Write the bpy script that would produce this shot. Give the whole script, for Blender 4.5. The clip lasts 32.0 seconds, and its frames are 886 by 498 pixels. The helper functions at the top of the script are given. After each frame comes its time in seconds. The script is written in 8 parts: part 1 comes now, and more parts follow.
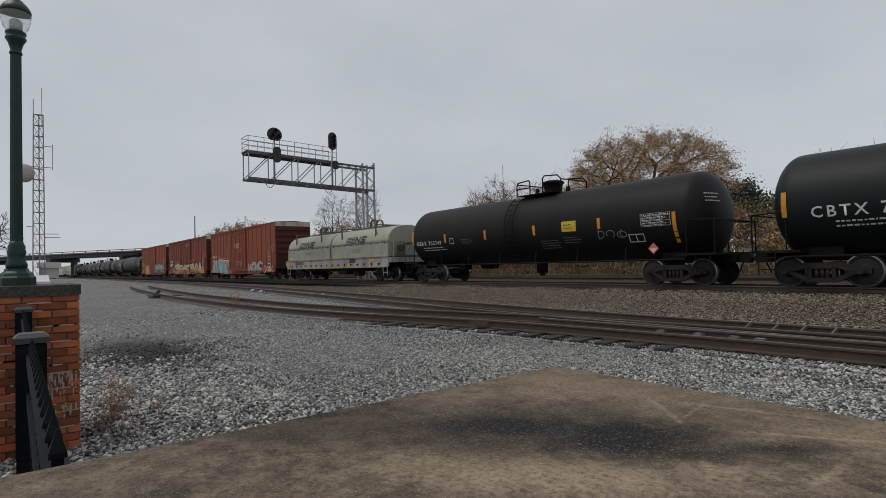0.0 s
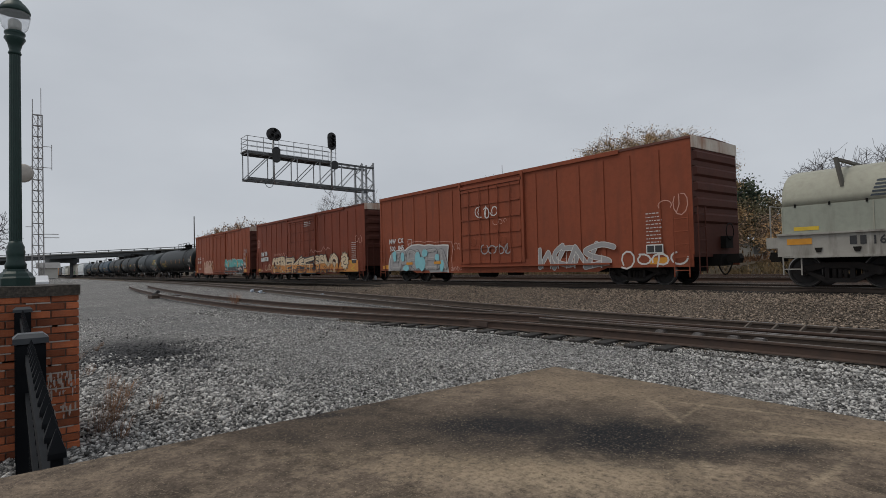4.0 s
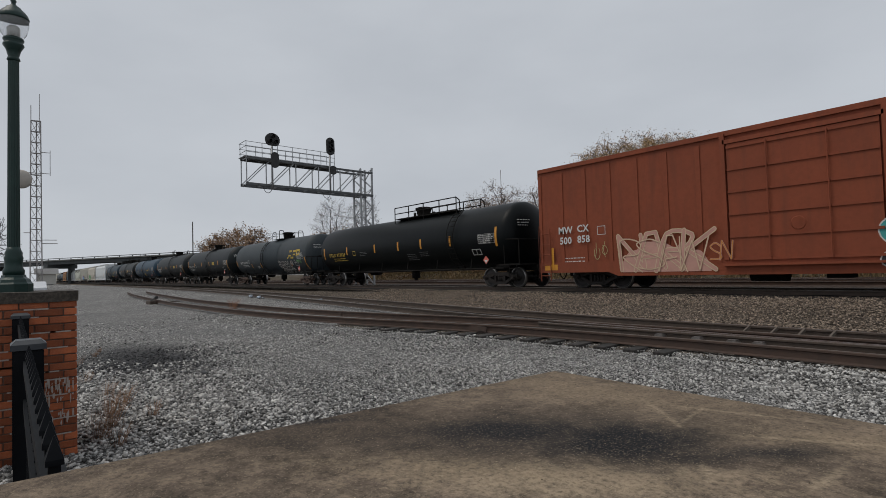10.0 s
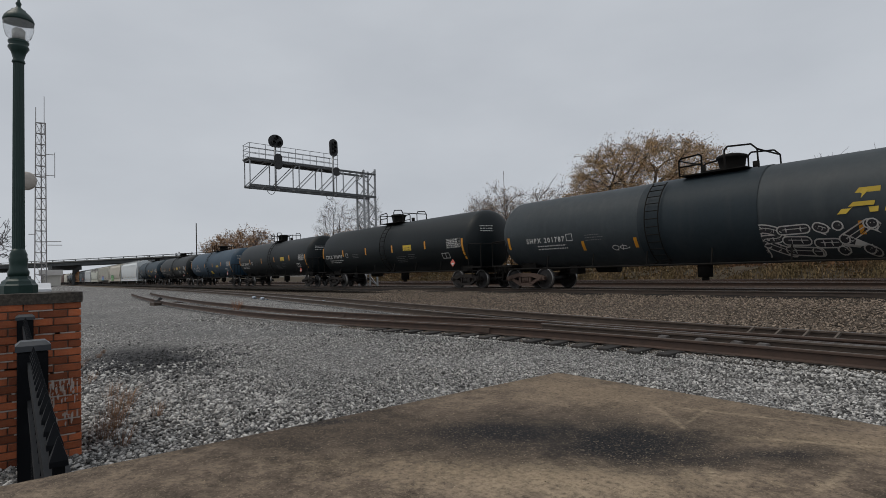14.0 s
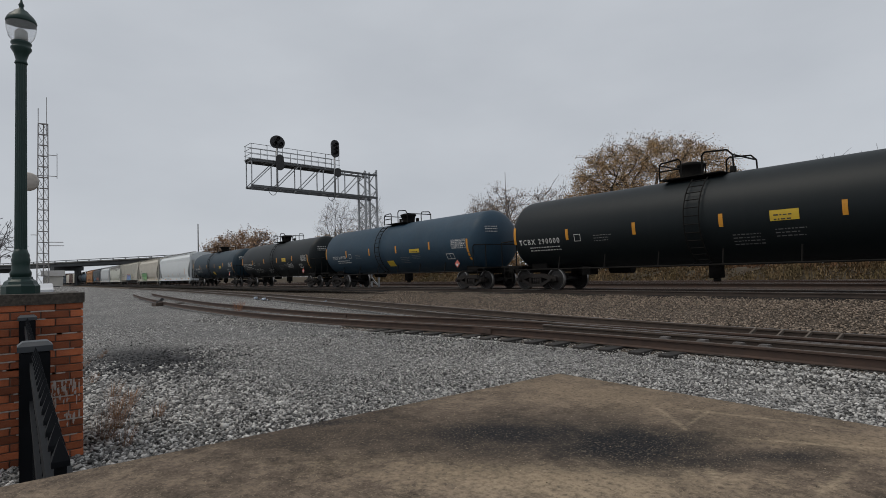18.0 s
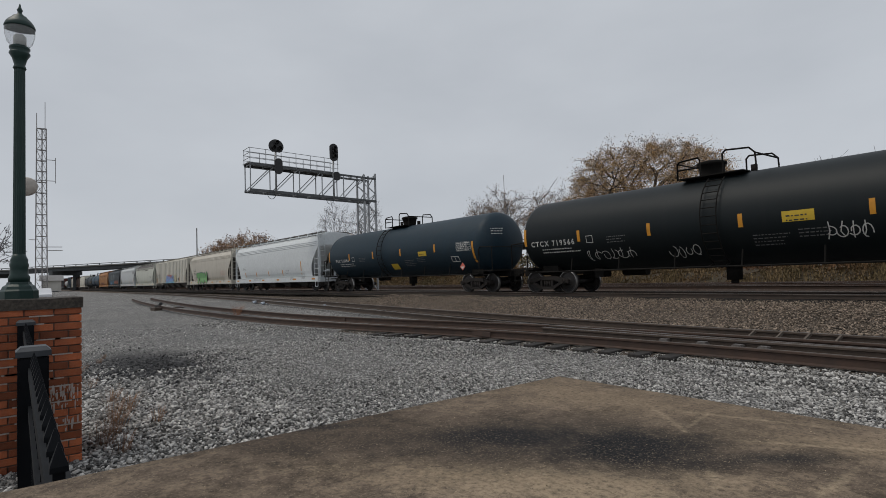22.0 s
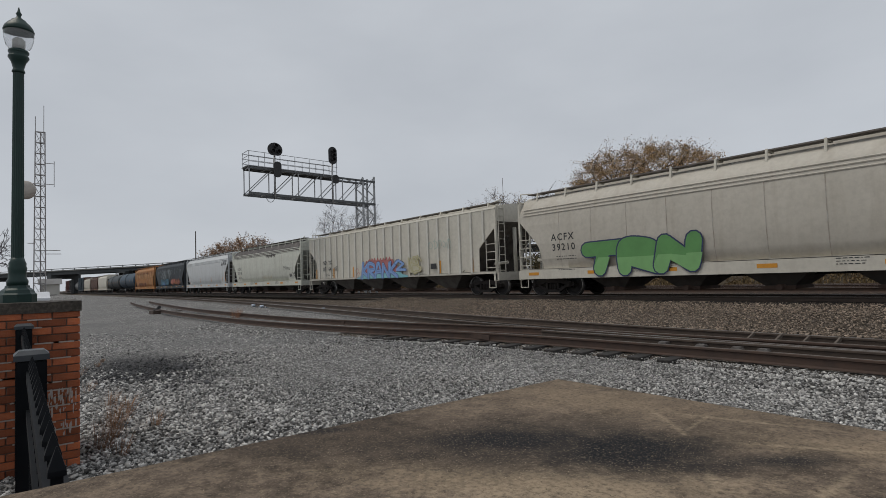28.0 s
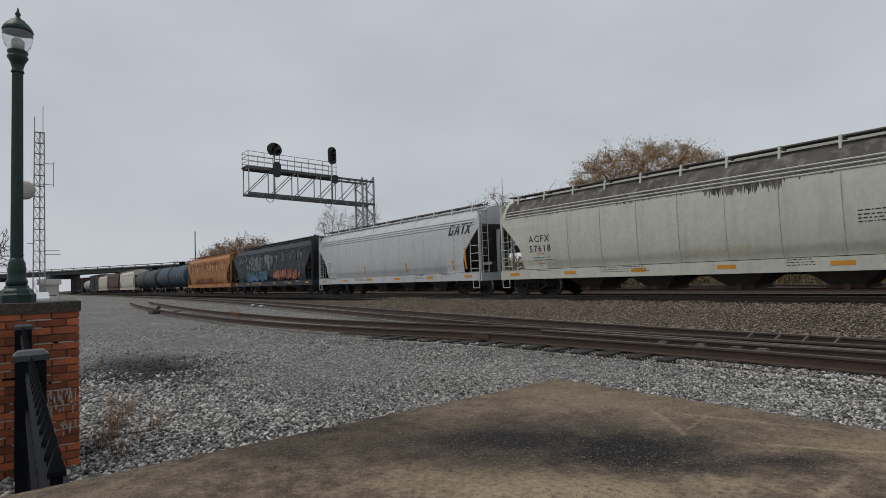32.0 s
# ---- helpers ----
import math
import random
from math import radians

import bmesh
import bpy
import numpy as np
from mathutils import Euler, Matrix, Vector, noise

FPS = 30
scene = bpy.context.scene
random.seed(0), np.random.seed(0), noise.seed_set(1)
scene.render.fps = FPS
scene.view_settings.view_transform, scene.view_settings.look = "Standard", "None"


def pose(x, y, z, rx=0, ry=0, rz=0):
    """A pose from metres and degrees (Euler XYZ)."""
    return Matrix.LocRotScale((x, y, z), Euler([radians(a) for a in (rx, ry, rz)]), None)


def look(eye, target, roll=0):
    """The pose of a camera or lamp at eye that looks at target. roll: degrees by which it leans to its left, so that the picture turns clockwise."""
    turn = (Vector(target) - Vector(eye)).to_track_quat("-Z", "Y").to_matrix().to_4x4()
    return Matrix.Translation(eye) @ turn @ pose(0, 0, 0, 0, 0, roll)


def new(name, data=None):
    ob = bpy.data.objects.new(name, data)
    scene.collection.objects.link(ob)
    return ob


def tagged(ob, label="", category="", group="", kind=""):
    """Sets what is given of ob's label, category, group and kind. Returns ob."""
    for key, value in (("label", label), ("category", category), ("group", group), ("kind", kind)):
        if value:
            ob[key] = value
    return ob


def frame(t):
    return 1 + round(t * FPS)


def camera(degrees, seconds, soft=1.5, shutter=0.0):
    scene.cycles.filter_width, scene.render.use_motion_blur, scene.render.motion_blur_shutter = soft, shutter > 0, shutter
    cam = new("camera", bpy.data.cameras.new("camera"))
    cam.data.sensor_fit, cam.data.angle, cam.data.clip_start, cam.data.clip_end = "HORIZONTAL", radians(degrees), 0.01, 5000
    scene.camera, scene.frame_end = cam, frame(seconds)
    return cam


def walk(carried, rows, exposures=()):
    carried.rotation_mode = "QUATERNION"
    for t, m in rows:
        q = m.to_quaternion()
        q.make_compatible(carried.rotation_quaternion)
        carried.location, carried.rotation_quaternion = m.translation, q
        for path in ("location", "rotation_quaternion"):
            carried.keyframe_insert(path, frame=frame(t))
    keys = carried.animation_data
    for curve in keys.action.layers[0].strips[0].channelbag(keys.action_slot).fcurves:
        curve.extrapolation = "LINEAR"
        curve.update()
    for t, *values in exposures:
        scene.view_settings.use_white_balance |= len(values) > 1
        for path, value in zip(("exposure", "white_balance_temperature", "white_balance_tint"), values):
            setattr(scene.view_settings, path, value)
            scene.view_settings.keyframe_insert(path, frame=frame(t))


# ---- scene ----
cam = camera(77.43, 32.0, soft=0.85)
EYE = (0.0, 0.0, 1.5)
LEANS = [(0, 91.615, 1.466, 52.203), (1, 91.609, 1.483, 52.180), (2, 91.615, 1.494, 52.165), (3.5, 91.618, 1.487, 52.151),
         (5.5, 91.618, 1.511, 52.125), (7.5, 91.610, 1.520, 52.080), (8, 91.689, 1.540, 52.066), (8.5, 91.687, 1.550, 52.052),
         (9, 91.870, 1.612, 52.038), (9.5, 92.070, 1.665, 52.032), (10, 92.098, 1.676, 52.023), (11, 92.112, 1.652, 52.014),
         (12, 92.117, 1.610, 51.999), (13, 92.120, 1.601, 51.986), (13.5, 92.141, 1.603, 51.999), (14, 92.242, 1.694, 52.336),
         (14.5, 92.305, 1.634, 52.540), (16.5, 92.305, 1.634, 52.520), (18, 92.332, 1.654, 52.485), (20, 92.334, 1.683, 52.443),
         (21.5, 92.366, 1.707, 52.434), (22, 92.661, 1.888, 52.391), (22.5, 92.876, 1.972, 52.391), (23, 92.963, 1.972, 52.383),
         (25.5, 92.964, 1.971, 52.359), (27.5, 92.957, 1.988, 52.313), (28, 92.963, 1.972, 52.288), (30, 92.963, 1.972, 52.288),
         (32, 92.957, 2.025, 52.244)]
walk(cam, [(t, pose(*EYE, rx, ry, rz)) for t, rx, ry, rz in LEANS])

# ---- sky and sun: a closed overcast ----
world = bpy.data.worlds.new("overcast_sky")
scene.world = world
world.use_nodes = True
wt = world.node_tree
wt.nodes.clear()
w_out = wt.nodes.new("ShaderNodeOutputWorld")
w_bg = wt.nodes.new("ShaderNodeBackground")
w_sky = wt.nodes.new("ShaderNodeTexSky")
w_sky.sky_type, w_sky.sun_disc = "NISHITA", False
w_sky.sun_elevation, w_sky.sun_rotation = radians(32), radians(200)
w_co = wt.nodes.new("ShaderNodeTexCoord")
w_map = wt.nodes.new("ShaderNodeMapping")
w_map.inputs["Scale"].default_value = (1.0, 1.0, 2.6)
w_noise = wt.nodes.new("ShaderNodeTexNoise")
w_noise.inputs["Scale"].default_value = 2.2
w_noise.inputs["Detail"].default_value = 5.0
w_noise.inputs["Roughness"].default_value = 0.5
w_ramp = wt.nodes.new("ShaderNodeValToRGB")
w_ramp.color_ramp.elements[0].position, w_ramp.color_ramp.elements[0].color = 0.26, (0.470, 0.500, 0.545, 1)
w_ramp.color_ramp.elements[1].position, w_ramp.color_ramp.elements[1].color = 0.76, (0.575, 0.606, 0.650, 1)
w_scale = wt.nodes.new("ShaderNodeMix")
w_scale.data_type, w_scale.blend_type = "RGBA", "MULTIPLY"
w_scale.inputs[0].default_value = 1.0
w_scale.inputs[7].default_value = (0.06, 0.06, 0.06, 1)
w_mix = wt.nodes.new("ShaderNodeMix")
w_mix.data_type = "RGBA"
w_mix.inputs[0].default_value = 0.95
wt.links.new(w_co.outputs["Generated"], w_map.inputs["Vector"])
wt.links.new(w_map.outputs[0], w_noise.inputs["Vector"])
wt.links.new(w_noise.outputs["Fac"], w_ramp.inputs[0])
wt.links.new(w_sky.outputs[0], w_scale.inputs[6])
wt.links.new(w_scale.outputs[2], w_mix.inputs[6])
wt.links.new(w_ramp.outputs[0], w_mix.inputs[7])
wt.links.new(w_mix.outputs[2], w_bg.inputs["Color"])
wt.links.new(w_bg.outputs[0], w_out.inputs[0])
w_bg.inputs["Strength"].default_value = 1.0

sun = new("sun", bpy.data.lights.new("sun", "SUN"))
sun.data.energy, sun.data.angle, sun.data.color = 1.15, radians(30), (1.0, 0.93, 0.83)
sun.matrix_world = look((0, 0, 30), (9, 14, 0))
scene.view_settings.exposure = 0.0


# ---- materials ----
def mat(name, base, rough=0.7, metal=0.0, second=None, scale=6.0, amount=0.6, third=None, scale3=40.0, amount3=0.35,
        bump=0.0, bump_scale=60.0, rand=0.0, island=0.0, spec=0.5, stretch=None, streak=None):
    """A procedural surface: base colour mottled with a second at a large scale and a third at a fine one, bump, chance by piece."""
    m = bpy.data.materials.new(name)
    m.use_nodes = True
    nt = m.node_tree
    b = nt.nodes["Principled BSDF"]
    b.inputs["Roughness"].default_value, b.inputs["Metallic"].default_value = rough, metal
    b.inputs["Specular IOR Level"].default_value = spec
    co = nt.nodes.new("ShaderNodeTexCoord")
    vec = co.outputs["Object"]
    if stretch:
        mp = nt.nodes.new("ShaderNodeMapping")
        mp.inputs["Scale"].default_value = stretch
        nt.links.new(vec, mp.inputs["Vector"])
        vec = mp.outputs[0]

    def noise_fac(s, lo, hi, v=None, detail=5.0):
        n = nt.nodes.new("ShaderNodeTexNoise")
        n.inputs["Scale"].default_value, n.inputs["Detail"].default_value, n.inputs["Roughness"].default_value = s, detail, 0.62
        nt.links.new(v or vec, n.inputs["Vector"])
        r = nt.nodes.new("ShaderNodeMapRange")
        r.inputs[1].default_value, r.inputs[2].default_value = lo, hi
        nt.links.new(n.outputs["Fac"], r.inputs[0])
        return r.outputs[0]

    def mixed(fac, amt, a, c):
        k = nt.nodes.new("ShaderNodeMix")
        k.data_type = "RGBA"
        mul = nt.nodes.new("ShaderNodeMath")
        mul.operation = "MULTIPLY"
        mul.inputs[1].default_value = amt
        nt.links.new(fac, mul.inputs[0])
        nt.links.new(mul.outputs[0], k.inputs[0])
        if isinstance(a, tuple):
            k.inputs[6].default_value = (*a, 1)
        else:
            nt.links.new(a, k.inputs[6])
        k.inputs[7].default_value = (*c, 1)
        return k.outputs[2]

    col = base
    if second:
        col = mixed(noise_fac(scale, 0.38, 0.66), amount, col, second)
    if third:
        col = mixed(noise_fac(scale3, 0.42, 0.7), amount3, col, third)
    if streak:
        c, sx, sz, amt = streak
        mp = nt.nodes.new("ShaderNodeMapping")
        mp.inputs["Scale"].default_value = (sx, sx, sz)
        nt.links.new(co.outputs["Object"], mp.inputs["Vector"])
        col = mixed(noise_fac(1.0, 0.5, 0.72, mp.outputs[0]), amt, col, c)
    if rand or island:
        hs = nt.nodes.new("ShaderNodeHueSaturation")
        if rand:
            src = nt.nodes.new("ShaderNodeObjectInfo").outputs["Random"]
        else:
            src = nt.nodes.new("ShaderNodeNewGeometry").outputs["Random Per Island"]
        r = nt.nodes.new("ShaderNodeMapRange")
        w = rand or island
        r.inputs[3].default_value, r.inputs[4].default_value = 1 - w, 1 + w
        nt.links.new(src, r.inputs[0])
        nt.links.new(r.outputs[0], hs.inputs["Value"])
        if isinstance(col, tuple):
            hs.inputs["Color"].default_value = (*col, 1)
        else:
            nt.links.new(col, hs.inputs["Color"])
        col = hs.outputs[0]
    if isinstance(col, tuple):
        b.inputs["Base Color"].default_value = (*col, 1)
    else:
        nt.links.new(col, b.inputs["Base Color"])
    if bump:
        n = nt.nodes.new("ShaderNodeTexNoise")
        n.inputs["Scale"].default_value, n.inputs["Detail"].default_value = bump_scale, 4.0
        nt.links.new(co.outputs["Object"], n.inputs["Vector"])
        bp = nt.nodes.new("ShaderNodeBump")
        bp.inputs["Strength"].default_value, bp.inputs["Distance"].default_value = 0.6, bump
        nt.links.new(n.outputs["Fac"], bp.inputs["Height"])
        nt.links.new(bp.outputs[0], b.inputs["Normal"])
    return m


def gravel(name, steps, scale, packed):
    """Crushed stone: one grey a stone, dark gaps between, and packed fine patches."""
    m = bpy.data.materials.new(name)
    m.use_nodes = True
    nt = m.node_tree
    b = nt.nodes["Principled BSDF"]
    b.inputs["Roughness"].default_value, b.inputs["Specular IOR Level"].default_value = 0.95, 0.2
    co = nt.nodes.new("ShaderNodeTexCoord")
    warp = nt.nodes.new("ShaderNodeTexNoise")
    warp.inputs["Scale"].default_value = scale * 0.8
    add = nt.nodes.new("ShaderNodeMix")
    add.data_type = "RGBA"
    add.inputs[0].default_value = 0.03
    nt.links.new(co.outputs["Object"], warp.inputs["Vector"])
    nt.links.new(co.outputs["Object"], add.inputs[6])
    nt.links.new(warp.outputs["Color"], add.inputs[7])
    cells = nt.nodes.new("ShaderNodeTexVoronoi")
    cells.inputs["Scale"].default_value = scale
    gaps = nt.nodes.new("ShaderNodeTexVoronoi")
    gaps.feature = "DISTANCE_TO_EDGE"
    gaps.inputs["Scale"].default_value = scale
    for v in (cells, gaps):
        nt.links.new(add.outputs[2], v.inputs["Vector"])
    bw = nt.nodes.new("ShaderNodeSeparateColor")
    nt.links.new(cells.outputs["Color"], bw.inputs[0])
    ramp = nt.nodes.new("ShaderNodeValToRGB")
    el = ramp.color_ramp.elements
    while len(el) < len(steps):
        el.new(0.5)
    for i, c in enumerate(steps):
        el[i].position, el[i].color = (0.0, 0.18, 0.6, 0.97)[i], (*c, 1)
    nt.links.new(bw.outputs[0], ramp.inputs[0])
    edge = nt.nodes.new("ShaderNodeMapRange")
    edge.inputs[1].default_value, edge.inputs[2].default_value, edge.inputs[3].default_value = 0.0, 0.24, 0.12
    nt.links.new(gaps.outputs["Distance"], edge.inputs[0])
    dark = nt.nodes.new("ShaderNodeMix")
    dark.data_type, dark.blend_type = "RGBA", "MULTIPLY"
    dark.inputs[0].default_value = 1.0
    nt.links.new(ramp.outputs[0], dark.inputs[6])
    nt.links.new(edge.outputs[0], dark.inputs[7])
    big = nt.nodes.new("ShaderNodeTexNoise")
    big.inputs["Scale"].default_value, big.inputs["Detail"].default_value = 0.22, 5
    nt.links.new(co.outputs["Object"], big.inputs["Vector"])
    rng_n = nt.nodes.new("ShaderNodeMapRange")
    rng_n.inputs[1].default_value, rng_n.inputs[2].default_value, rng_n.inputs[4].default_value = 0.42, 0.62, 0.34
    nt.links.new(big.outputs["Fac"], rng_n.inputs[0])
    mix = nt.nodes.new("ShaderNodeMix")
    mix.data_type = "RGBA"
    mix.inputs[7].default_value = (*packed, 1)
    nt.links.new(rng_n.outputs[0], mix.inputs[0])
    nt.links.new(dark.outputs[2], mix.inputs[6])
    col = mix.outputs[2]
    if name == "grey_gravel":
        # an old tarred patch with a ragged outline
        off = nt.nodes.new("ShaderNodeMapping")
        off.inputs["Location"].default_value = (12.1, -2.0, 0)
        sc = nt.nodes.new("ShaderNodeMapping")
        sc.inputs["Scale"].default_value = (0.40, 0.95, 0)
        nt.links.new(co.outputs["Object"], off.inputs["Vector"])
        nt.links.new(off.outputs[0], sc.inputs["Vector"])
        ln = nt.nodes.new("ShaderNodeVectorMath")
        ln.operation = "LENGTH"
        nt.links.new(sc.outputs[0], ln.inputs[0])
        rag = nt.nodes.new("ShaderNodeTexNoise")
        rag.inputs["Scale"].default_value, rag.inputs["Detail"].default_value = 1.6, 6
        nt.links.new(co.outputs["Object"], rag.inputs["Vector"])
        sub = nt.nodes.new("ShaderNodeMath")
        sub.operation = "ADD"
        nt.links.new(ln.outputs["Value"], sub.inputs[0])
        nt.links.new(rag.outputs["Fac"], sub.inputs[1])
        mask = nt.nodes.new("ShaderNodeMapRange")
        mask.inputs[1].default_value, mask.inputs[2].default_value, mask.inputs[3].default_value, mask.inputs[4].default_value = 0.8, 1.9, 0.85, 0.0
        nt.links.new(sub.outputs[0], mask.inputs[0])
        tar = nt.nodes.new("ShaderNodeMix")
        tar.data_type = "RGBA"
        tar.inputs[7].default_value = (0.034, 0.034, 0.036, 1)
        nt.links.new(mask.outputs[0], tar.inputs[0])
        nt.links.new(col, tar.inputs[6])
        col = tar.outputs[2]
    nt.links.new(col, b.inputs["Base Color"])
    bp = nt.nodes.new("ShaderNodeBump")
    bp.inputs["Strength"].default_value, bp.inputs["Distance"].default_value = 0.9, 0.03
    nt.links.new(gaps.outputs["Distance"], bp.inputs["Height"])
    nt.links.new(bp.outputs[0], b.inputs["Normal"])
    return m


def concrete_wear(m):
    """Grit, pits, pale scuffs, scratches, a broad darker area on the left and an oil stain with ragged outlines."""
    nt = m.node_tree
    b = nt.nodes["Principled BSDF"]
    col = b.inputs["Base Color"].links[0].from_socket
    co = nt.nodes.new("ShaderNodeTexCoord").outputs["Object"]

    def node(kind, **ins):
        n = nt.nodes.new(kind)
        for k, v in ins.items():
            n.inputs[k.replace("_", " ")].default_value = v
        return n

    def lay_on(fac, lo, hi, amount, colour, under):
        r = nt.nodes.new("ShaderNodeMapRange")
        r.inputs[1].default_value, r.inputs[2].default_value, r.inputs[4].default_value = lo, hi, amount
        if lo > hi:
            r.inputs[1].default_value, r.inputs[2].default_value, r.inputs[3].default_value, r.inputs[4].default_value = hi, lo, amount, 0.0
        nt.links.new(fac, r.inputs[0])
        k = nt.nodes.new("ShaderNodeMix")
        k.data_type = "RGBA"
        k.inputs[7].default_value = (*colour, 1)
        nt.links.new(r.outputs[0], k.inputs[0])
        nt.links.new(under, k.inputs[6])
        return k.outputs[2]

    rag = node("ShaderNodeTexNoise", Scale=7.0, Detail=9.0, Roughness=0.7)
    nt.links.new(co, rag.inputs["Vector"])
    fray = node("ShaderNodeTexNoise", Scale=38.0, Detail=10.0, Roughness=0.8)
    nt.links.new(co, fray.inputs["Vector"])

    def blot(cx, cy, angle, long, wide, colour, amount, soft, noise_out, rough=1.0):
        """A worn, stained or darker area: an oval with a frayed edge."""
        vec = co
        for step in (dict(Location=(-cx, -cy, 0.0)), dict(Rotation=(0, 0, -radians(angle))), dict(Scale=(1 / long, 1 / wide, 0.0))):
            m_node = node("ShaderNodeMapping", **step)
            nt.links.new(vec, m_node.inputs["Vector"])
            vec = m_node.outputs[0]
        ln = nt.nodes.new("ShaderNodeVectorMath")
        ln.operation = "LENGTH"
        nt.links.new(vec, ln.inputs[0])
        mad = nt.nodes.new("ShaderNodeMath")
        mad.operation = "MULTIPLY_ADD"
        mad.inputs[1].default_value = 2.0 * rough
        nt.links.new(noise_out, mad.inputs[0])
        nt.links.new(ln.outputs["Value"], mad.inputs[2])
        return lay_on(mad.outputs[0], 1.0 + rough + soft, 1.0 + rough - soft, amount, colour, col)

    # worn pale ground, a broad darker area on the left, the oil stain with its tongues, and scratches
    col = blot(-0.83, 1.10, 4, 0.32, 0.12, (0.31, 0.235, 0.158), 0.5, 0.9, rag.outputs["Fac"], 1.6)
    col = blot(-0.33, 1.07, 32, 0.26, 0.05, (0.33, 0.252, 0.17), 0.6, 0.9, fray.outputs["Fac"], 2.5)
    col = blot(-0.50, 0.62, 47, 0.17, 0.050, (0.44, 0.345, 0.24), 0.7, 0.9, fray.outputs["Fac"], 2.8)
    col = blot(-0.60, 0.58, 40, 0.22, 0.045, (0.34, 0.262, 0.175), 0.6, 0.9, fray.outputs["Fac"], 2.8)
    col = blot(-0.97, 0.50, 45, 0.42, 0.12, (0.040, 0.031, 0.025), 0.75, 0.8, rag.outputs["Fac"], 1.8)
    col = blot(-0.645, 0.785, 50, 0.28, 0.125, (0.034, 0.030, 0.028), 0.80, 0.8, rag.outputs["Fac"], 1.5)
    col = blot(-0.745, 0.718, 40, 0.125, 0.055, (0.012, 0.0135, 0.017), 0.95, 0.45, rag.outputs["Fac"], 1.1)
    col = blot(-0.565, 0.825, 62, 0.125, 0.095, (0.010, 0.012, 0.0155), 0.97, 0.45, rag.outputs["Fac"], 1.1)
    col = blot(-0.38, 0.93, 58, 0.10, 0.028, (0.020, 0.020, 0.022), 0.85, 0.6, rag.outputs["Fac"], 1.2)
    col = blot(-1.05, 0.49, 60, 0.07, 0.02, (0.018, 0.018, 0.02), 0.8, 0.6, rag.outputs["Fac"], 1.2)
    for cx, cy, angle, long, wide in ((-0.51, 1.128, 17, 0.12, 0.0055), (-0.63, 1.037, -39, 0.075, 0.005), (-0.563, 1.03, -79, 0.045, 0.004), (-0.285, 0.885, 90, 0.065, 0.006), (-0.404, 0.783, -55, 0.03, 0.006), (-0.34, 1.05, 31, 0.10, 0.005)):
        col = blot(cx, cy, angle, long, wide, (0.44, 0.35, 0.24), 0.42, 0.9, fray.outputs["Fac"], 3.2)
    grit = node("ShaderNodeTexNoise", Scale=240.0, Detail=4.0)
    nt.links.new(co, grit.inputs["Vector"])
    col = lay_on(grit.outputs["Fac"], 0.55, 0.68, 0.3, (0.22, 0.17, 0.125), col)
    pits = node("ShaderNodeTexNoise", Scale=105.0, Detail=6.0, Roughness=0.7)
    mp = node("ShaderNodeMapping", Location=(3.0, 7.0, 1.0))
    nt.links.new(co, mp.inputs["Vector"])
    nt.links.new(mp.outputs[0], pits.inputs["Vector"])
    col = lay_on(pits.outputs["Fac"], 0.46, 0.66, 0.6, (0.026, 0.021, 0.018), col)
    for size, lo, amount, tone in ((520.0, 0.90, 0.45, (0.34, 0.27, 0.19)), (260.0, 0.975, 0.6, (0.44, 0.37, 0.28))):
        cell = nt.nodes.new("ShaderNodeTexVoronoi")
        cell.inputs["Scale"].default_value = size
        nt.links.new(co, cell.inputs["Vector"])
        sep = nt.nodes.new("ShaderNodeSeparateColor")
        nt.links.new(cell.outputs["Color"], sep.inputs[0])
        col = lay_on(sep.outputs[0], lo, lo + 0.08, amount, tone, col)
    nt.links.new(col, b.inputs["Base Color"])


M = {}
M["gravel"] = gravel("grey_gravel", [(0.05, 0.048, 0.045), (0.20, 0.194, 0.186), (0.38, 0.37, 0.355), (0.74, 0.725, 0.70)], 31.0, (0.092, 0.094, 0.098))
M["stone"] = mat("limestone_chips", (0.33, 0.32, 0.305), 0.9, second=(0.50, 0.49, 0.47), scale=9, amount=0.5, third=(0.13, 0.118, 0.105), scale3=30, amount3=0.4, island=0.9)
M["tar_stone"] = mat("tarred_chips", (0.050, 0.050, 0.053), 0.85, second=(0.10, 0.10, 0.10), scale=9, amount=0.5, island=0.7)
M["ballast"] = gravel("brown_ballast", [(0.026, 0.022, 0.019), (0.11, 0.088, 0.07), (0.185, 0.148, 0.115), (0.36, 0.30, 0.25)], 22.0, (0.085, 0.068, 0.055))
M["ballast_stone"] = mat("brown_ballast_chips", (0.185, 0.142, 0.108), 0.95, second=(0.30, 0.25, 0.20), scale=7, amount=0.5, island=0.85)
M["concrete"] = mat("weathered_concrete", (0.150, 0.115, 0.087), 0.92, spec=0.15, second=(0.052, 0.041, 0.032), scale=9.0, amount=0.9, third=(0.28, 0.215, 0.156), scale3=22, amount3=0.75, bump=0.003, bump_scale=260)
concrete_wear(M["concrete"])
M["grit"] = mat("pale_concrete_grit", (0.27, 0.215, 0.15), 0.9, spec=0.2, second=(0.12, 0.095, 0.07), scale=60, amount=0.6, island=0.8)
M["rail_side"] = mat("rusty_rail_steel", (0.060, 0.043, 0.033), 0.75, second=(0.10, 0.070, 0.052), scale=5, amount=0.6, third=(0.03, 0.026, 0.024), scale3=40)
M["rail_rust"] = mat("red_rust_rail", (0.058, 0.039, 0.031), 0.85, second=(0.098, 0.056, 0.039), scale=5, amount=0.6, third=(0.05, 0.036, 0.03), scale3=40)
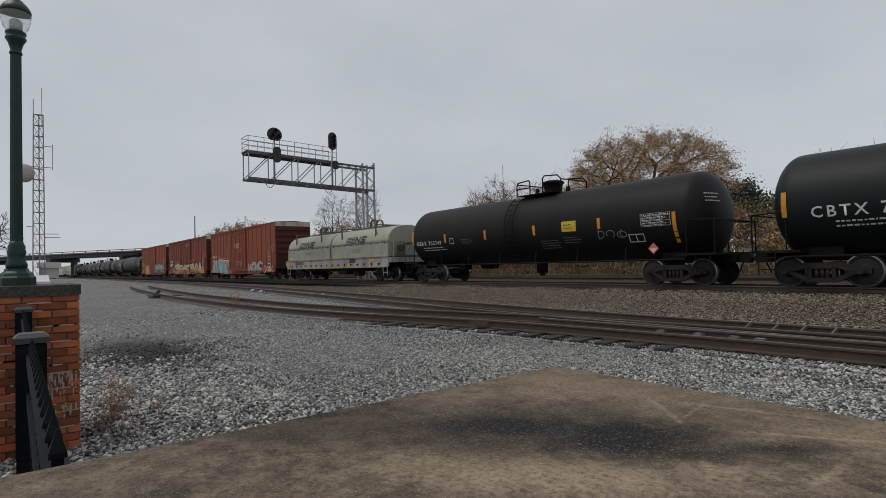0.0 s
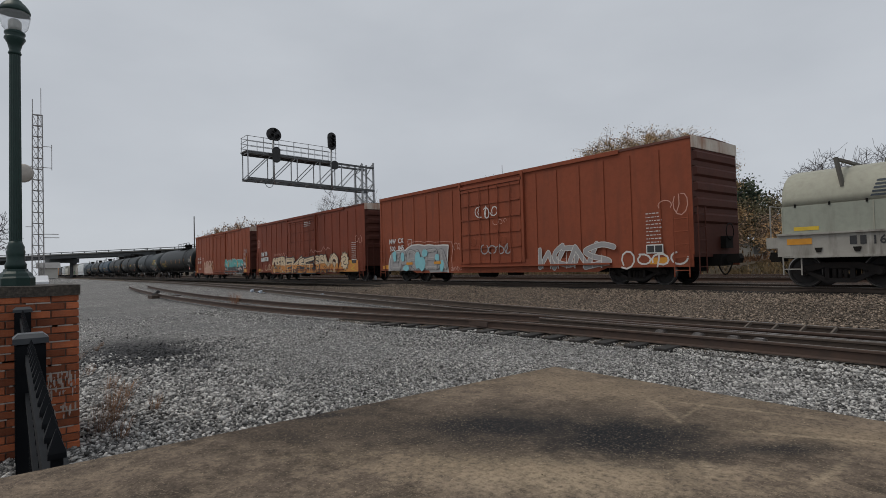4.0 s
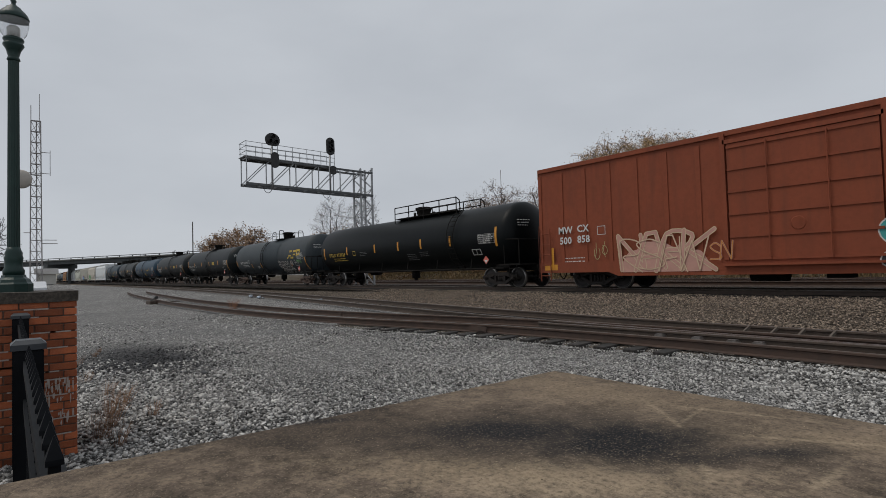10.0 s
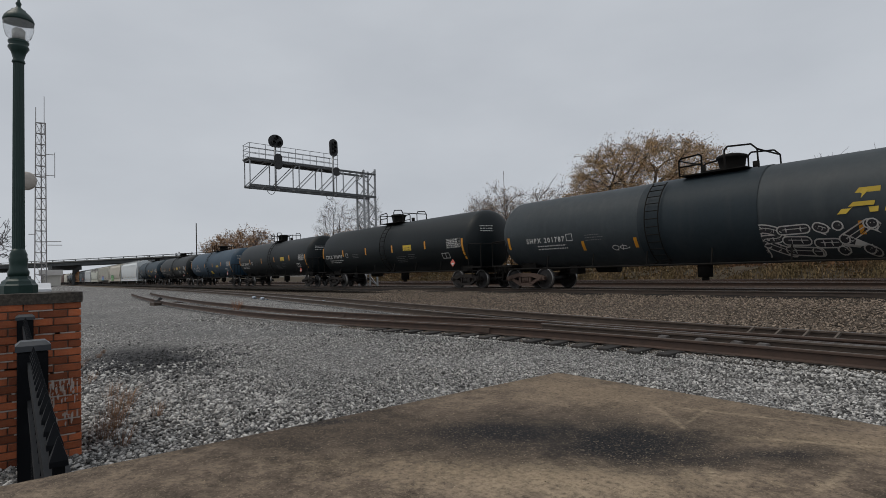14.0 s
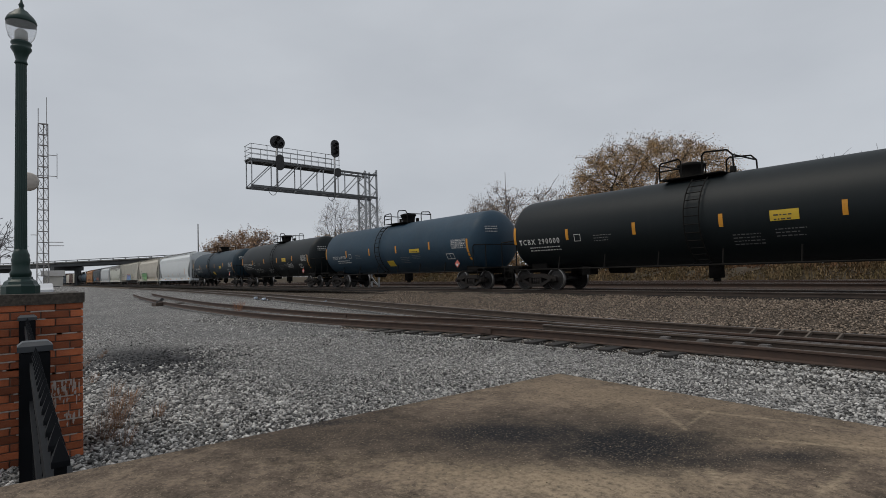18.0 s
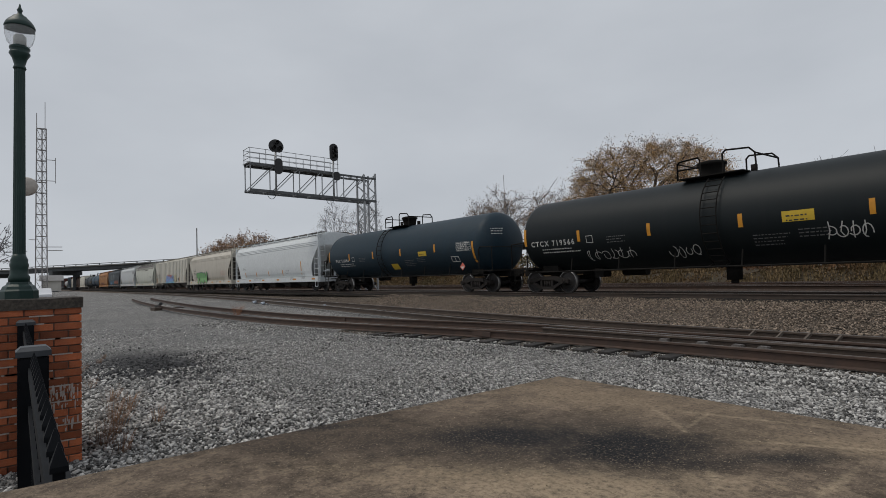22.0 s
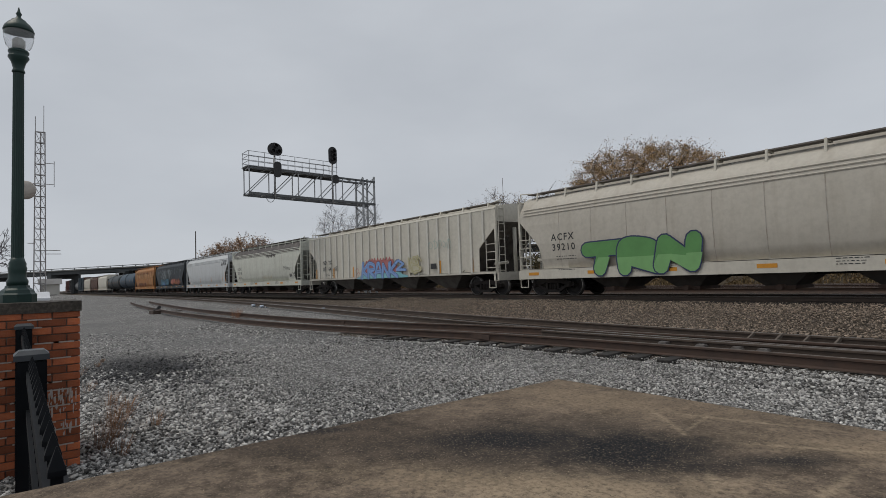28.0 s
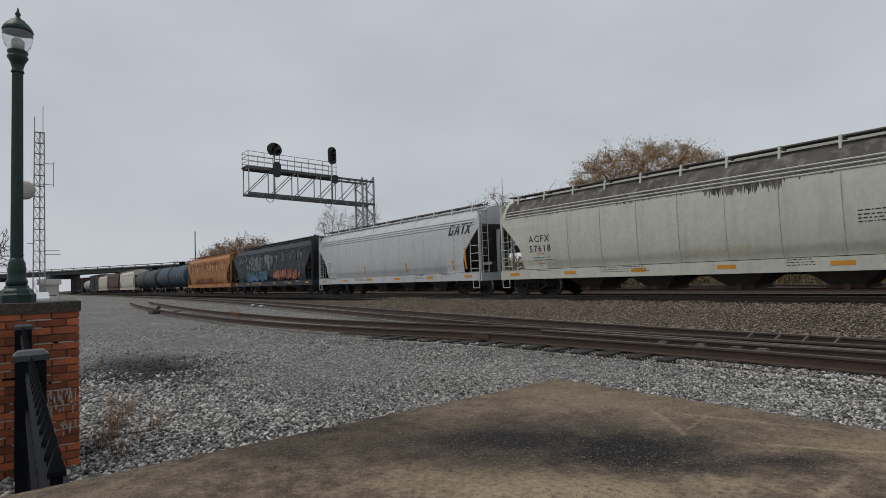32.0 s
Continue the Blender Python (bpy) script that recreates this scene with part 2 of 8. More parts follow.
M["rail_head"] = mat("worn_rail_head", (0.36, 0.34, 0.33), 0.38, metal=0.9, second=(0.16, 0.13, 0.11), scale=4, amount=0.5)
M["rail_worn"] = mat("dull_worn_rail_head", (0.17, 0.145, 0.125), 0.5, metal=0.5, second=(0.08, 0.06, 0.05), scale=4, amount=0.5)
M["tie"] = mat("creosoted_timber", (0.022, 0.020, 0.019), 0.9, second=(0.055, 0.048, 0.042), scale=4, amount=0.7, stretch=(6, 1, 6), rand=0.3)
M["brick"] = mat("red_brick", (0.37, 0.100, 0.038), 0.88, second=(0.20, 0.056, 0.028), scale=7, amount=0.65, third=(0.46, 0.19, 0.09), scale3=60, amount3=0.3, bump=0.003, bump_scale=120, rand=0.45)
M["mortar"] = mat("grey_mortar", (0.12, 0.075, 0.056), 0.95, second=(0.22, 0.17, 0.14), scale=9, amount=0.5, bump=0.002, bump_scale=150)
M["efflor"] = mat("white_salt_bloom", (0.44, 0.38, 0.34), 0.95, second=(0.30, 0.20, 0.15), scale=30, amount=0.6)
M["cap"] = mat("dark_stained_stone_cap", (0.058, 0.048, 0.039), 0.92, second=(0.028, 0.024, 0.021), scale=6, amount=0.85, third=(0.19, 0.16, 0.125), scale3=40, bump=0.006, bump_scale=70)
M["iron"] = mat("black_painted_iron", (0.006, 0.007, 0.009), 0.6, second=(0.011, 0.012, 0.014), scale=12, amount=0.5, spec=0.12)
M["green_iron"] = mat("dark_green_cast_iron", (0.010, 0.030, 0.026), 0.42, second=(0.016, 0.045, 0.037), scale=9, amount=0.5, spec=0.35)
M["galv"] = mat("galvanised_steel", (0.36, 0.37, 0.38), 0.5, metal=0.55, second=(0.25, 0.25, 0.25), scale=3, amount=0.6)
M["black"] = mat("matt_black_paint", (0.018, 0.018, 0.02), 0.55, second=(0.035, 0.033, 0.03), scale=6, amount=0.5)
M["tower"] = mat("weathered_tower_steel", (0.30, 0.29, 0.29), 0.6, metal=0.3, second=(0.20, 0.17, 0.15), scale=2, amount=0.5)
M["bridge"] = mat("dark_bridge_steel", (0.075, 0.082, 0.085), 0.8, second=(0.05, 0.05, 0.05), scale=0.8, amount=0.6)
M["bridge_conc"] = mat("stained_bridge_concrete", (0.20, 0.20, 0.19), 0.9, second=(0.11, 0.11, 0.10), scale=0.6, amount=0.6)


# ---- building helpers ----
def box(bm, x0, x1, y0, y1, z0, z1):
    v = [bm.verts.new((x, y, z)) for z in (z0, z1) for y in (y0, y1) for x in (x0, x1)]
    for f in ((0, 2, 3, 1), (4, 5, 7, 6), (0, 1, 5, 4), (2, 6, 7, 3), (1, 3, 7, 5), (0, 4, 6, 2)):
        bm.faces.new([v[i] for i in f])


def rod(bm, p0, p1, r, seg=8, r1=None, caps=True):
    p0, p1 = Vector(p0), Vector(p1)
    d = (p1 - p0).normalized()
    a = d.orthogonal().normalized()
    b = d.cross(a)
    r1 = r if r1 is None else r1
    rings = []
    for p, rr in ((p0, r), (p1, r1)):
        rings.append([bm.verts.new(p + rr * (math.cos(2 * math.pi * i / seg) * a + math.sin(2 * math.pi * i / seg) * b)) for i in range(seg)])
    for i in range(seg):
        j = (i + 1) % seg
        f = bm.faces.new((rings[0][i], rings[0][j], rings[1][j], rings[1][i]))
        f.smooth = seg >= 8
    if caps:
        bm.faces.new(rings[0][::-1])
        bm.faces.new(rings[1])


def bar(bm, p0, p1, w, h):
    """A flat bar of section w x h from p0 to p1."""
    p0, p1 = Vector(p0), Vector(p1)
    d = (p1 - p0).normalized()
    s = d.cross(Vector((0, 0, 1)))
    s = s.normalized() if s.length > 1e-3 else Vector((1, 0, 0))
    u = s.cross(d)
    v = [bm.verts.new(p + sx * s * w / 2 + su * u * h / 2) for p in (p0, p1) for sx, su in ((-1, -1), (1, -1), (1, 1), (-1, 1))]
    for f in ((3, 2, 1, 0), (4, 5, 6, 7), (0, 1, 5, 4), (1, 2, 6, 5), (2, 3, 7, 6), (3, 0, 4, 7)):
        bm.faces.new([v[i] for i in f])


def lathe(bm, profile, seg=24, centre=(0, 0, 0), axis="z", smooth=True, caps=True):
    """A turned body from (radius, along) pairs."""
    cx, cy, cz = centre
    rings = []
    for r, h in profile:
        ring = []
        for i in range(seg):
            a = 2 * math.pi * i / seg
            c, s = r * math.cos(a), r * math.sin(a)
            ring.append(bm.verts.new((cx + c, cy + s, cz + h) if axis == "z" else (cx + h, cy + c, cz + s) if axis == "x" else (cx + c, cy + h, cz + s)))
        rings.append(ring)
    for a, b in zip(rings, rings[1:]):
        for i in range(seg):
            j = (i + 1) % seg
            f = bm.faces.new((a[i], a[j], b[j], b[i]))
            f.smooth = smooth
    if caps:
        bm.faces.new(rings[0][::-1])
        bm.faces.new(rings[-1])


def prism(bm, outline, y0, y1):
    """An (x, z) outline drawn out from y0 to y1."""
    a = [bm.verts.new((x, y0, z)) for x, z in outline]
    b = [bm.verts.new((x, y1, z)) for x, z in outline]
    n = len(outline)
    for i in range(n):
        j = (i + 1) % n
        bm.faces.new((a[i], a[j], b[j], b[i]))
    bm.faces.new(a[::-1])
    bm.faces.new(b)


def loft(bm, sections, smooth=True, close=True):
    """Rings of points joined one to the next, the ends closed."""
    rings = [[bm.verts.new(p) for p in s] for s in sections]
    n = len(rings[0])
    for a, b in zip(rings, rings[1:]):
        for i in range(n if close else n - 1):
            j = (i + 1) % n
            f = bm.faces.new((a[i], a[j], b[j], b[i]))
            f.smooth = smooth
    bm.faces.new(rings[0][::-1])
    bm.faces.new(rings[-1])


def mesh_of(bm, name, material):
    bmesh.ops.recalc_face_normals(bm, faces=bm.faces)
    me = bpy.data.meshes.new(name)
    bm.to_mesh(me)
    bm.free()
    me.materials.append(material)
    return me


def part(name, bm, material, parent, label=""):
    me = bm if isinstance(bm, bpy.types.Mesh) else mesh_of(bm, name, material)
    ob = new(name, me)
    ob.parent = parent
    if label:
        tagged(ob, label)
    return ob


def thing(name, m, label, category, group="", kind=""):
    ob = new(name)
    ob.empty_display_size = 0.2
    ob.matrix_world = m
    return tagged(ob, label, category, group, kind)


def solid(name, bm, material, label="", category="", group="", kind=""):
    return tagged(new(name, mesh_of(bm, name, material)), label, category, group, kind)


def B():
    return bmesh.new()


# ---- ground and ballast ----
RAIL = 0.61          # top of the main track's rails
TRACK_Y = 18.4       # middle of the main track
LOW = 0.25           # top of the near tracks' rails


def toe(x):
    """Where the main track's ballast meets the lot."""
    return 13.3 + min(max((-x - 8) / 30, 0), 1) * 2.0


def lay(xs, rows, name, material, wobble=0.02):
    """A sheet over stations xs whose cross section is given by rows(x) -> (y, z) pairs."""
    bm = B()
    lines = []
    for x in xs:
        lines.append([bm.verts.new((x, y, z + wobble * noise.noise((x * 0.7, y * 0.7, 0.3)))) for y, z in rows(x)])
    for a, b in zip(lines, lines[1:]):
        for i in range(len(a) - 1):
            bm.faces.new((a[i], b[i], b[i + 1], a[i + 1])).smooth = True
    return solid(name, bm, material, kind="structure")


near_xs = [-40 + 0.5 * i for i in range(121)]
long_xs = [-2600, -1200, -600, -400, -300, -250, -200, -160, -130, -100, -80, -60, -50] + near_xs + [30, 45, 70, 120, 300, 900, 2600]
GROUND_Y = [-2600, -800, -300, -120, -60, -30, -15, -8, -4, -2, -1, 0, 1, 2, 3, 4, 5, 6, 7, 8, 9, 10, 11, 12, 13, 14, 15, 16, 17, 19, 22, 26, 30, 36, 45, 60, 90, 150, 300, 800, 2600]
tagged(lay(long_xs, lambda x: [(y, 0.0) for y in GROUND_Y], "ground", M["gravel"], 0.03), "grey crushed stone lot reaching to the horizon")


def main_bed(x):
    y0 = toe(x)
    return [(y0, -0.02), (y0 + 0.9, 0.17), (y0 + 1.8, 0.34), (16.4, 0.43), (17.0, 0.45), (18.4, 0.43), (19.8, 0.45), (21.2, 0.36), (23.0, 0.36),
            (24.2, 0.42), (25.4, 0.42), (26.8, 0.42), (28.9, 0.42), (30.4, 0.40), (31.5, 0.30), (33.5, -0.02)]


tagged(lay(long_xs, main_bed, "ballast_bed", M["ballast"], 0.03), "brown stone ballast bed under the main tracks")


# near-black strip: the shade beside the rail is put into the ballast colour
M["shade_strip"] = gravel("shade_dark_ballast", [(0.008, 0.007, 0.007), (0.018, 0.016, 0.015), (0.03, 0.026, 0.023), (0.06, 0.05, 0.043)], 22.0, (0.018, 0.016, 0.015))
tagged(lay(long_xs, lambda x: [(16.35, 0.38), (16.6, 0.452), (17.15, 0.48), (17.62, 0.47)], "track_shoulder", M["shade_strip"], 0.03), "ballast darkened with painted shade along the main line rail")
M["crib"] = gravel("pale_crib_ballast", [(0.06, 0.056, 0.052), (0.20, 0.185, 0.17), (0.30, 0.28, 0.26), (0.50, 0.47, 0.44)], 20.0, (0.20, 0.185, 0.17))
tagged(lay(long_xs, lambda x: [(17.68, 0.47), (18.0, 0.50), (18.8, 0.50), (19.1, 0.47)], "track_cribs", M["crib"], 0.03), "pale dusty ballast between the main line rails")


M["far_bed"] = gravel("rust_brown_ballast", [(0.016, 0.012, 0.010), (0.055, 0.038, 0.029), (0.09, 0.060, 0.045), (0.17, 0.125, 0.095)], 16.0, (0.06, 0.042, 0.032))
tagged(lay(long_xs, lambda x: [(20.2, 0.43), (21.2, 0.40), (23.0, 0.40), (24.2, 0.455), (26.8, 0.455), (28.9, 0.455), (30.4, 0.43), (31.5, 0.335), (33.0, 0.06)], "far_track_bed", M["far_bed"], 0.03), "rust-brown ballast under the far tracks")


# ---- tracks ----
def smooth_path(points, step):
    """Even points along a Catmull-Rom curve through the given (x, y)."""
    out = []
    p = [Vector(q) for q in points]
    p = [p[0] * 2 - p[1]] + p + [p[-1] * 2 - p[-2]]
    for i in range(1, len(p) - 2):
        n = max(2, int((p[i + 1] - p[i]).length / step))
        for k in range(n):
            t = k / n
            a, b, c, d = p[i - 1], p[i], p[i + 1], p[i + 2]
            out.append(0.5 * (2 * b + (c - a) * t + (2 * a - 5 * b + 4 * c - d) * t * t + (3 * b - a - 3 * c + d) * t ** 3))
    out.append(p[-2])
    return out


RAIL_SECTION = [(-0.07, 0.0), (-0.07, 0.012), (-0.012, 0.03), (-0.010, 0.125), (-0.036, 0.138), (-0.036, 0.163), (-0.028, 0.172),
                (0.028, 0.172), (0.036, 0.163), (0.036, 0.138), (0.010, 0.125), (0.012, 0.03), (0.07, 0.012), (0.07, 0.0)]


def rail_along(name, path, offset, top, parent, side, head, label=""):
    """A rail of real section swept along a plan path, with its worn head as a part of its own."""
    body, shine = B(), B()
    secs, heads = [], []
    for i, q in enumerate(path):
        d = (path[min(i + 1, len(path) - 1)] - path[max(i - 1, 0)]).normalized()
        n = Vector((-d.y, d.x))
        c = q + n * offset
        secs.append([(c.x + n.x * u, c.y + n.y * u, top - 0.172 + h) for u, h in RAIL_SECTION])
        heads.append([(c.x + n.x * u, c.y + n.y * u, top + h) for u, h in ((-0.024, -0.002), (0.024, -0.002), (0.024, 0.003), (-0.024, 0.003))])
    loft(body, secs, smooth=False)
    loft(shine, heads, smooth=False)
    ob = part(name, body, side, parent, label)
    part("rail_head", shine, head, ob)
    return ob


def tie_mesh(length=2.6, name="tie"):
    bm = B()
    box(bm, -0.11, 0.11, -length / 2, length / 2, -0.17, 0.0)
    bmesh.ops.bevel(bm, geom=bm.edges[:], offset=0.012, segments=1, affect="EDGES")
    return mesh_of(bm, name, M["tie"])


TIE, LONG_TIE = tie_mesh(), tie_mesh(3.6, "long_tie")


def railway_track(label, path, top, side, head, tie_range, tie=TIE, wonk=0.05, rails=True):
    root = thing("railway_track", Matrix(), label, "railway track", "tracks")
    if rails:
        for o in (-0.7535, 0.7535):
            rail_along("rail", path, o, top, root, side, head)
    acc, rng = 0.0, random.Random(len(path))
    for a, b in zip(path, path[1:]):
        acc += (b - a).length
        if acc >= 0.54 and tie_range[0] <= a.x <= tie_range[1]:
            acc = 0.0
            d = (b - a).normalized()
            ob = new("tie", tie)
            ob.parent = root
            ob.matrix_local = pose(a.x + rng.uniform(-0.03, 0.03), a.y + rng.uniform(-wonk, wonk), top - 0.172 + rng.uniform(-0.012, 0.004), 0, 0, math.degrees(math.atan2(d.y, d.x)) + rng.uniform(-1.2, 1.2))
    return root


straight = [Vector((x, TRACK_Y)) for x in range(-600, 301, 6)]
straight_fine = [Vector((-60 + 0.135 * i, TRACK_Y)) for i in range(600)]
main_track = railway_track("main line track of worn steel rails on brown ballast", straight, RAIL, M["rail_side"], M["rail_head"], (1, 0))
for y, lab in ((25.4, "second track beyond the main line, rusty rails"), (28.9, "third track beyond the main line, rusty rails")):
    railway_track(lab, [Vector((x, y)) for x in range(-600, 301, 12)], RAIL + 0.0, M["rail_rust"], M["rail_head"], (1, 0))

siding = smooth_path([(40, 10.43), (12, 10.43), (2, 10.43), (-3.2, 10.43), (-7, 10.5), (-12, 10.85), (-18, 11.45), (-25.6, 12.25), (-42, 13.75), (-70, 15.2), (-110, 16.0)], 0.54)
spur = smooth_path([(6, 9.75), (0, 9.5), (-4.4, 9.45), (-9, 9.05), (-14.2, 7.95), (-19.3, 7.3), (-26, 7.15), (-33, 7.25), (-46, 8.1), (-58, 9.2)], 0.54)
railway_track("yard siding with brown worn rails on old ties", siding, LOW, M["rail_side"], M["rail_head"], (-12.5, 14), LONG_TIE)
railway_track("rusty spur track branching off the siding", spur, LOW, M["rail_rust"], M["rail_worn"], (-13, -4.6), TIE)

# dark dirt between the near rails
M["dirt"] = gravel("dark_track_dirt", [(0.025, 0.021, 0.018), (0.10, 0.083, 0.068), (0.18, 0.15, 0.122), (0.36, 0.32, 0.27)], 24.0, (0.10, 0.082, 0.067))
dirt_xs = [-58 + 1.0 * i for i in range(70)]


def path_y(path, x):
    return float(np.interp(x, [q.x for q in path[::-1]], [q.y for q in path[::-1]]))


tagged(lay([x for x in dirt_xs if x > -15], lambda x: [(path_y(spur, x) - 1.0, -0.02), (path_y(spur, x) - 0.85, 0.045), (path_y(spur, x) + 0.8, 0.055), (path_y(spur, x) + 1.0, 0.03 if x > -14 else -0.03)], "spur_bed", M["dirt"], 0.015), "dark dirt and cinders between the spur rails")
tagged(lay([x for x in dirt_xs if x > -16], lambda x: [(path_y(siding, x) - 1.2, 0.0), (path_y(siding, x) - 0.9, 0.052), (path_y(siding, x) + 0.9, 0.058), (path_y(siding, x) + 1.5, 0.0)], "siding_bed", M["dirt"], 0.015), "dark dirt and cinders between the siding rails")

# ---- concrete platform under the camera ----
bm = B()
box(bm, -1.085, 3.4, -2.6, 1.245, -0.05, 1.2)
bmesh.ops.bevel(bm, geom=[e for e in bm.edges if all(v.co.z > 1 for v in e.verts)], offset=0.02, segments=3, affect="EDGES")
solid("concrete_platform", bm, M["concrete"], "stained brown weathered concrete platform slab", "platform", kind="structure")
# ---- brick pier, lamp post, fence ----
PX, PY0, PY1 = -5.77, -0.40, 0.45


def brick_pier():
    root = thing("brick_pier", pose(0, 0, 0), "red brick pier with a dark weathered stone cap", "pier")
    bm = B()
    box(bm, PX - 0.80, PX - 0.012, PY0 + 0.012, PY1 - 0.012, -0.1, 1.32)
    part("mortar_core", bm, M["mortar"], root, "grey recessed mortar joints")
    bm = B()
    x0, x1, y0, y1 = PX - 0.84, PX + 0.012, PY0 - 0.012, PY1 + 0.012
    box(bm, x0, x1, y0, y1, 1.322, 1.41)
    bmesh.ops.subdivide_edges(bm, edges=bm.edges[:], cuts=5, use_grid_fill=True)
    for v in bm.verts:
        v.co += 0.008 * noise.noise_vector(v.co * 5)
    part("cap", bm, M["cap"], root, "dark stained stone cap with worn edges")
    return root


def brick_mesh(lx, ly, lz=0.057):
    bm = B()
    box(bm, -lx / 2, lx / 2, -ly / 2, ly / 2, -lz / 2, lz / 2)
    bmesh.ops.bevel(bm, geom=bm.edges[:], offset=0.004, segments=1, affect="EDGES")
    return mesh_of(bm, "brick", M["brick"])


pier = brick_pier()


def lamp_post():
    root = thing("lamp_post", pose(-6.12, 0.018, 1.41) @ Matrix.Diagonal((0.9, 0.9, 0.992, 1)), "dark green cast iron lamp post with a clear acorn globe", "lamp post")
    bm = B()
    lathe(bm, [(0.155, 0.0), (0.155, 0.07), (0.14, 0.085), (0.13, 0.11), (0.10, 0.13), (0.095, 0.15)], 8, smooth=False)
    part("base", bm, M["green_iron"], root)
    bm = B()
    lathe(bm, [(0.085, 0.15), (0.088, 0.19), (0.075, 0.215), (0.072, 0.27), (0.078, 0.30), (0.07, 0.32), (0.072, 0.345), (0.06, 0.37), (0.052, 0.395)], 20)
    part("pedestal", bm, M["green_iron"], root)
    bm = B()
    prof = [(0.052, 0.395), (0.045, 2.06)]
    seg = 32
    rings = []
    for r, h in prof:
        rings.append([bm.verts.new(((r - (0.004 if i % 2 else 0)) * math.cos(2 * math.pi * i / seg), (r - (0.004 if i % 2 else 0)) * math.sin(2 * math.pi * i / seg), h)) for i in range(seg)])
    for i in range(seg):
        bm.faces.new((rings[0][i], rings[0][(i + 1) % seg], rings[1][(i + 1) % seg], rings[1][i]))
    part("fluted_shaft", bm, M["green_iron"], root)
    bm = B()
    lathe(bm, [(0.046, 2.06), (0.056, 2.07), (0.05, 2.085), (0.045, 2.10), (0.062, 2.16), (0.088, 2.20), (0.085, 2.215), (0.07, 2.225), (0.086, 2.245), (0.086, 2.26), (0.075, 2.27)], 24)
    part("capital", bm, M["green_iron"], root)
    bm = B()
    lathe(bm, [(0.075, 2.27), (0.105, 2.31), (0.122, 2.37), (0.126, 2.42), (0.122, 2.44)], 24, caps=False)
    part("globe", bm, M["globe"], root, "clear ribbed glass globe")
    bm = B()
    lathe(bm, [(0.05, 2.27), (0.05, 2.36), (0.03, 2.38)], 16)
    part("lamp_socket", bm, M["socket"], root, "pale lamp holder inside the globe")
    bm = B()
    lathe(bm, [(0.126, 2.435), (0.130, 2.45), (0.118, 2.48), (0.112, 2.487), (0.095, 2.51), (0.065, 2.535), (0.06, 2.545), (0.035, 2.56), (0.02, 2.575), (0.018, 2.59), (0.026, 2.605), (0.014, 2.625), (0.006, 2.66), (0.001, 2.67)], 24)
    part("roof", bm, M["green_iron"], root)
    return root


M["socket"] = mat("pale_lamp_holder", (0.55, 0.55, 0.52), 0.5)
gm = bpy.data.materials.new("clear_glass")
gm.use_nodes = True
gb = gm.node_tree.nodes["Principled BSDF"]
gb.inputs["Transmission Weight"].default_value, gb.inputs["Roughness"].default_value, gb.inputs["IOR"].default_value = 0.85, 0.25, 1.1
gb.inputs["Base Color"].default_value = (0.85, 0.86, 0.87, 1)
M["globe"] = gm
lamp_post()


def iron_fence():
    root = thing("iron_fence", pose(0, 0.06, 0), "black iron picket fence with capped square posts", "fence")
    for x in (-5.69, -3.09):
        bm = B()
        box(bm, x - 0.055, x + 0.055, -0.055, 0.055, -0.1, 1.2)
        bmesh.ops.bevel(bm, geom=bm.edges[:], offset=0.006, segments=2, affect="EDGES")
        post = part("post", bm, M["iron"], root)
        bm = B()
        loft(bm, [[(x + sx * r, sy * r, z) for sx, sy in ((-1, -1), (1, -1), (1, 1), (-1, 1))] for r, z in ((0.064, 1.2), (0.064, 1.225), (0.045, 1.243))], smooth=False)
        part("post_cap", bm, M["iron_cap"], post)
    for x0, x1 in ((-5.63, -3.15), (-3.03, -1.15)):
        for z in (1.135, 0.97, 0.16):
            bm = B()
            box(bm, x0, x1, -0.02, 0.02, z - 0.02, z + 0.02)
            part("rail", bm, M["iron"], root)
        n = int((x1 - x0) / 0.118)
        for i in range(n):
            x = x0 + (i + 0.5) * (x1 - x0) / n
            bm = B()
            box(bm, x - 0.0095, x + 0.0095, -0.0095, 0.0095, 0.05, 1.175)
            loft(bm, [[(x + sx * r, sy * r, z) for sx, sy in ((-1, -1), (1, -1), (1, 1), (-1, 1))] for r, z in ((0.014, 1.175), (0.014, 1.185), (0.001, 1.225))], smooth=False)
            part("picket", bm, M["iron"], root)
    return root


M["iron_cap"] = mat("weathered_iron_cap", (0.035, 0.040, 0.047), 0.5, second=(0.06, 0.065, 0.07), scale=14, amount=0.5)
iron_fence()


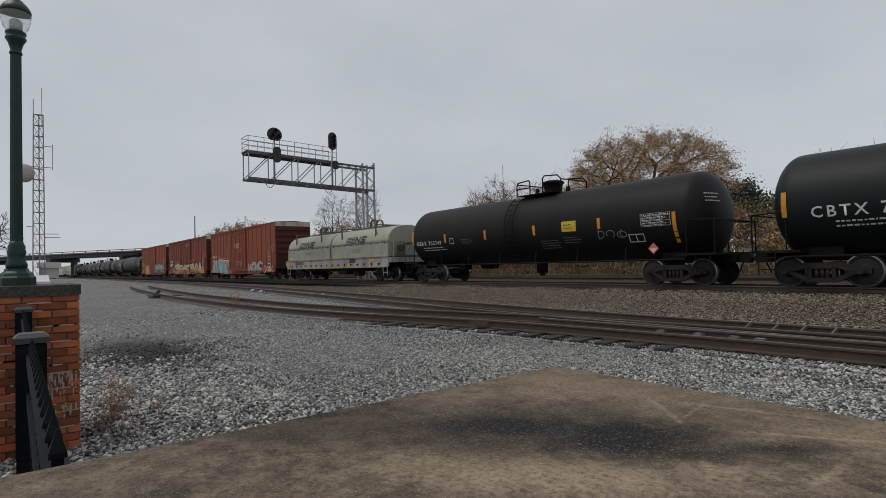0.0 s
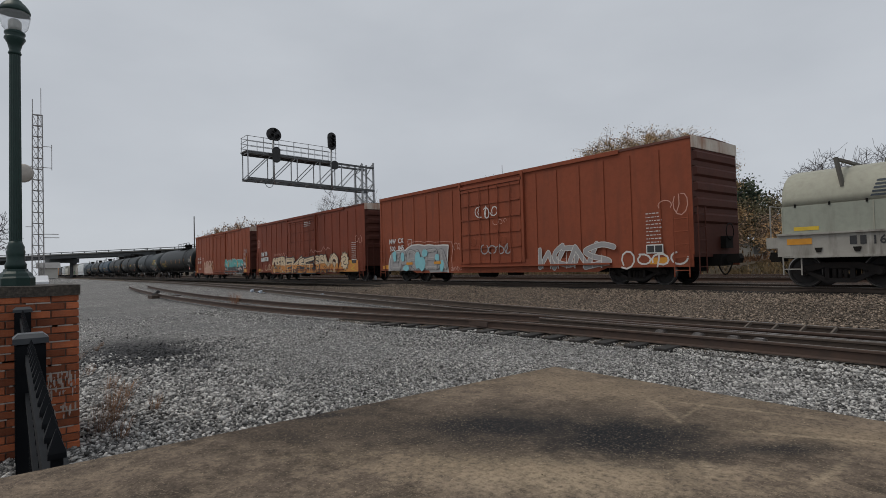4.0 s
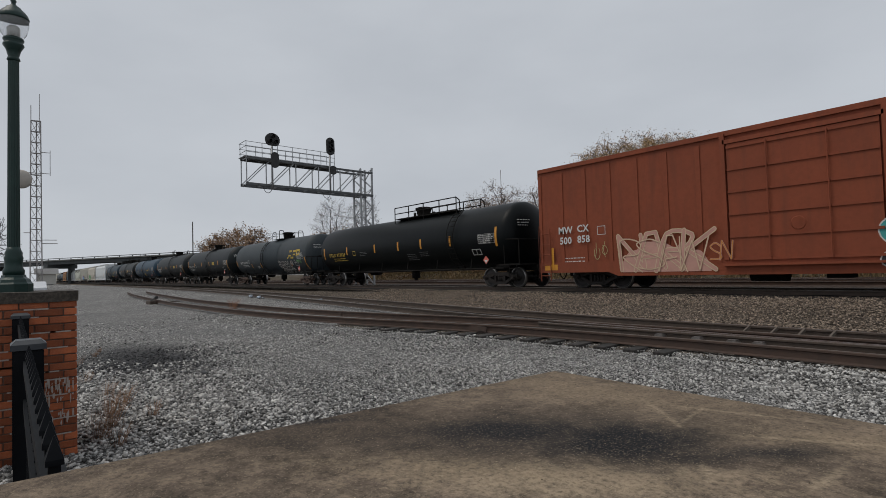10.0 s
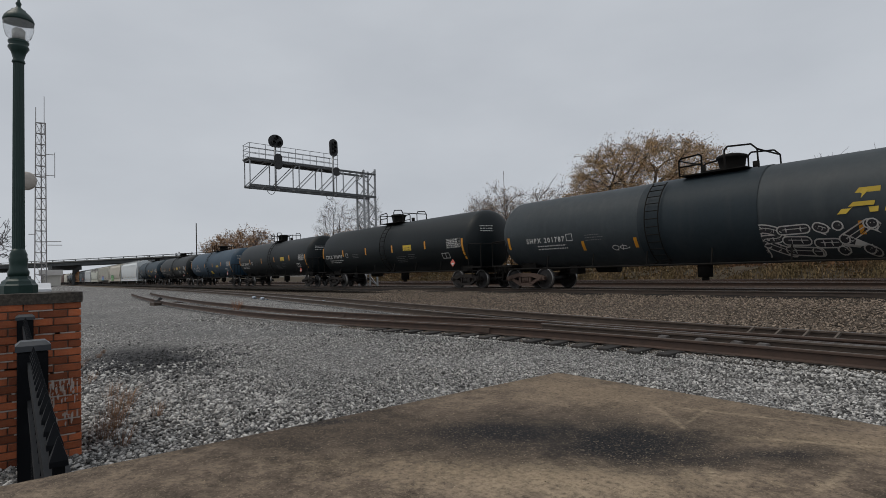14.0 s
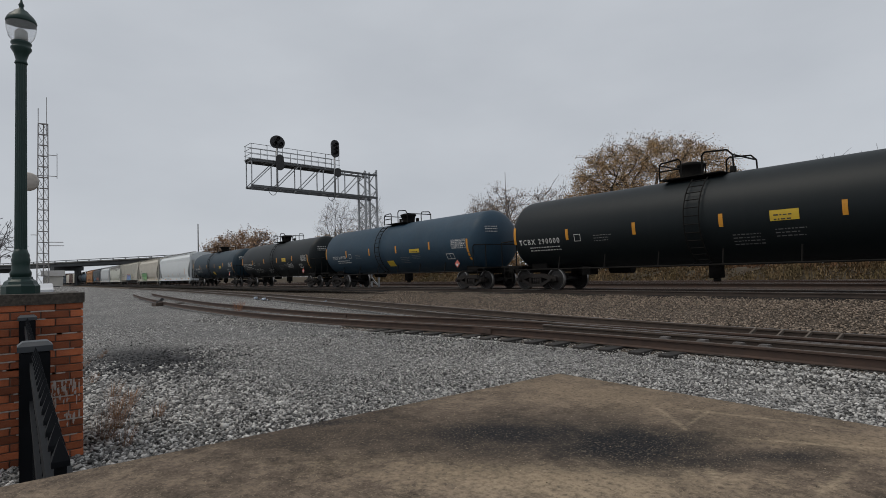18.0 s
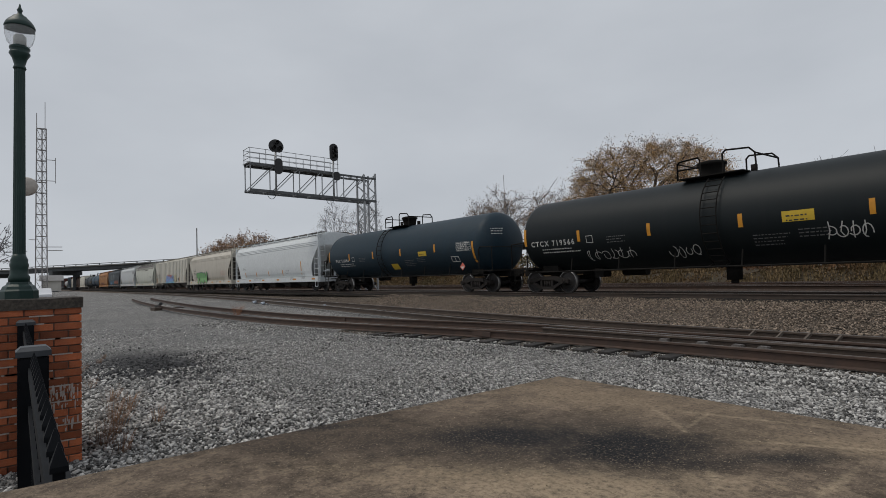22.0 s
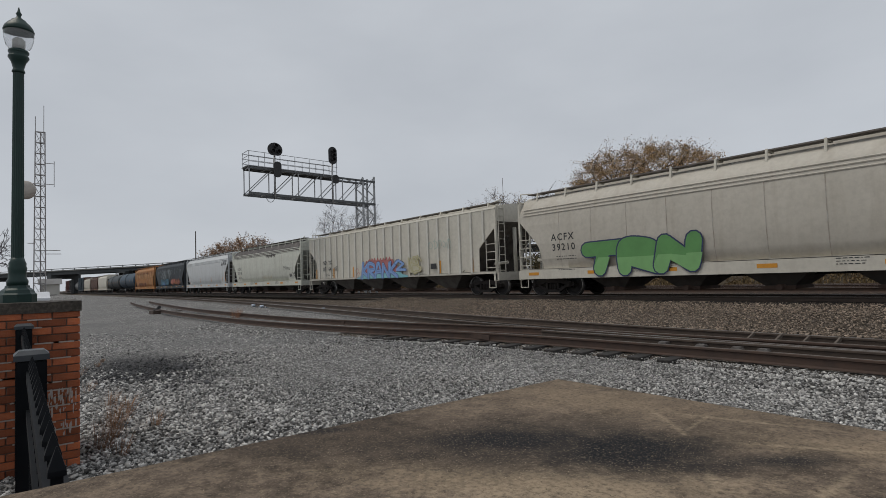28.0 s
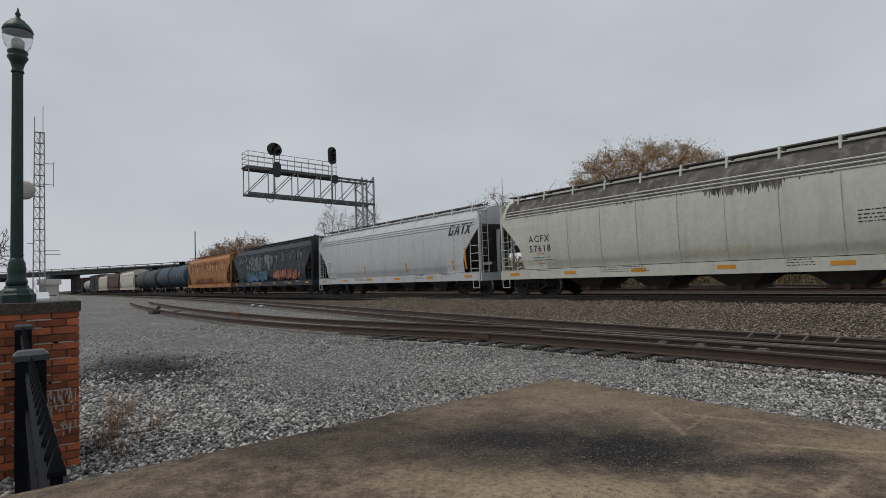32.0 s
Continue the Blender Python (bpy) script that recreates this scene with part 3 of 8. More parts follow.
# ---- signal bridge over the tracks ----
def signal_cantilever():
    x, y1, y0, zb, zt = -37.85, 21.75, 12.5, 7.5, 9.27
    root = thing("signal_cantilever", pose(x, 0, 0), "galvanised steel cantilever signal bridge over the tracks", "signal")
    w = 0.55
    for sx in (-w, w):
        for yy in (y1 - 0.45, y1 + 0.55):
            bm = B()
            box(bm, sx - 0.06, sx + 0.06, yy - 0.06, yy + 0.06, 0.3, 9.6 if yy > y1 else 9.45)
            part("mast_leg", bm, M["galv"], root)
    n = 12
    for i in range(n):
        za, zc = 0.5 + i * 0.75, 0.5 + (i + 1) * 0.75
        for sx in (-w, w):
            bm = B()
            a, b = (y1 - 0.45, y1 + 0.55) if i % 2 else (y1 + 0.55, y1 - 0.45)
            bar(bm, (sx, a, za), (sx, b, zc), 0.05, 0.05)
            part("mast_brace", bm, M["galv"], root)
        for yy in (y1 - 0.45, y1 + 0.55):
            bm = B()
            a, b = (-w, w) if i % 2 else (w, -w)
            bar(bm, (a, yy, za), (b, yy, zc), 0.05, 0.05)
            part("mast_brace", bm, M["galv"], root)
    for sx in (-w, w):
        for z, r in ((zb, 0.085), (zt, 0.065)):
            bm = B()
            box(bm, sx - 0.07, sx + 0.07, y0, y1 + 0.6, z - r, z + r)
            part("chord", bm, M["chord"], root)
        k = 5
        L = (y1 - 0.5 - y0) / k
        for i in range(k + 1):
            bm = B()
            box(bm, sx - 0.03, sx + 0.03, y0 + i * L + 0.01, y0 + i * L + 0.07, zb, zt)
            part("truss_post", bm, M["galv"], root)
            if i < k:
                bm = B()
                bar(bm, (sx, y0 + i * L + 0.1, zb + 0.1), (sx, y0 + (i + 1) * L - 0.1, zt - 0.05), 0.05, 0.055)
                part("truss_diagonal", bm, M["galv"], root)
    for z in (zb, zt):
        for i in range(9):
            bm = B()
            yy = y0 + 0.1 + i * (y1 - y0) / 8.3
            box(bm, -w, w, yy - 0.03, yy + 0.03, z - 0.04, z + 0.04)
            part("cross_tie", bm, M["galv"], root)
    bm = B()
    box(bm, -w - 0.1, w + 0.1, y0 - 0.1, 19.15, zt + 0.08, zt + 0.12)
    part("walkway", bm, M["galv"], root, "steel grating walkway")
    for sx in (-w - 0.08, w + 0.08):
        for h in (0.40, 0.75, 1.10):
            bm = B()
            rod(bm, (sx, y0 - 0.05, zt + h), (sx, 19.1, zt + h), 0.022, 6)
            part("handrail", bm, M["galv"], root)
        for i in range(7):
            bm = B()
            yy = y0 + i * (19.05 - y0) / 6
            rod(bm, (sx, yy, zt), (sx, yy, zt + 1.12), 0.024, 6)
            part("handrail_post", bm, M["galv"], root)
    for h in (0.4, 0.75, 1.10):
        bm = B()
        rod(bm, (-w - 0.08, y0 - 0.05, zt + h), (w + 0.08, y0 - 0.05, zt + h), 0.022, 6)
        part("handrail", bm, M["galv"], root)

    def head(name, yy, z, outline, sx):
        bm = B()
        pts = outline
        front = [(sx + 0.12, yy + a, z + b) for a, b in pts]
        back = [(sx + 0.02, yy + a, z + b) for a, b in pts]
        loft(bm, [back, front], smooth=False)
        h = part(name, bm, M["black"], root, "black signal head with hooded lamps")
        return h

    disc = [(0.52 * math.cos(a * math.pi / 12), 0.48 * math.sin(a * math.pi / 12)) for a in range(24)]
    disc = [(a, max(b, -0.40)) for a, b in disc]
    oval = [(0.33 * math.cos(a * math.pi / 10), (0.33 * math.sin(a * math.pi / 10)) + (0.32 if math.sin(a * math.pi / 10) > 0 else -0.32)) for a in range(20)]
    for yy, top, kind in ((14.22, 10.62, disc), (18.6, 10.8, oval)):
        bm = B()
        rod(bm, (w + 0.25, yy, zb - 0.3), (w + 0.25, yy, top - 0.2), 0.07, 10)
        part("signal_mast", bm, M["galv"], root)
        head("signal_head", yy, top, kind, w + 0.3)
        yl = yy + 0.16 if kind is disc else yy + 0.2
        head("signal_head", yl, 9.25 if kind is disc else 9.05, [(a * (0.85 if kind is disc else 0.75), b * (0.85 if kind is disc else 0.5)) for a, b in oval], w + 0.3)
        for k in (-1, 0, 1):
            bm = B()
            zz = top + k * 0.3 if kind is oval else top + 0.24 * math.cos(k * 2.1)
            yo = 0 if kind is oval else 0.24 * math.sin(k * 2.1)
            lathe(bm, [(0.12, 0.0), (0.125, 0.22)], 14, (w + 0.42, yy + yo, zz), "x", caps=False)
            part("lamp_hood", bm, M["black"], root)
        bm = B()
        for a in range(14):
            t0, t1 = math.pi * (1 + a / 14), math.pi * (1 + (a + 1) / 14)
            rod(bm, (w + 0.3, yy - 0.35 + 0.3 * math.cos(t0), zb - 0.15 + 0.42 * math.sin(t0)), (w + 0.3, yy - 0.35 + 0.3 * math.cos(t1), zb - 0.15 + 0.42 * math.sin(t1)), 0.02, 5)
        part("cable_loop", bm, M["black"], root, "hanging cable loop")
    for ob in root.children:
        if not ob.name.startswith("mast_"):
            for v in ob.data.vertices:
                if v.co.z > 6.5:
                    v.co.z += 0.028 * (y1 - v.co.y) - 0.07
    return root


M["chord"] = mat("dark_chord_steel", (0.10, 0.105, 0.11), 0.6, metal=0.4, second=(0.18, 0.18, 0.18), scale=3, amount=0.5)
signal_cantilever()


# ---- lattice radio mast ----
def radio_mast():
    x, y, H, w = -115.0, 3.3, 28.6, 0.66
    root = thing("radio_mast", pose(x, y, 0), "tall lattice steel radio mast with antennas and a dish", "radio mast")
    legs = [(0.0, -w), (0.2, w), (-0.6, 0.1)]
    for lx, ly in legs:
        bm = B()
        rod(bm, (lx * 1.25, ly * 1.25, 0), (lx, ly, H), 0.09, 6)
        part("mast_leg", bm, M["tower"], root)
    n = 15
    for i in range(n + 1):
        z = 1 + i * (H - 1) / n
        k = 1.25 - 0.25 * z / H
        bm = B()
        for a in range(3):
            p, q = legs[a], legs[(a + 1) % 3]
            bar(bm, (p[0] * k, p[1] * k, z), (q[0] * k, q[1] * k, z), 0.13, 0.13)
        part("mast_ring", bm, M["tower"], root)
        if i < n:
            bm = B()
            z2 = z + (H - 1) / n
            for a in range(3):
                p, q = legs[a], legs[(a + 1) % 3]
                bar(bm, (p[0] * k, p[1] * k, z), (q[0] * k, q[1] * k, z2), 0.05, 0.05)
            part("mast_brace", bm, M["tower"], root)
    for dx, dy, z0, z1, r in ((0, -w, H - 2, H + 2.6, 0.06), (0.2, w * 0.75, H - 2, H + 4.6, 0.05), (0.2, w + 1.3, H - 9.3, H - 4.9, 0.05)):
        bm = B()
        rod(bm, (dx, dy, z0), (dx, dy, z1), r, 6)
        part("whip_antenna", bm, M["tower"], root)
    for z, ya, yb in ((H - 5.3, w, w + 1.3), (H - 8.9, -w - 1.6, w + 1.3), (H - 20.8, w, w + 2.3), (H - 20.2, w, w + 2.2), (H - 19.0, -w - 1, -w)):
        bm = B()
        rod(bm, (0.1, ya, z), (0.1, yb, z), 0.06, 6)
        part("antenna_arm", bm, M["tower"], root)
    bm = B()
    lathe(bm, [(1.45, 0.0), (1.5, 0.1), (1.5, 1.0), (1.3, 1.25), (0.4, 1.5)], 24, (0.3, -2.0, H - 10.2), "x")
    part("dish", bm, M["dish"], root, "drum shaped microwave dish, dull beige")
    bm = B()
    rod(bm, (0.3, -2.0, H - 10.2), (0.2, -w, H - 10.2), 0.1, 6)
    part("dish_bracket", bm, M["tower"], root)


M["dish"] = mat("dull_beige_plastic", (0.42, 0.38, 0.34), 0.6, second=(0.34, 0.31, 0.28), scale=2)
radio_mast()


# ---- road bridge ----
def road_bridge():
    ang = math.degrees(math.atan2(34.5, 60))
    root = thing("road_bridge", pose(-215, 25.7, 0, 0, 0, ang), "dark steel girder road bridge over the tracks on column piers", "bridge")
    L0, L1 = -190, 150
    for yy in (-4.2, 4.2):
        bm = B()
        box(bm, L0, L1, yy - 0.15, yy + 0.15, 7.0, 8.15)
        part("girder", bm, M["bridge"], root)
    bm = B()
    box(bm, L0, L1, -5, 5, 8.15, 8.4)
    part("deck", bm, M["bridge_conc"], root)
    for yy in (-4.9, 4.9):
        bm = B()
        box(bm, L0, L1, yy - 0.1, yy + 0.1, 8.85, 9.05)
        part("parapet_rail", bm, M["bridge"], root)
        for i in range(60):
            bm = B()
            xx = L0 + i * (L1 - L0) / 59
            box(bm, xx - 0.12, xx + 0.12, yy - 0.1, yy + 0.1, 8.4, 9.05)
            part("parapet_post", bm, M["bridge"], root)
    for px in (-58, -24, 12, 48, 84):
        bm = B()
        box(bm, px - 1.1, px + 1.1, -5.2, 5.2, 5.6, 7.0)
        cross = part("pier_cap", bm, M["bridge"], root)
        for yy in (-3.8, 3.8):
            bm = B()
            box(bm, px - 0.75, px + 0.75, yy - 0.75, yy + 0.75, 0, 5.6)
            part("pier_column", bm, M["bridge"], root)


road_bridge()
# ---- train: paints ----
def paint(name, base, dirt, rust=None, rough=0.5, amount=0.5, streak_amt=0.5, bump=0.0, spec=0.15):
    return mat(name, base, rough, spec=spec, second=dirt, scale=0.55, amount=amount, third=tuple(0.6 * c for c in base), scale3=7, amount3=0.3,
               streak=(rust or dirt, 2.6, 0.35, streak_amt), bump=bump, bump_scale=9)


M["tank_jet"] = paint("fresh_black_tank_paint", (0.0026, 0.0042, 0.0048), (0.004, 0.0056, 0.0062), (0.005, 0.0064, 0.007), 0.42, spec=0.14)
M["tank_slate"] = paint("slate_tank_band_paint", (0.026, 0.036, 0.043), (0.018, 0.025, 0.031), (0.04, 0.046, 0.05), 0.5)
M["tank_black"] = paint("weathered_black_tank_paint", (0.0040, 0.0080, 0.0098), (0.0062, 0.0106, 0.0124), (0.0085, 0.0115, 0.013), 0.52, spec=0.28)
M["tank_brown"] = paint("brown_dusted_black_tank_paint", (0.008, 0.0072, 0.0072), (0.014, 0.011, 0.0105), (0.018, 0.0145, 0.013), 0.55, spec=0.22)
M["tank_grey"] = paint("faded_grey_tank_paint", (0.040, 0.050, 0.056), (0.024, 0.030, 0.035), (0.060, 0.066, 0.069), 0.55, spec=0.26)
M["tank_blue"] = paint("faded_blue_tank_paint", (0.024, 0.054, 0.085), (0.016, 0.034, 0.054), (0.040, 0.062, 0.084), 0.52, spec=0.28)
M["tank_navy"] = paint("dark_blue_tank_paint", (0.012, 0.030, 0.045), (0.009, 0.022, 0.034), (0.021, 0.031, 0.039), 0.52, spec=0.28)
M["tank_white"] = paint("dusty_white_tank_paint", (0.42, 0.42, 0.41), (0.25, 0.25, 0.24), None, 0.5)
M["box_red"] = paint("oxide_red_boxcar_paint", (0.21, 0.055, 0.031), (0.16, 0.047, 0.029), (0.11, 0.039, 0.027), 0.62, 0.6, 0.5)
M["box_red2"] = paint("faded_oxide_red_boxcar_paint", (0.27, 0.074, 0.038), (0.21, 0.062, 0.035), (0.14, 0.049, 0.032), 0.62, 0.6, 0.5)
M["box_end"] = paint("dark_oxide_end_paint", (0.100, 0.036, 0.026), (0.065, 0.027, 0.021), None, 0.65)
M["end_top"] = paint("rust_streaked_white_plate", (0.66, 0.60, 0.52), (0.28, 0.10, 0.04), (0.30, 0.11, 0.05), 0.6, 0.7, 0.8)
M["coil_hood"] = paint("pale_green_grey_hood_paint", (0.38, 0.375, 0.305), (0.31, 0.305, 0.25), (0.25, 0.235, 0.19), 0.6)
M["coil_skirt"] = paint("grey_green_hood_side_paint", (0.33, 0.345, 0.29), (0.27, 0.285, 0.24), (0.17, 0.165, 0.14), 0.55)
M["coil_bracket"] = paint("rusty_grey_bracket_paint", (0.13, 0.125, 0.11), (0.08, 0.07, 0.06), (0.13, 0.08, 0.05), 0.65)
M["coil_frame"] = paint("grimy_grey_frame_paint", (0.40, 0.385, 0.35), (0.26, 0.245, 0.215), (0.09, 0.075, 0.06), 0.6, 0.7, 0.8)
M["hop_white"] = paint("clean_white_hopper_paint", (0.68, 0.71, 0.72), (0.61, 0.64, 0.645), (0.55, 0.56, 0.55), 0.45, streak_amt=0.2)
M["hop_beige"] = paint("dusty_beige_hopper_paint", (0.55, 0.515, 0.45), (0.44, 0.41, 0.35), (0.31, 0.26, 0.20), 0.6, streak_amt=0.3)
M["hop_grey"] = paint("grey_white_hopper_paint", (0.62, 0.59, 0.515), (0.50, 0.475, 0.41), (0.37, 0.33, 0.28), 0.6, streak_amt=0.3)
M["hop_mint"] = paint("pale_grey_green_hopper_paint", (0.59, 0.60, 0.535), (0.49, 0.50, 0.435), (0.26, 0.24, 0.205), 0.58, streak_amt=0.3)
M["hop_soiled"] = paint("soiled_white_hopper_paint", (0.56, 0.58, 0.59), (0.48, 0.50, 0.50), (0.33, 0.32, 0.30), 0.55, streak_amt=0.5)
M["hop_dark"] = paint("sooty_dark_blue_hopper_paint", (0.055, 0.065, 0.075), (0.035, 0.035, 0.037), (0.10, 0.10, 0.10), 0.6)
M["hop_orange"] = paint("rust_streaked_orange_hopper_paint", (0.40, 0.175, 0.06), (0.30, 0.14, 0.06), (0.42, 0.33, 0.20), 0.62, 0.7, 0.7)
M["hop_brown"] = paint("brown_hopper_paint", (0.11, 0.06, 0.045), (0.08, 0.05, 0.04), None, 0.65)
M["soot"] = mat("black_soot_stain", (0.055, 0.048, 0.048), 0.8, second=(0.12, 0.108, 0.10), scale=1.2, amount=0.8, streak=((0.30, 0.28, 0.25), 3.0, 0.5, 0.7))
M["truck"] = mat("grimy_cast_steel", (0.024, 0.021, 0.020), 0.8, spec=0.25, second=(0.045, 0.036, 0.031), scale=4, amount=0.6, third=(0.02, 0.02, 0.02), scale3=20)
M["truck_rust"] = mat("rusty_cast_steel", (0.085, 0.052, 0.040), 0.8, second=(0.12, 0.08, 0.06), scale=4, amount=0.6, third=(0.04, 0.03, 0.028), scale3=20)
M["wheel"] = mat("dark_wheel_steel", (0.022, 0.020, 0.020), 0.65, metal=0.2, second=(0.045, 0.037, 0.033), scale=6, amount=0.5)
M["tread"] = mat("bright_wheel_tread", (0.30, 0.29, 0.28), 0.35, metal=0.9)
M["under"] = mat("underframe_black", (0.010, 0.0095, 0.009), 0.85, spec=0.15, second=(0.022, 0.019, 0.016), scale=3, amount=0.5)
M["yellow"] = mat("amber_reflective_tape", (0.62, 0.27, 0.02), 0.45, second=(0.42, 0.18, 0.02), scale=5, amount=0.4)
M["yellow_sign"] = mat("yellow_panel_paint", (0.62, 0.42, 0.03), 0.5, second=(0.45, 0.30, 0.04), scale=4, amount=0.4)
M["white_ink"] = mat("white_stencil_paint", (0.62, 0.62, 0.60), 0.6, second=(0.45, 0.44, 0.42), scale=8, amount=0.5)
M["yellow_ink"] = mat("yellow_stencil_paint", (0.62, 0.42, 0.06), 0.6, second=(0.5, 0.33, 0.05), scale=8, amount=0.5)
M["black_ink"] = mat("black_stencil_paint", (0.03, 0.03, 0.032), 0.6)
M["dim_ink"] = mat("dusty_faint_print", (0.15, 0.15, 0.15), 0.7)
M["navy_ink"] = mat("faded_navy_stripe_paint", (0.030, 0.040, 0.055), 0.7, second=(0.05, 0.06, 0.065), scale=3, amount=0.5)
M["red_ink"] = mat("faded_red_spray_paint", (0.33, 0.10, 0.08), 0.6)
M["placard"] = mat("red_white_placard", (0.60, 0.14, 0.10), 0.5)
SPRAY = {"white": (0.60, 0.58, 0.55), "cream": (0.62, 0.48, 0.31), "teal": (0.05, 0.33, 0.32), "black": (0.025, 0.025, 0.03), "pink": (0.55, 0.30, 0.24),
         "sky": (0.22, 0.50, 0.55), "grey": (0.32, 0.31, 0.31), "green": (0.11, 0.29, 0.09), "lime": (0.20, 0.42, 0.16), "blue": (0.07, 0.16, 0.42), "yellow": (0.55, 0.38, 0.04),
         "orange": (0.55, 0.22, 0.04), "rose": (0.42, 0.15, 0.15), "red_line": (0.40, 0.06, 0.05), "ochre": (0.40, 0.36, 0.17), "pale_ochre": (0.52, 0.49, 0.36), "lavender": (0.22, 0.36, 0.66), "navy": (0.025, 0.035, 0.10)}
M["faint_green"] = mat("faint_green_chalk", (0.36, 0.44, 0.40), 0.7)
for k, c in SPRAY.items():
    M["spray_" + k] = mat("spray_paint_" + k, c, 0.55, second=tuple(0.75 * v for v in c), scale=2.5, amount=0.5)


# ---- train: lettering and marks laid on a side ----
def flat_side(y):
    return lambda x, h, lift: (x, y - lift, h)


def round_side(r, zc):
    """Wraps heights round a horizontal shell; h is the true height."""
    def f(x, h, lift):
        a = math.asin(max(-0.99, min(0.99, (h - zc) / r)))
        return (x, -(r + lift) * math.cos(a), zc + (r + lift) * math.sin(a))
    return f


def marks(parent, name, polys, material, side, lift=0.004, label="", step=0.0):
    bm = B()
    for i, poly in enumerate(polys):
        bm.faces.new([bm.verts.new(side(x, h, lift + step * i)) for x, h in poly])
    me = bpy.data.meshes.new(name)
    bm.to_mesh(me)
    bm.free()
    me.materials.append(material)
    return part(name, me, material, parent, label)


def rect(x0, x1, h0, h1):
    return [(x0, h0), (x1, h0), (x1, h1), (x0, h1)]


def tall_rect(x0, x1, h0, h1, n=4):
    """Stacked so that it can wrap a round shell."""
    return [rect(x0, x1, h0 + (h1 - h0) * i / n, h0 + (h1 - h0) * (i + 1) / n) for i in range(n)]


def lettering(parent, body, size, x, h, material, side, spacing=1.1, lift=0.005, squeeze=1.0, bold=0.0):
    cu = bpy.data.curves.new("lettering", "FONT")
    cu.body, cu.size, cu.space_character, cu.resolution_u, cu.offset = body, size, spacing, 2, bold
    ob = new("lettering", cu)
    me = bpy.data.meshes.new_from_object(ob)
    bpy.data.objects.remove(ob)
    bpy.data.curves.remove(cu)
    me.name = "lettering"
    for v in me.vertices:
        v.co = side(x + v.co.x * squeeze, h + v.co.y, lift)
    me.materials.clear()
    me.materials.append(material)
    return part("lettering", me, material, parent)


def small_print(parent, x, h, w, rows, material, side, seed, rh=0.05, gap=0.05):
    """Unreadable lines of print as bars broken into words."""
    rng = random.Random(seed)
    polys = []
    for r in range(rows):
        xx, end = x, x + w * rng.uniform(0.75, 1.0)
        while xx < end:
            k = rng.uniform(0.03, 0.13)
            polys.append(rect(xx, min(xx + k, end), h - r * (rh + gap), h - r * (rh + gap) + rh * rng.uniform(0.5, 0.7)))
            xx += k + 0.035
    return tagged(marks(parent, "small_print", polys, material, side), kind="stuff")


def stroke(points, w):
    polys = []
    for (xa, ha), (xb, hb) in zip(points, points[1:]):
        dx, dh = xb - xa, hb - ha
        n = math.hypot(dx, dh) or 1
        ux, uh = -dh / n * w / 2, dx / n * w / 2
        polys.append([(xa - ux, ha - uh), (xb - ux, hb - uh), (xb + ux, hb + uh), (xa + ux, ha + uh)])
    for x, h in points:
        polys.append([(x + w / 2 * math.cos(2 * math.pi * i / 10), h + w / 2 * math.sin(2 * math.pi * i / 10)) for i in range(10)])
    return polys


def curl(points, n=5):
    out = []
    p = [points[0]] + points + [points[-1]]
    for i in range(1, len(p) - 2):
        for k in range(n):
            t = k / n
            out.append(tuple(0.5 * (2 * p[i][j] + (p[i + 1][j] - p[i - 1][j]) * t + (2 * p[i - 1][j] - 5 * p[i][j] + 4 * p[i + 1][j] - p[i + 2][j]) * t * t
                                    + (3 * p[i][j] - p[i - 1][j] - 3 * p[i + 1][j] + p[i + 2][j]) * t ** 3) for j in (0, 1)))
    out.append(points[-1])
    return out


LETTER_LINES = {
    "S": [[(0.92, 0.82), (0.5, 0.97), (0.1, 0.78), (0.3, 0.55), (0.8, 0.42), (0.88, 0.15), (0.45, 0.03), (0.05, 0.1)]],
    "A": [[(0.05, 0.0), (0.42, 0.95), (0.6, 0.95), (0.95, 0.0)], [(0.3, 0.36), (0.75, 0.36)]],
    "W": [[(0.0, 0.95), (0.2, 0.05), (0.5, 0.8), (0.78, 0.05), (1.0, 0.95)]],
    "N": [[(0.1, 0.0), (0.15, 0.95), (0.85, 0.05), (0.9, 1.0)]],
    "E": [[(0.95, 0.95), (0.15, 0.9), (0.1, 0.05), (0.95, 0.04)], [(0.15, 0.5), (0.8, 0.5)]],
    "T": [[(0.0, 0.9), (1.0, 0.95)], [(0.52, 0.9), (0.45, 0.0)]],
    "K": [[(0.1, 0.0), (0.15, 1.0)], [(0.95, 1.0), (0.2, 0.45), (1.0, 0.0)]],
    "R": [[(0.1, 0.0), (0.15, 0.95), (0.85, 0.85), (0.8, 0.55), (0.2, 0.48), (0.95, 0.0)]],
    "O": [[(0.5, 1.0), (0.1, 0.75), (0.1, 0.25), (0.5, 0.0), (0.9, 0.25), (0.9, 0.75), (0.5, 1.0)]],
    "V": [[(0.0, 1.0), (0.48, 0.05), (1.0, 1.0)]],
    "C": [[(0.92, 0.85), (0.5, 1.0), (0.12, 0.75), (0.1, 0.25), (0.5, 0.0), (0.95, 0.15)]],
    "2": [[(0.08, 0.75), (0.45, 1.0), (0.88, 0.72), (0.1, 0.05), (0.95, 0.05)]],
}


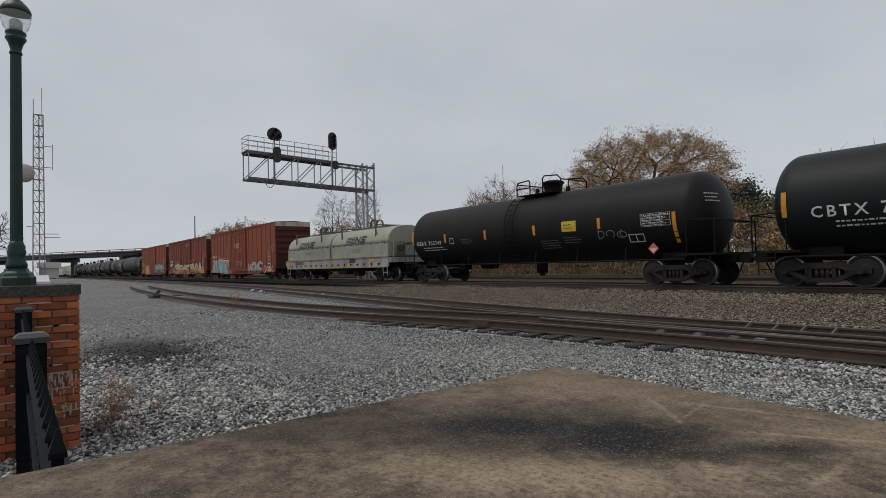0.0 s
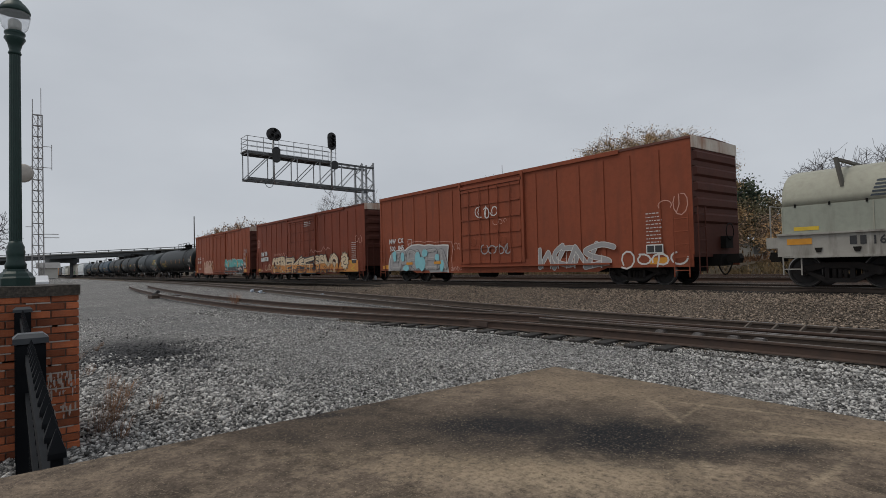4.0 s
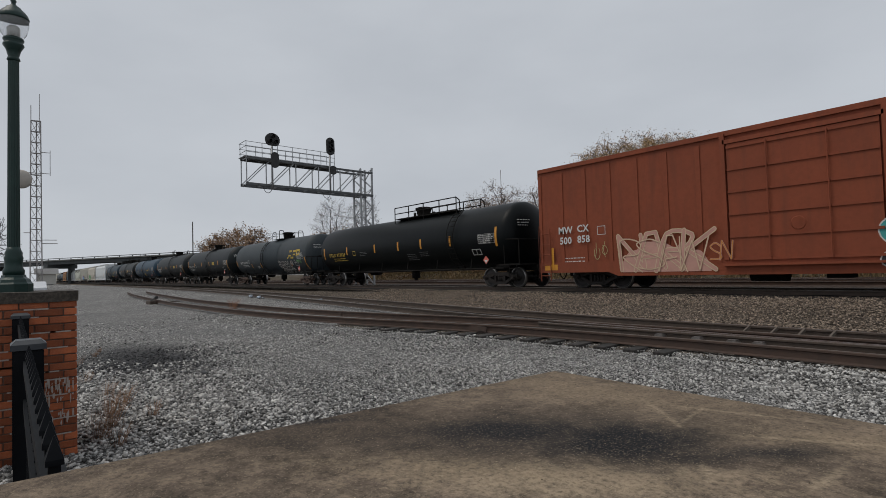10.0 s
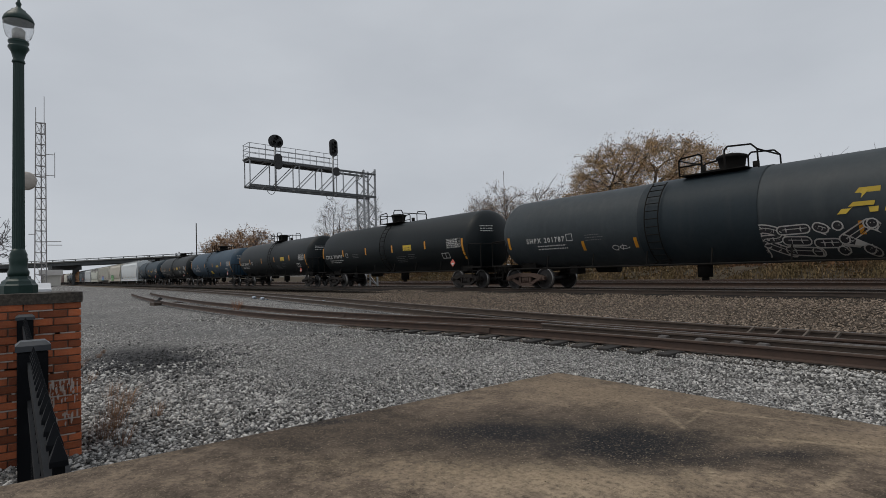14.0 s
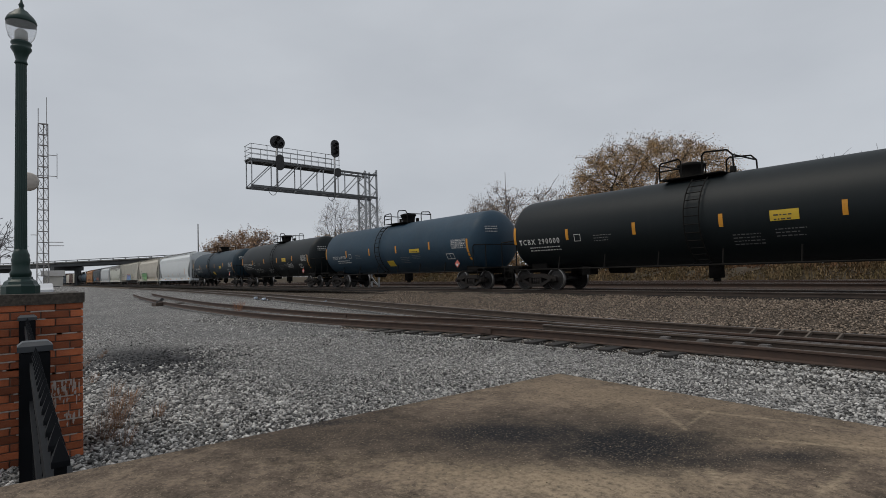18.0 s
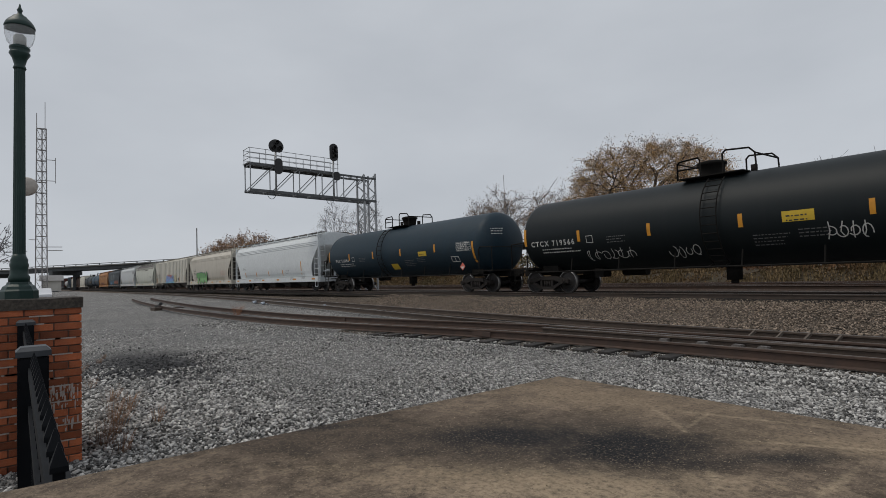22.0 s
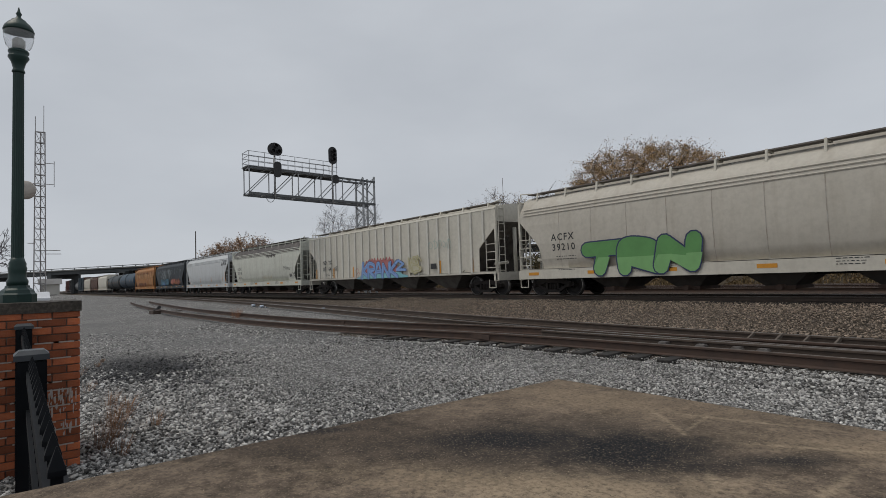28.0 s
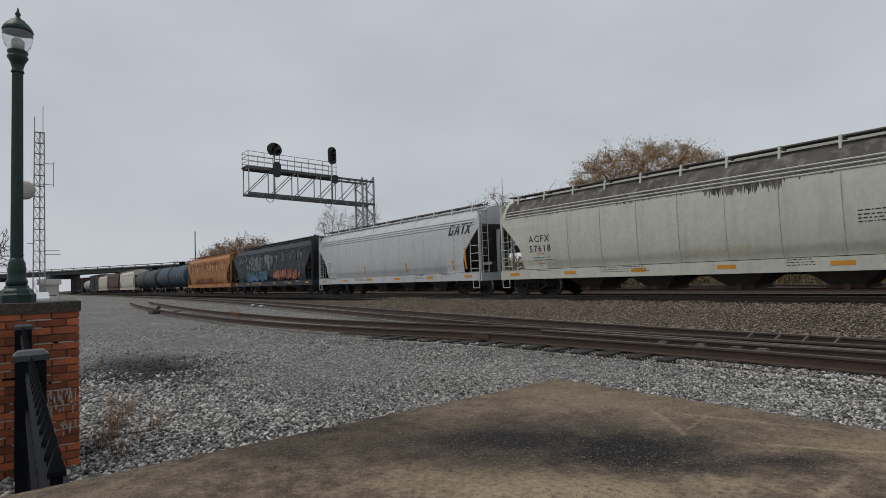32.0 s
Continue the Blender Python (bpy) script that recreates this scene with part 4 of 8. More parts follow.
def painted_letters(parent, text, x0, x1, h0, h1, fill, outline, side, w, edge=0.1, low=None, inner=None, seed=1, label="fat spray-painted graffiti letters", lift=0.006, wild=0.2):
    """Fat overlapping letter shapes, each with its own outline; the lower half may be a second colour."""
    rng = random.Random(seed)
    cell = (x1 - x0) / len(text)
    for i, ch in enumerate(text):
        a, b = x0 + (i - wild) * cell + w * 0.25, x0 + (i + 1 + wild) * cell - w * 0.25
        lo, hi = h0 + w * 0.5 - rng.uniform(0, wild) * 0.2, h1 - w * 0.5 + rng.uniform(-0.06, 0.04)
        skew = rng.uniform(-wild, wild)
        skel = [[(a + (b - a) * (p + (q - 0.5) * skew + rng.uniform(-0.04, 0.04) * (1 + 3 * wild)), lo + (hi - lo) * (q + rng.uniform(-0.3, 0.3) * wild)) for p, q in line] for line in LETTER_LINES[ch]]
        skel = [curl(l, 4) if len(l) > 5 else l for l in skel]
        up = lift + 0.004 * i
        marks(parent, "graffiti", [q for l in skel for q in stroke(l, w + edge)], M["spray_" + outline], side, up, label, step=0.00001)
        tops = [q for l in skel for q in stroke(l, w)]
        marks(parent, "graffiti", tops, M["spray_" + fill], side, up + 0.0015, step=0.00001)
        if low:
            cut = h0 + (h1 - h0) * rng.uniform(0.44, 0.52)
            polys = [[(x, min(h, cut)) for x, h in q] for q in tops if min(h for _, h in q) < cut - 0.02]
            marks(parent, "graffiti", polys, M["spray_" + low], side, up + 0.0027, step=0.00001)
        if inner:
            marks(parent, "graffiti", [q for l in skel for q in stroke([(x + w * 0.2, h + w * 0.1) for x, h in l], 0.02)], M["spray_" + inner], side, up + 0.0036, step=0.00001)


def runs(parent, x0, x1, h1, h0, count, material, side, seed, label, wander=0.15, slim=0.02, broad=0.11):
    """Upright smears of paint or dirt: slim tapered streaks of uneven length that start near one height."""
    rng = random.Random(seed)
    polys = []
    for k in range(count):
        x, w = rng.uniform(x0, x1), rng.uniform(slim, broad)
        top = h1 - rng.random() ** 1.5 * wander * (h1 - h0)
        low = top - (top - h0) * (0.25 + 0.75 * rng.random() ** 1.3)
        d = rng.uniform(-0.02, 0.02)
        polys.append([(x - w * 0.2 + d, low), (x + w * 0.2 + d, low - 0.01), (x + w, low + (top - low) * 0.55), (x + w * 0.7, top), (x - w * 0.6, top), (x - w, low + (top - low) * 0.6)])
    return tagged(marks(parent, "paint_runs", polys, material, side, 0.0025, label, step=0.00004), kind="stuff")


M["run_grey"] = mat("chalky_grey_paint_runs", (0.12, 0.14, 0.15), 0.8, second=(0.08, 0.09, 0.095), scale=2, amount=0.8, island=0.7)
M["run_teal"] = mat("dull_teal_spray", (0.05, 0.14, 0.20), 0.7, second=(0.03, 0.07, 0.10), scale=3, amount=0.7, island=0.6)
M["run_red"] = mat("dull_red_spray", (0.30, 0.10, 0.065), 0.7, second=(0.13, 0.06, 0.05), scale=3, amount=0.7, island=0.6)
M["run_cream"] = mat("cream_worn_paint", (0.40, 0.23, 0.11), 0.75, second=(0.40, 0.22, 0.10), scale=2, amount=0.7, island=0.4)
M["run_rust"] = mat("brown_rust_runs", (0.17, 0.062, 0.03), 0.85, second=(0.10, 0.05, 0.03), scale=3, amount=0.7, island=0.5)


def painted_band(parent, x0, x1, h0, h1, fill, edge, side, seed, rough=0.12, lift=0.003, edge_w=0.07, spiky=False):
    """A sprayed background with a ragged or wavy upper edge."""
    rng = random.Random(seed)
    n = max(6, int((x1 - x0) / (0.16 if spiky else 0.28)))
    tops = []
    for i in range(n + 1):
        f = i / n
        end = min(1, 6 * f, 6 * (1 - f))
        tops.append((x0 + (x1 - x0) * f, h0 + (h1 - h0) * (0.35 + 0.65 * end) + (rough * (1 if i % 2 else -1) * rng.uniform(0.4, 1) if spiky else rng.uniform(-rough, rough))))
    if not spiky:
        tops = curl(tops, 3)
    if edge:
        marks(parent, "graffiti", stroke(tops, edge_w), M["spray_" + edge], side, lift + 0.002, step=0.00001)
    polys = [[(xa, h0), (xb, h0), (xb, hb), (xa, ha)] for (xa, ha), (xb, hb) in zip(tops, tops[1:])]
    marks(parent, "graffiti", polys, M["spray_" + fill], side, lift, "sprayed graffiti background")


def scrawl(parent, x0, x1, h0, h1, material, side, seed, w=0.04, n=16):
    """A hand-written tag: looping cursive strokes of uneven height, with a flourish under it."""
    rng = random.Random(seed)
    letters = max(2, n // 3)
    cell, tall = (x1 - x0) / letters, h1 - h0
    polys = []
    for i in range(letters):
        cx, cy = x0 + (i + 0.5) * cell, h0 + tall * rng.uniform(0.36, 0.5)
        rx, ry, start, turn = cell * rng.uniform(0.34, 0.55), tall * rng.uniform(0.25, 0.5), rng.uniform(0, 6.28), rng.choice((-1, 1)) * rng.uniform(3.6, 6.6)
        line = [(cx + rx * math.cos(start + turn * k / 9) + 0.25 * cell * k / 9, cy + ry * math.sin(start + turn * k / 9)) for k in range(10)]
        polys += stroke(line, w)
        if rng.random() < 0.6:
            a = rng.uniform(-0.3, 0.3) * cell
            polys += stroke([(cx + a, h0 + tall * rng.uniform(0, 0.15)), (cx - 0.2 * a, cy), (cx + a * 0.5 + 0.1 * cell, h1 - tall * rng.uniform(0, 0.1))], w)
    return marks(parent, "graffiti", polys, material, side, 0.005, "thin spray-painted scrawl", step=0.00001)


# ---- train: trucks, couplers ----
def truck_meshes(key):
    bm = B()
    lo, hi = -0.07, 0.07
    loft(bm, [[(x, y, z) for x, z in ((-1.12, 0.52), (-0.78, 0.60), (-0.42, 0.68), (0.42, 0.68), (0.78, 0.60), (1.12, 0.52), (1.12, 0.38), (0.80, 0.40), (0.40, 0.52), (-0.40, 0.52), (-0.80, 0.40), (-1.12, 0.38))] for y in (lo, hi)], smooth=False)
    prism(bm, [(-0.86, 0.42), (-0.34, 0.14), (0.34, 0.14), (0.86, 0.42), (0.72, 0.46), (0.28, 0.26), (-0.28, 0.26), (-0.72, 0.46)], lo, hi)
    for c in (-0.29, 0.29):
        prism(bm, [(c - 0.05, 0.2), (c + 0.05, 0.2), (c + 0.05, 0.56), (c - 0.05, 0.56)], lo, hi)
    for c in (-0.13, 0.0, 0.13):
        rod(bm, (c, 0, 0.24), (c, 0, 0.5), 0.055, 8)
    me = mesh_of(bm, "side_frame", M[key])
    bm = B()
    box(bm, -0.2, 0.2, -0.92, 0.92, 0.46, 0.66)
    bo = mesh_of(bm, "bolster", M[key])
    bm = B()
    rod(bm, (0, -0.12, 0), (0, 0.12, 0), 0.105, 12)
    rod(bm, (0, -0.17, 0), (0, -0.12, 0), 0.075, 12)
    bx = mesh_of(bm, "axle_bearing", M[key])
    return me, bo, bx


WR = 0.445


def wheelset_mesh():
    bm = B()
    rod(bm, (0, -0.9, 0), (0, 0.9, 0), 0.08, 12)
    for s in (-1, 1):
        prof = [(0.10, 0.80), (0.13, 0.81), (0.17, 0.775), (0.34, 0.76), (0.37, 0.79), (0.44, 0.795), (WR, 0.79), (WR + 0.003, 0.70), (WR + 0.028, 0.675), (WR + 0.02, 0.66), (0.37, 0.66), (0.34, 0.70), (0.12, 0.71)]
        lathe(bm, [(r, s * h) for r, h in prof], 28, axis="y", caps=False, smooth=False)
        for k in range(3):
            a = 2 * math.pi * k / 3
            rod(bm, (0.05 * math.cos(a), s * 0.9, 0.05 * math.sin(a)), (0.05 * math.cos(a), s * 0.915, 0.05 * math.sin(a)), 0.018, 6)
    return mesh_of(bm, "wheelset", M["wheel"])


def tread_mesh():
    bm = B()
    lathe(bm, [(WR + 0.006, -0.70), (WR + 0.004, -0.797), (WR - 0.03, -0.799)], 28, axis="y", caps=False)
    return mesh_of(bm, "wheel_tread", M["tread"])


TRUCKS = {"truck": truck_meshes("truck"), "truck_rust": truck_meshes("truck_rust")}
WHEELS, TREAD = wheelset_mesh(), tread_mesh()
SPIN = []


def add_trucks(root, half, inset, key="truck"):
    frame_me, bolster_me, bearing_me = TRUCKS[key]
    for s in (-1, 1):
        xt = s * (half - inset)
        tr = new("bolster", bolster_me)
        tr.parent = root
        tr.matrix_local = pose(xt, 0, 0)
        for turn, y in ((0, -1.0), (180, 1.0)):
            o = new("side_frame", frame_me)
            o.parent = tr
            o.matrix_local = pose(0, y, 0, 0, 0, turn)
            for c in (-0.89, 0.89):
                o = new("axle_bearing", bearing_me)
                o.parent = tr
                o.matrix_local = pose(c, y * 1.02, WR, 0, 0, turn)
        for c in (-0.89, 0.89):
            w = new("wheelset", WHEELS)
            w.parent = root
            w.matrix_local = pose(xt + c, 0, WR)
            for turn in (0, 180):
                o = new("wheel_tread", TREAD)
                o.parent = w
                o.matrix_local = pose(0, 0, 0, 0, 0, turn)
            SPIN.append((w, xt + c))


def coupler_mesh():
    bm = B()
    box(bm, -0.5, 0.42, -0.09, 0.09, 0.78, 0.92)
    prism(bm, [(0.36, 0.72), (0.72, 0.70), (0.78, 0.85), (0.72, 1.0), (0.36, 0.98)], -0.14, 0.14)
    for i in range(8):
        a, b = i / 8, (i + 1) / 8
        rod(bm, (0.1 + 0.5 * a, -0.25, 0.75 - 0.42 * math.sin(math.pi * a)), (0.1 + 0.5 * b, -0.25, 0.75 - 0.42 * math.sin(math.pi * b)), 0.025, 6)
    return mesh_of(bm, "coupler", M["under"])


COUPLER = coupler_mesh()


def add_couplers(root, half):
    for s in (-1, 1):
        c = new("coupler", COUPLER)
        c.parent = root
        c.matrix_local = pose(s * half, 0, 0, 0, 0, 0 if s > 0 else 180)


def ladder(name, parent, x, y, z0, z1, width, along, material, rungs=None, r=0.02):
    """A ladder; along: the axis ('x' or 'y') that its rungs follow."""
    bm = B()
    d = Vector((width / 2, 0, 0)) if along == "x" else Vector((0, width / 2, 0))
    c = Vector((x, y, 0))
    for s in (-1, 1):
        rod(bm, c + s * d + Vector((0, 0, z0)), c + s * d + Vector((0, 0, z1)), r, 6)
    n = rungs or max(2, int((z1 - z0) / 0.36))
    for i in range(n):
        z = z0 + (z1 - z0) * (i + 0.5) / n
        rod(bm, c - d + Vector((0, 0, z)), c + d + Vector((0, 0, z)), r * 0.8, 6)
    return part(name, bm, material, parent)


TRAIN = []


def car_root(kind, u0, u1, label, category):
    root = thing(kind, pose((u0 + u1) / 2, TRACK_Y, RAIL), label, category, "cars of the train")
    TRAIN.append((root, (u0 + u1) / 2))
    return root, (u1 - u0) / 2


# ---- tank car ----
def tank_car(u0, u1, paint_key, label, ink="white_ink", name_text="", num_text="", band=None, dome=0.75, ladder_at=-0.25, yellow_panel=None, truck="truck", head_paint=None, r=1.49, detail=True, tapes=None, seed=1, name_at=None, name_size=0.36, long_rail=None, manway=0.2):
    root, half = car_root("tank_car", u0, u1, label, "tank car")
    zc = 2.33
    steel = M[paint_key]
    bm = B()
    prof = [(max(0.02, r * math.sin(k * math.pi / 24)), -half + 0.75 * (1 - math.cos(k * math.pi / 24))) for k in range(13)]
    xs = [-half + 0.75 + (2 * half - 1.5) * i / 8 for i in range(1, 8)]
    full = prof + [(r, x) for x in xs] + [(q, -x) for q, x in prof[::-1]]
    lathe(bm, full, 48, (0, 0, zc), "x")
    part("tank_shell", bm, steel, root)
    for s in (-1, 1):
        bm = B()
        xe = s * half
        prism(bm, [(xe - s * 2.7, 0.74), (xe - s * 2.7, 0.92), (xe - s * 1.9, 1.3), (xe - s * 0.9, 1.3), (xe - s * 0.6, 0.98), (xe + s * 0.4, 0.98), (xe + s * 0.4, 0.72)], -0.38, 0.38)
        part("stub_sill", bm, M["under"], root)
        bm = B()
        box(bm, min(xe - s * 0.95, xe + s * 0.32), max(xe - s * 0.95, xe + s * 0.32), -1.45, 1.45, 0.98, 1.05)
        part("end_platform", bm, M["under"], root)
        bm = B()
        prism(bm, [(xe - s * 1.8, 0.85), (xe - s * 0.95, 0.85), (xe - s * 1.0, 1.6), (xe - s * 1.75, 1.6)], -0.85, 0.85)
        part("saddle", bm, M["under"], root)
        if detail:
            bm = B()
            for y in (-1.42, 1.42):
                rod(bm, (xe - s * 0.62, y, 1.05), (xe - s * 0.62, y, 2.02), 0.022, 6)
                rod(bm, (xe - s * 0.62, y, 2.02), (xe - s * 0.52, y, 2.12), 0.022, 6)
                rod(bm, (xe - s * 0.52, y, 2.12), (xe + s * 0.28, y, 2.08), 0.022, 6)
                rod(bm, (xe + s * 0.28, y, 1.05), (xe + s * 0.28, y, 2.08), 0.022, 6)
            rod(bm, (xe + s * 0.28, -1.42, 2.08), (xe + s * 0.28, 1.42, 2.08), 0.022, 6)
            part("end_handrail", bm, M["under"], root)
            ladder("sill_step", root, xe - s * 0.1, -1.43, 0.35, 1.0, 0.45, "x", M["under"], 2)
    bm = B()
    for y in (-1.40, 1.40):
        rod(bm, (-half + 0.7, y, 0.86), (half - 0.7, y, 0.86), 0.03, 6)
    part("side_handrail", bm, M["under"], root)
    if detail:
        for i in range(6):
            x = -half + 2.9 + i * (2 * half - 5.8) / 5
            bm = B()
            rod(bm, (x, -1.40, 0.86), (x, -1.30, 1.35), 0.025, 6)
            part("handrail_bracket", bm, M["under"], root)
    bm = B()
    rod(bm, (0.2, 0, 0.42), (0.2, 0, 0.95), 0.24, 12)
    rod(bm, (0.2, 0, 0.30), (0.2, 0, 0.42), 0.12, 10)
    part("bottom_outlet", bm, M["under"], root)
    # manway with its platform
    ztop = zc + r
    bm = B()
    lathe(bm, [(0.36, ztop - 0.25), (0.37, ztop + 0.12), (0.42, ztop + 0.40), (0.47, ztop + 0.42), (0.47, ztop + 0.50), (0.30, ztop + 0.56)], 20, (dome + manway, 0, 0))
    part("manway", bm, M["under"], root)
    bm = B()
    box(bm, dome - 1.15, dome + 0.95, -0.85, 0.85, ztop - 0.035, ztop - 0.005)
    part("top_platform", bm, M["under"], root)
    bars = []
    for y in (-0.83, 0.83):
        # two bent hoops of pipe on each side, one tall and one that slopes away
        for hoop in (((-1.15, -0.05), (-1.15, 0.46), (-1.08, 0.56), (-0.45, 0.60), (-0.38, 0.52), (-0.38, -0.05)), ((0.35, -0.05), (0.35, 0.58), (0.45, 0.68), (1.15, 0.62), (1.32, 0.44), (1.34, -0.12))):
            bars += [((dome + a, y, ztop + h), (dome + b, y, ztop + g)) for (a, h), (b, g) in zip(hoop, hoop[1:])]
        bars.append(((dome - 1.15, y, ztop + 0.28), (dome - 0.38, y, ztop + 0.28)))
    for xx, hh in ((-1.15, 0.50), (1.32, 0.44)):
        bars.append(((dome + xx, -0.83, ztop + hh), (dome + xx, 0.83, ztop + hh)))
    if long_rail:
        a, b = long_rail
        bars = []
        for y, low in ((-0.83, 0.0), (0.83, 0.0)):
            n = 5
            for k in range(n):
                x = a + (b - a) * k / (n - 1)
                bars.append(((x, y, ztop - 0.3), (x, y, ztop + 0.62)))
            bars += [((a, y, ztop + 0.62), (b, y, ztop + 0.62)), ((a, y, ztop + 0.28), (b, y, ztop + 0.28)), ((b, y, ztop + 0.62), (b + 0.25, y, ztop + 0.45)), ((b + 0.25, y, ztop + 0.45), (b + 0.3, y, ztop - 0.2))]
        bm = B()
        box(bm, a, b, -0.85, 0.85, ztop - 0.06, ztop - 0.02)
        part("top_walkway", bm, M["under"], root)
    for p, q in bars:
        bm = B()
        rod(bm, p, q, 0.028, 6)
        part("railing_bar", bm, M["under"], root)
    for xx, yy, hh, rr in ((0.85, 0.2, 0.25, 0.1), (-0.8, 0.1, 0.35, 0.08)):
        bm = B()
        rod(bm, (dome + xx, yy, ztop - 0.05), (dome + xx, yy, ztop + hh), rr, 10)
        part("safety_valve", bm, M["under"], root)
    lx = dome if ladder_at is None else ladder_at
    bm = B()
    for s in (-0.25, 0.25):
        prev = None
        for k in range(13):
            a = radians(-58 + k * 9.5)
            q = (lx + s, -(r + 0.12) * math.cos(a), zc + (r + 0.12) * math.sin(a))
            if prev:
                rod(bm, prev, q, 0.02, 6)
            prev = q
        rod(bm, (lx + s, -(r + 0.1) * math.cos(radians(58)), zc - (r + 0.12) * math.sin(radians(58))), (lx + s, -1.40, 0.82), 0.02, 6)
    for k in range(12):
        a = radians(-54 + k * 9.5)
        y, z = -(r + 0.12) * math.cos(a), zc + (r + 0.12) * math.sin(a)
        rod(bm, (lx - 0.25, y, z), (lx + 0.25, y, z), 0.016, 6)
    for z in (0.86,):
        rod(bm, (lx - 0.25, -1.4, z), (lx + 0.25, -1.4, z), 0.016, 6)
    part("side_ladder", bm, M["under"], root)
    if band:
        bm = B()
        lathe(bm, [(r + 0.02, band[0]), (r + 0.02, band[1])], 48, (0, 0, zc), "x", caps=False)
        part("tank_band", bm, M[band[2]], root)
    side = round_side(r, zc)
    for x, h0, h1 in tapes or [(-half + 0.55, 1.95, 2.65), (-4.9, 1.98, 2.4), (-1.95, 1.98, 2.4), (1.05, 2.0, 2.4), (4.25, 2.05, 2.45), (half - 1.05, 1.42, 2.42)]:
        marks(root, "reflector_tape", tall_rect(x, x + 0.13, h0, h1), M["yellow"], side, 0.005)
    if name_text:
        nx = -half + 1.0 if name_at is None else name_at
        lettering(root, name_text + " " + num_text, name_size * 0.95, nx, 1.90, M[ink], side, 1.32, bold=0.005)
        small_print(root, nx + 0.55, 1.74, 1.9, 2, M[ink], side, seed, 0.07, 0.05)
    if yellow_panel:
        marks(root, "warning_panel", tall_rect(*yellow_panel), M["yellow_sign"], side, 0.005, "yellow warning panel with unreadable print")
        small_print(root, yellow_panel[0] + 0.1, yellow_panel[3] - 0.16, yellow_panel[1] - yellow_panel[0] - 0.2, 2, M["black_ink"], round_side(r + 0.004, zc), seed + 9, 0.06, 0.06)
    if detail:
        tx = half - 2.2
        for k in range(6):
            marks(root, "data_table", [rect(tx, tx + 1.08, 2.0 + k * 0.085, 2.008 + k * 0.085)], M["white_ink"], side)
        for k in range(4):
            marks(root, "data_table", tall_rect(tx + k * 0.36, tx + k * 0.36 + 0.012, 2.0, 2.43, 3), M["white_ink"], side)
        small_print(root, tx + 0.05, 2.365, 1.0, 5, M["white_ink"], side, seed + 3, 0.045, 0.04)
        small_print(root, -3.6, 2.05, 0.8, 3, M["dim_ink"], side, seed + 4, 0.045, 0.05)
        small_print(root, 1.4, 1.72, 1.0, 4, M["dim_ink"], side, seed + 5, 0.045, 0.05)
        small_print(root, 2.6, 1.80, 0.8, 3, M["dim_ink"], side, seed + 6, 0.045, 0.05)
        px0 = half - 2.75
        marks(root, "stencil_box", [rect(px0, px0 + 0.6, 1.5, 1.53), rect(px0, px0 + 0.6, 1.75, 1.78), rect(px0, px0 + 0.03, 1.53, 1.75), rect(px0 + 0.285, px0 + 0.315, 1.53, 1.75), rect(px0 + 0.57, px0 + 0.6, 1.53, 1.75)], M["white_ink"], side)
        marks(root, "stencil_box", [rect(-4.5, -4.2, 1.9, 1.92), rect(-4.5, -4.2, 2.15, 2.17), rect(-4.5, -4.48, 1.92, 2.15), rect(-4.22, -4.2, 1.92, 2.15)], M[ink], side)
        hp = lambda y, z, lift: (half - 0.55 + 0.55 * math.sqrt(max(0.0, 1 - (y * y + (z - zc) ** 2) / (r * r))) + lift, y, z)
        small_print(root, -1.0, 2.95, 0.7, 3, M["white_ink"], hp, seed + 7, 0.06, 0.06)
        bm = B()
        d = 0.19
        px, py, pz = half - 1.75, -1.46, 1.25
        pts = [(px - d, py, pz), (px, py, pz - d), (px + d, py, pz), (px, py, pz + d)]
        loft(bm, [[(x, y - 0.012, z) for x, y, z in pts], pts], smooth=False)
        part("hazard_placard", bm, M["placard"], root, "red and white diamond hazard placard")
        marks(root, "placard_print", [[(px - d * 0.7, pz), (px, pz - d * 0.7), (px + d * 0.7, pz)]], M["white_ink"], flat_side(py - 0.012), 0.003)
        bm = B()
        rod(bm, (px, -1.44, 1.0), (px, -1.44, 1.2), 0.02, 6)
        part("placard_holder", bm, M["under"], root)
        bm = B()
        rod(bm, (-half + 4.0, 0.5, 0.8), (-half + 5.0, 0.5, 0.8), 0.18, 12)
        box(bm, -half + 3.4, -half + 3.8, -0.6, -0.1, 0.6, 0.95)
        part("brake_cylinder", bm, M["under"], root)
    add_trucks(root, half, 1.32, truck)
    add_couplers(root, half)
    return root, half, side


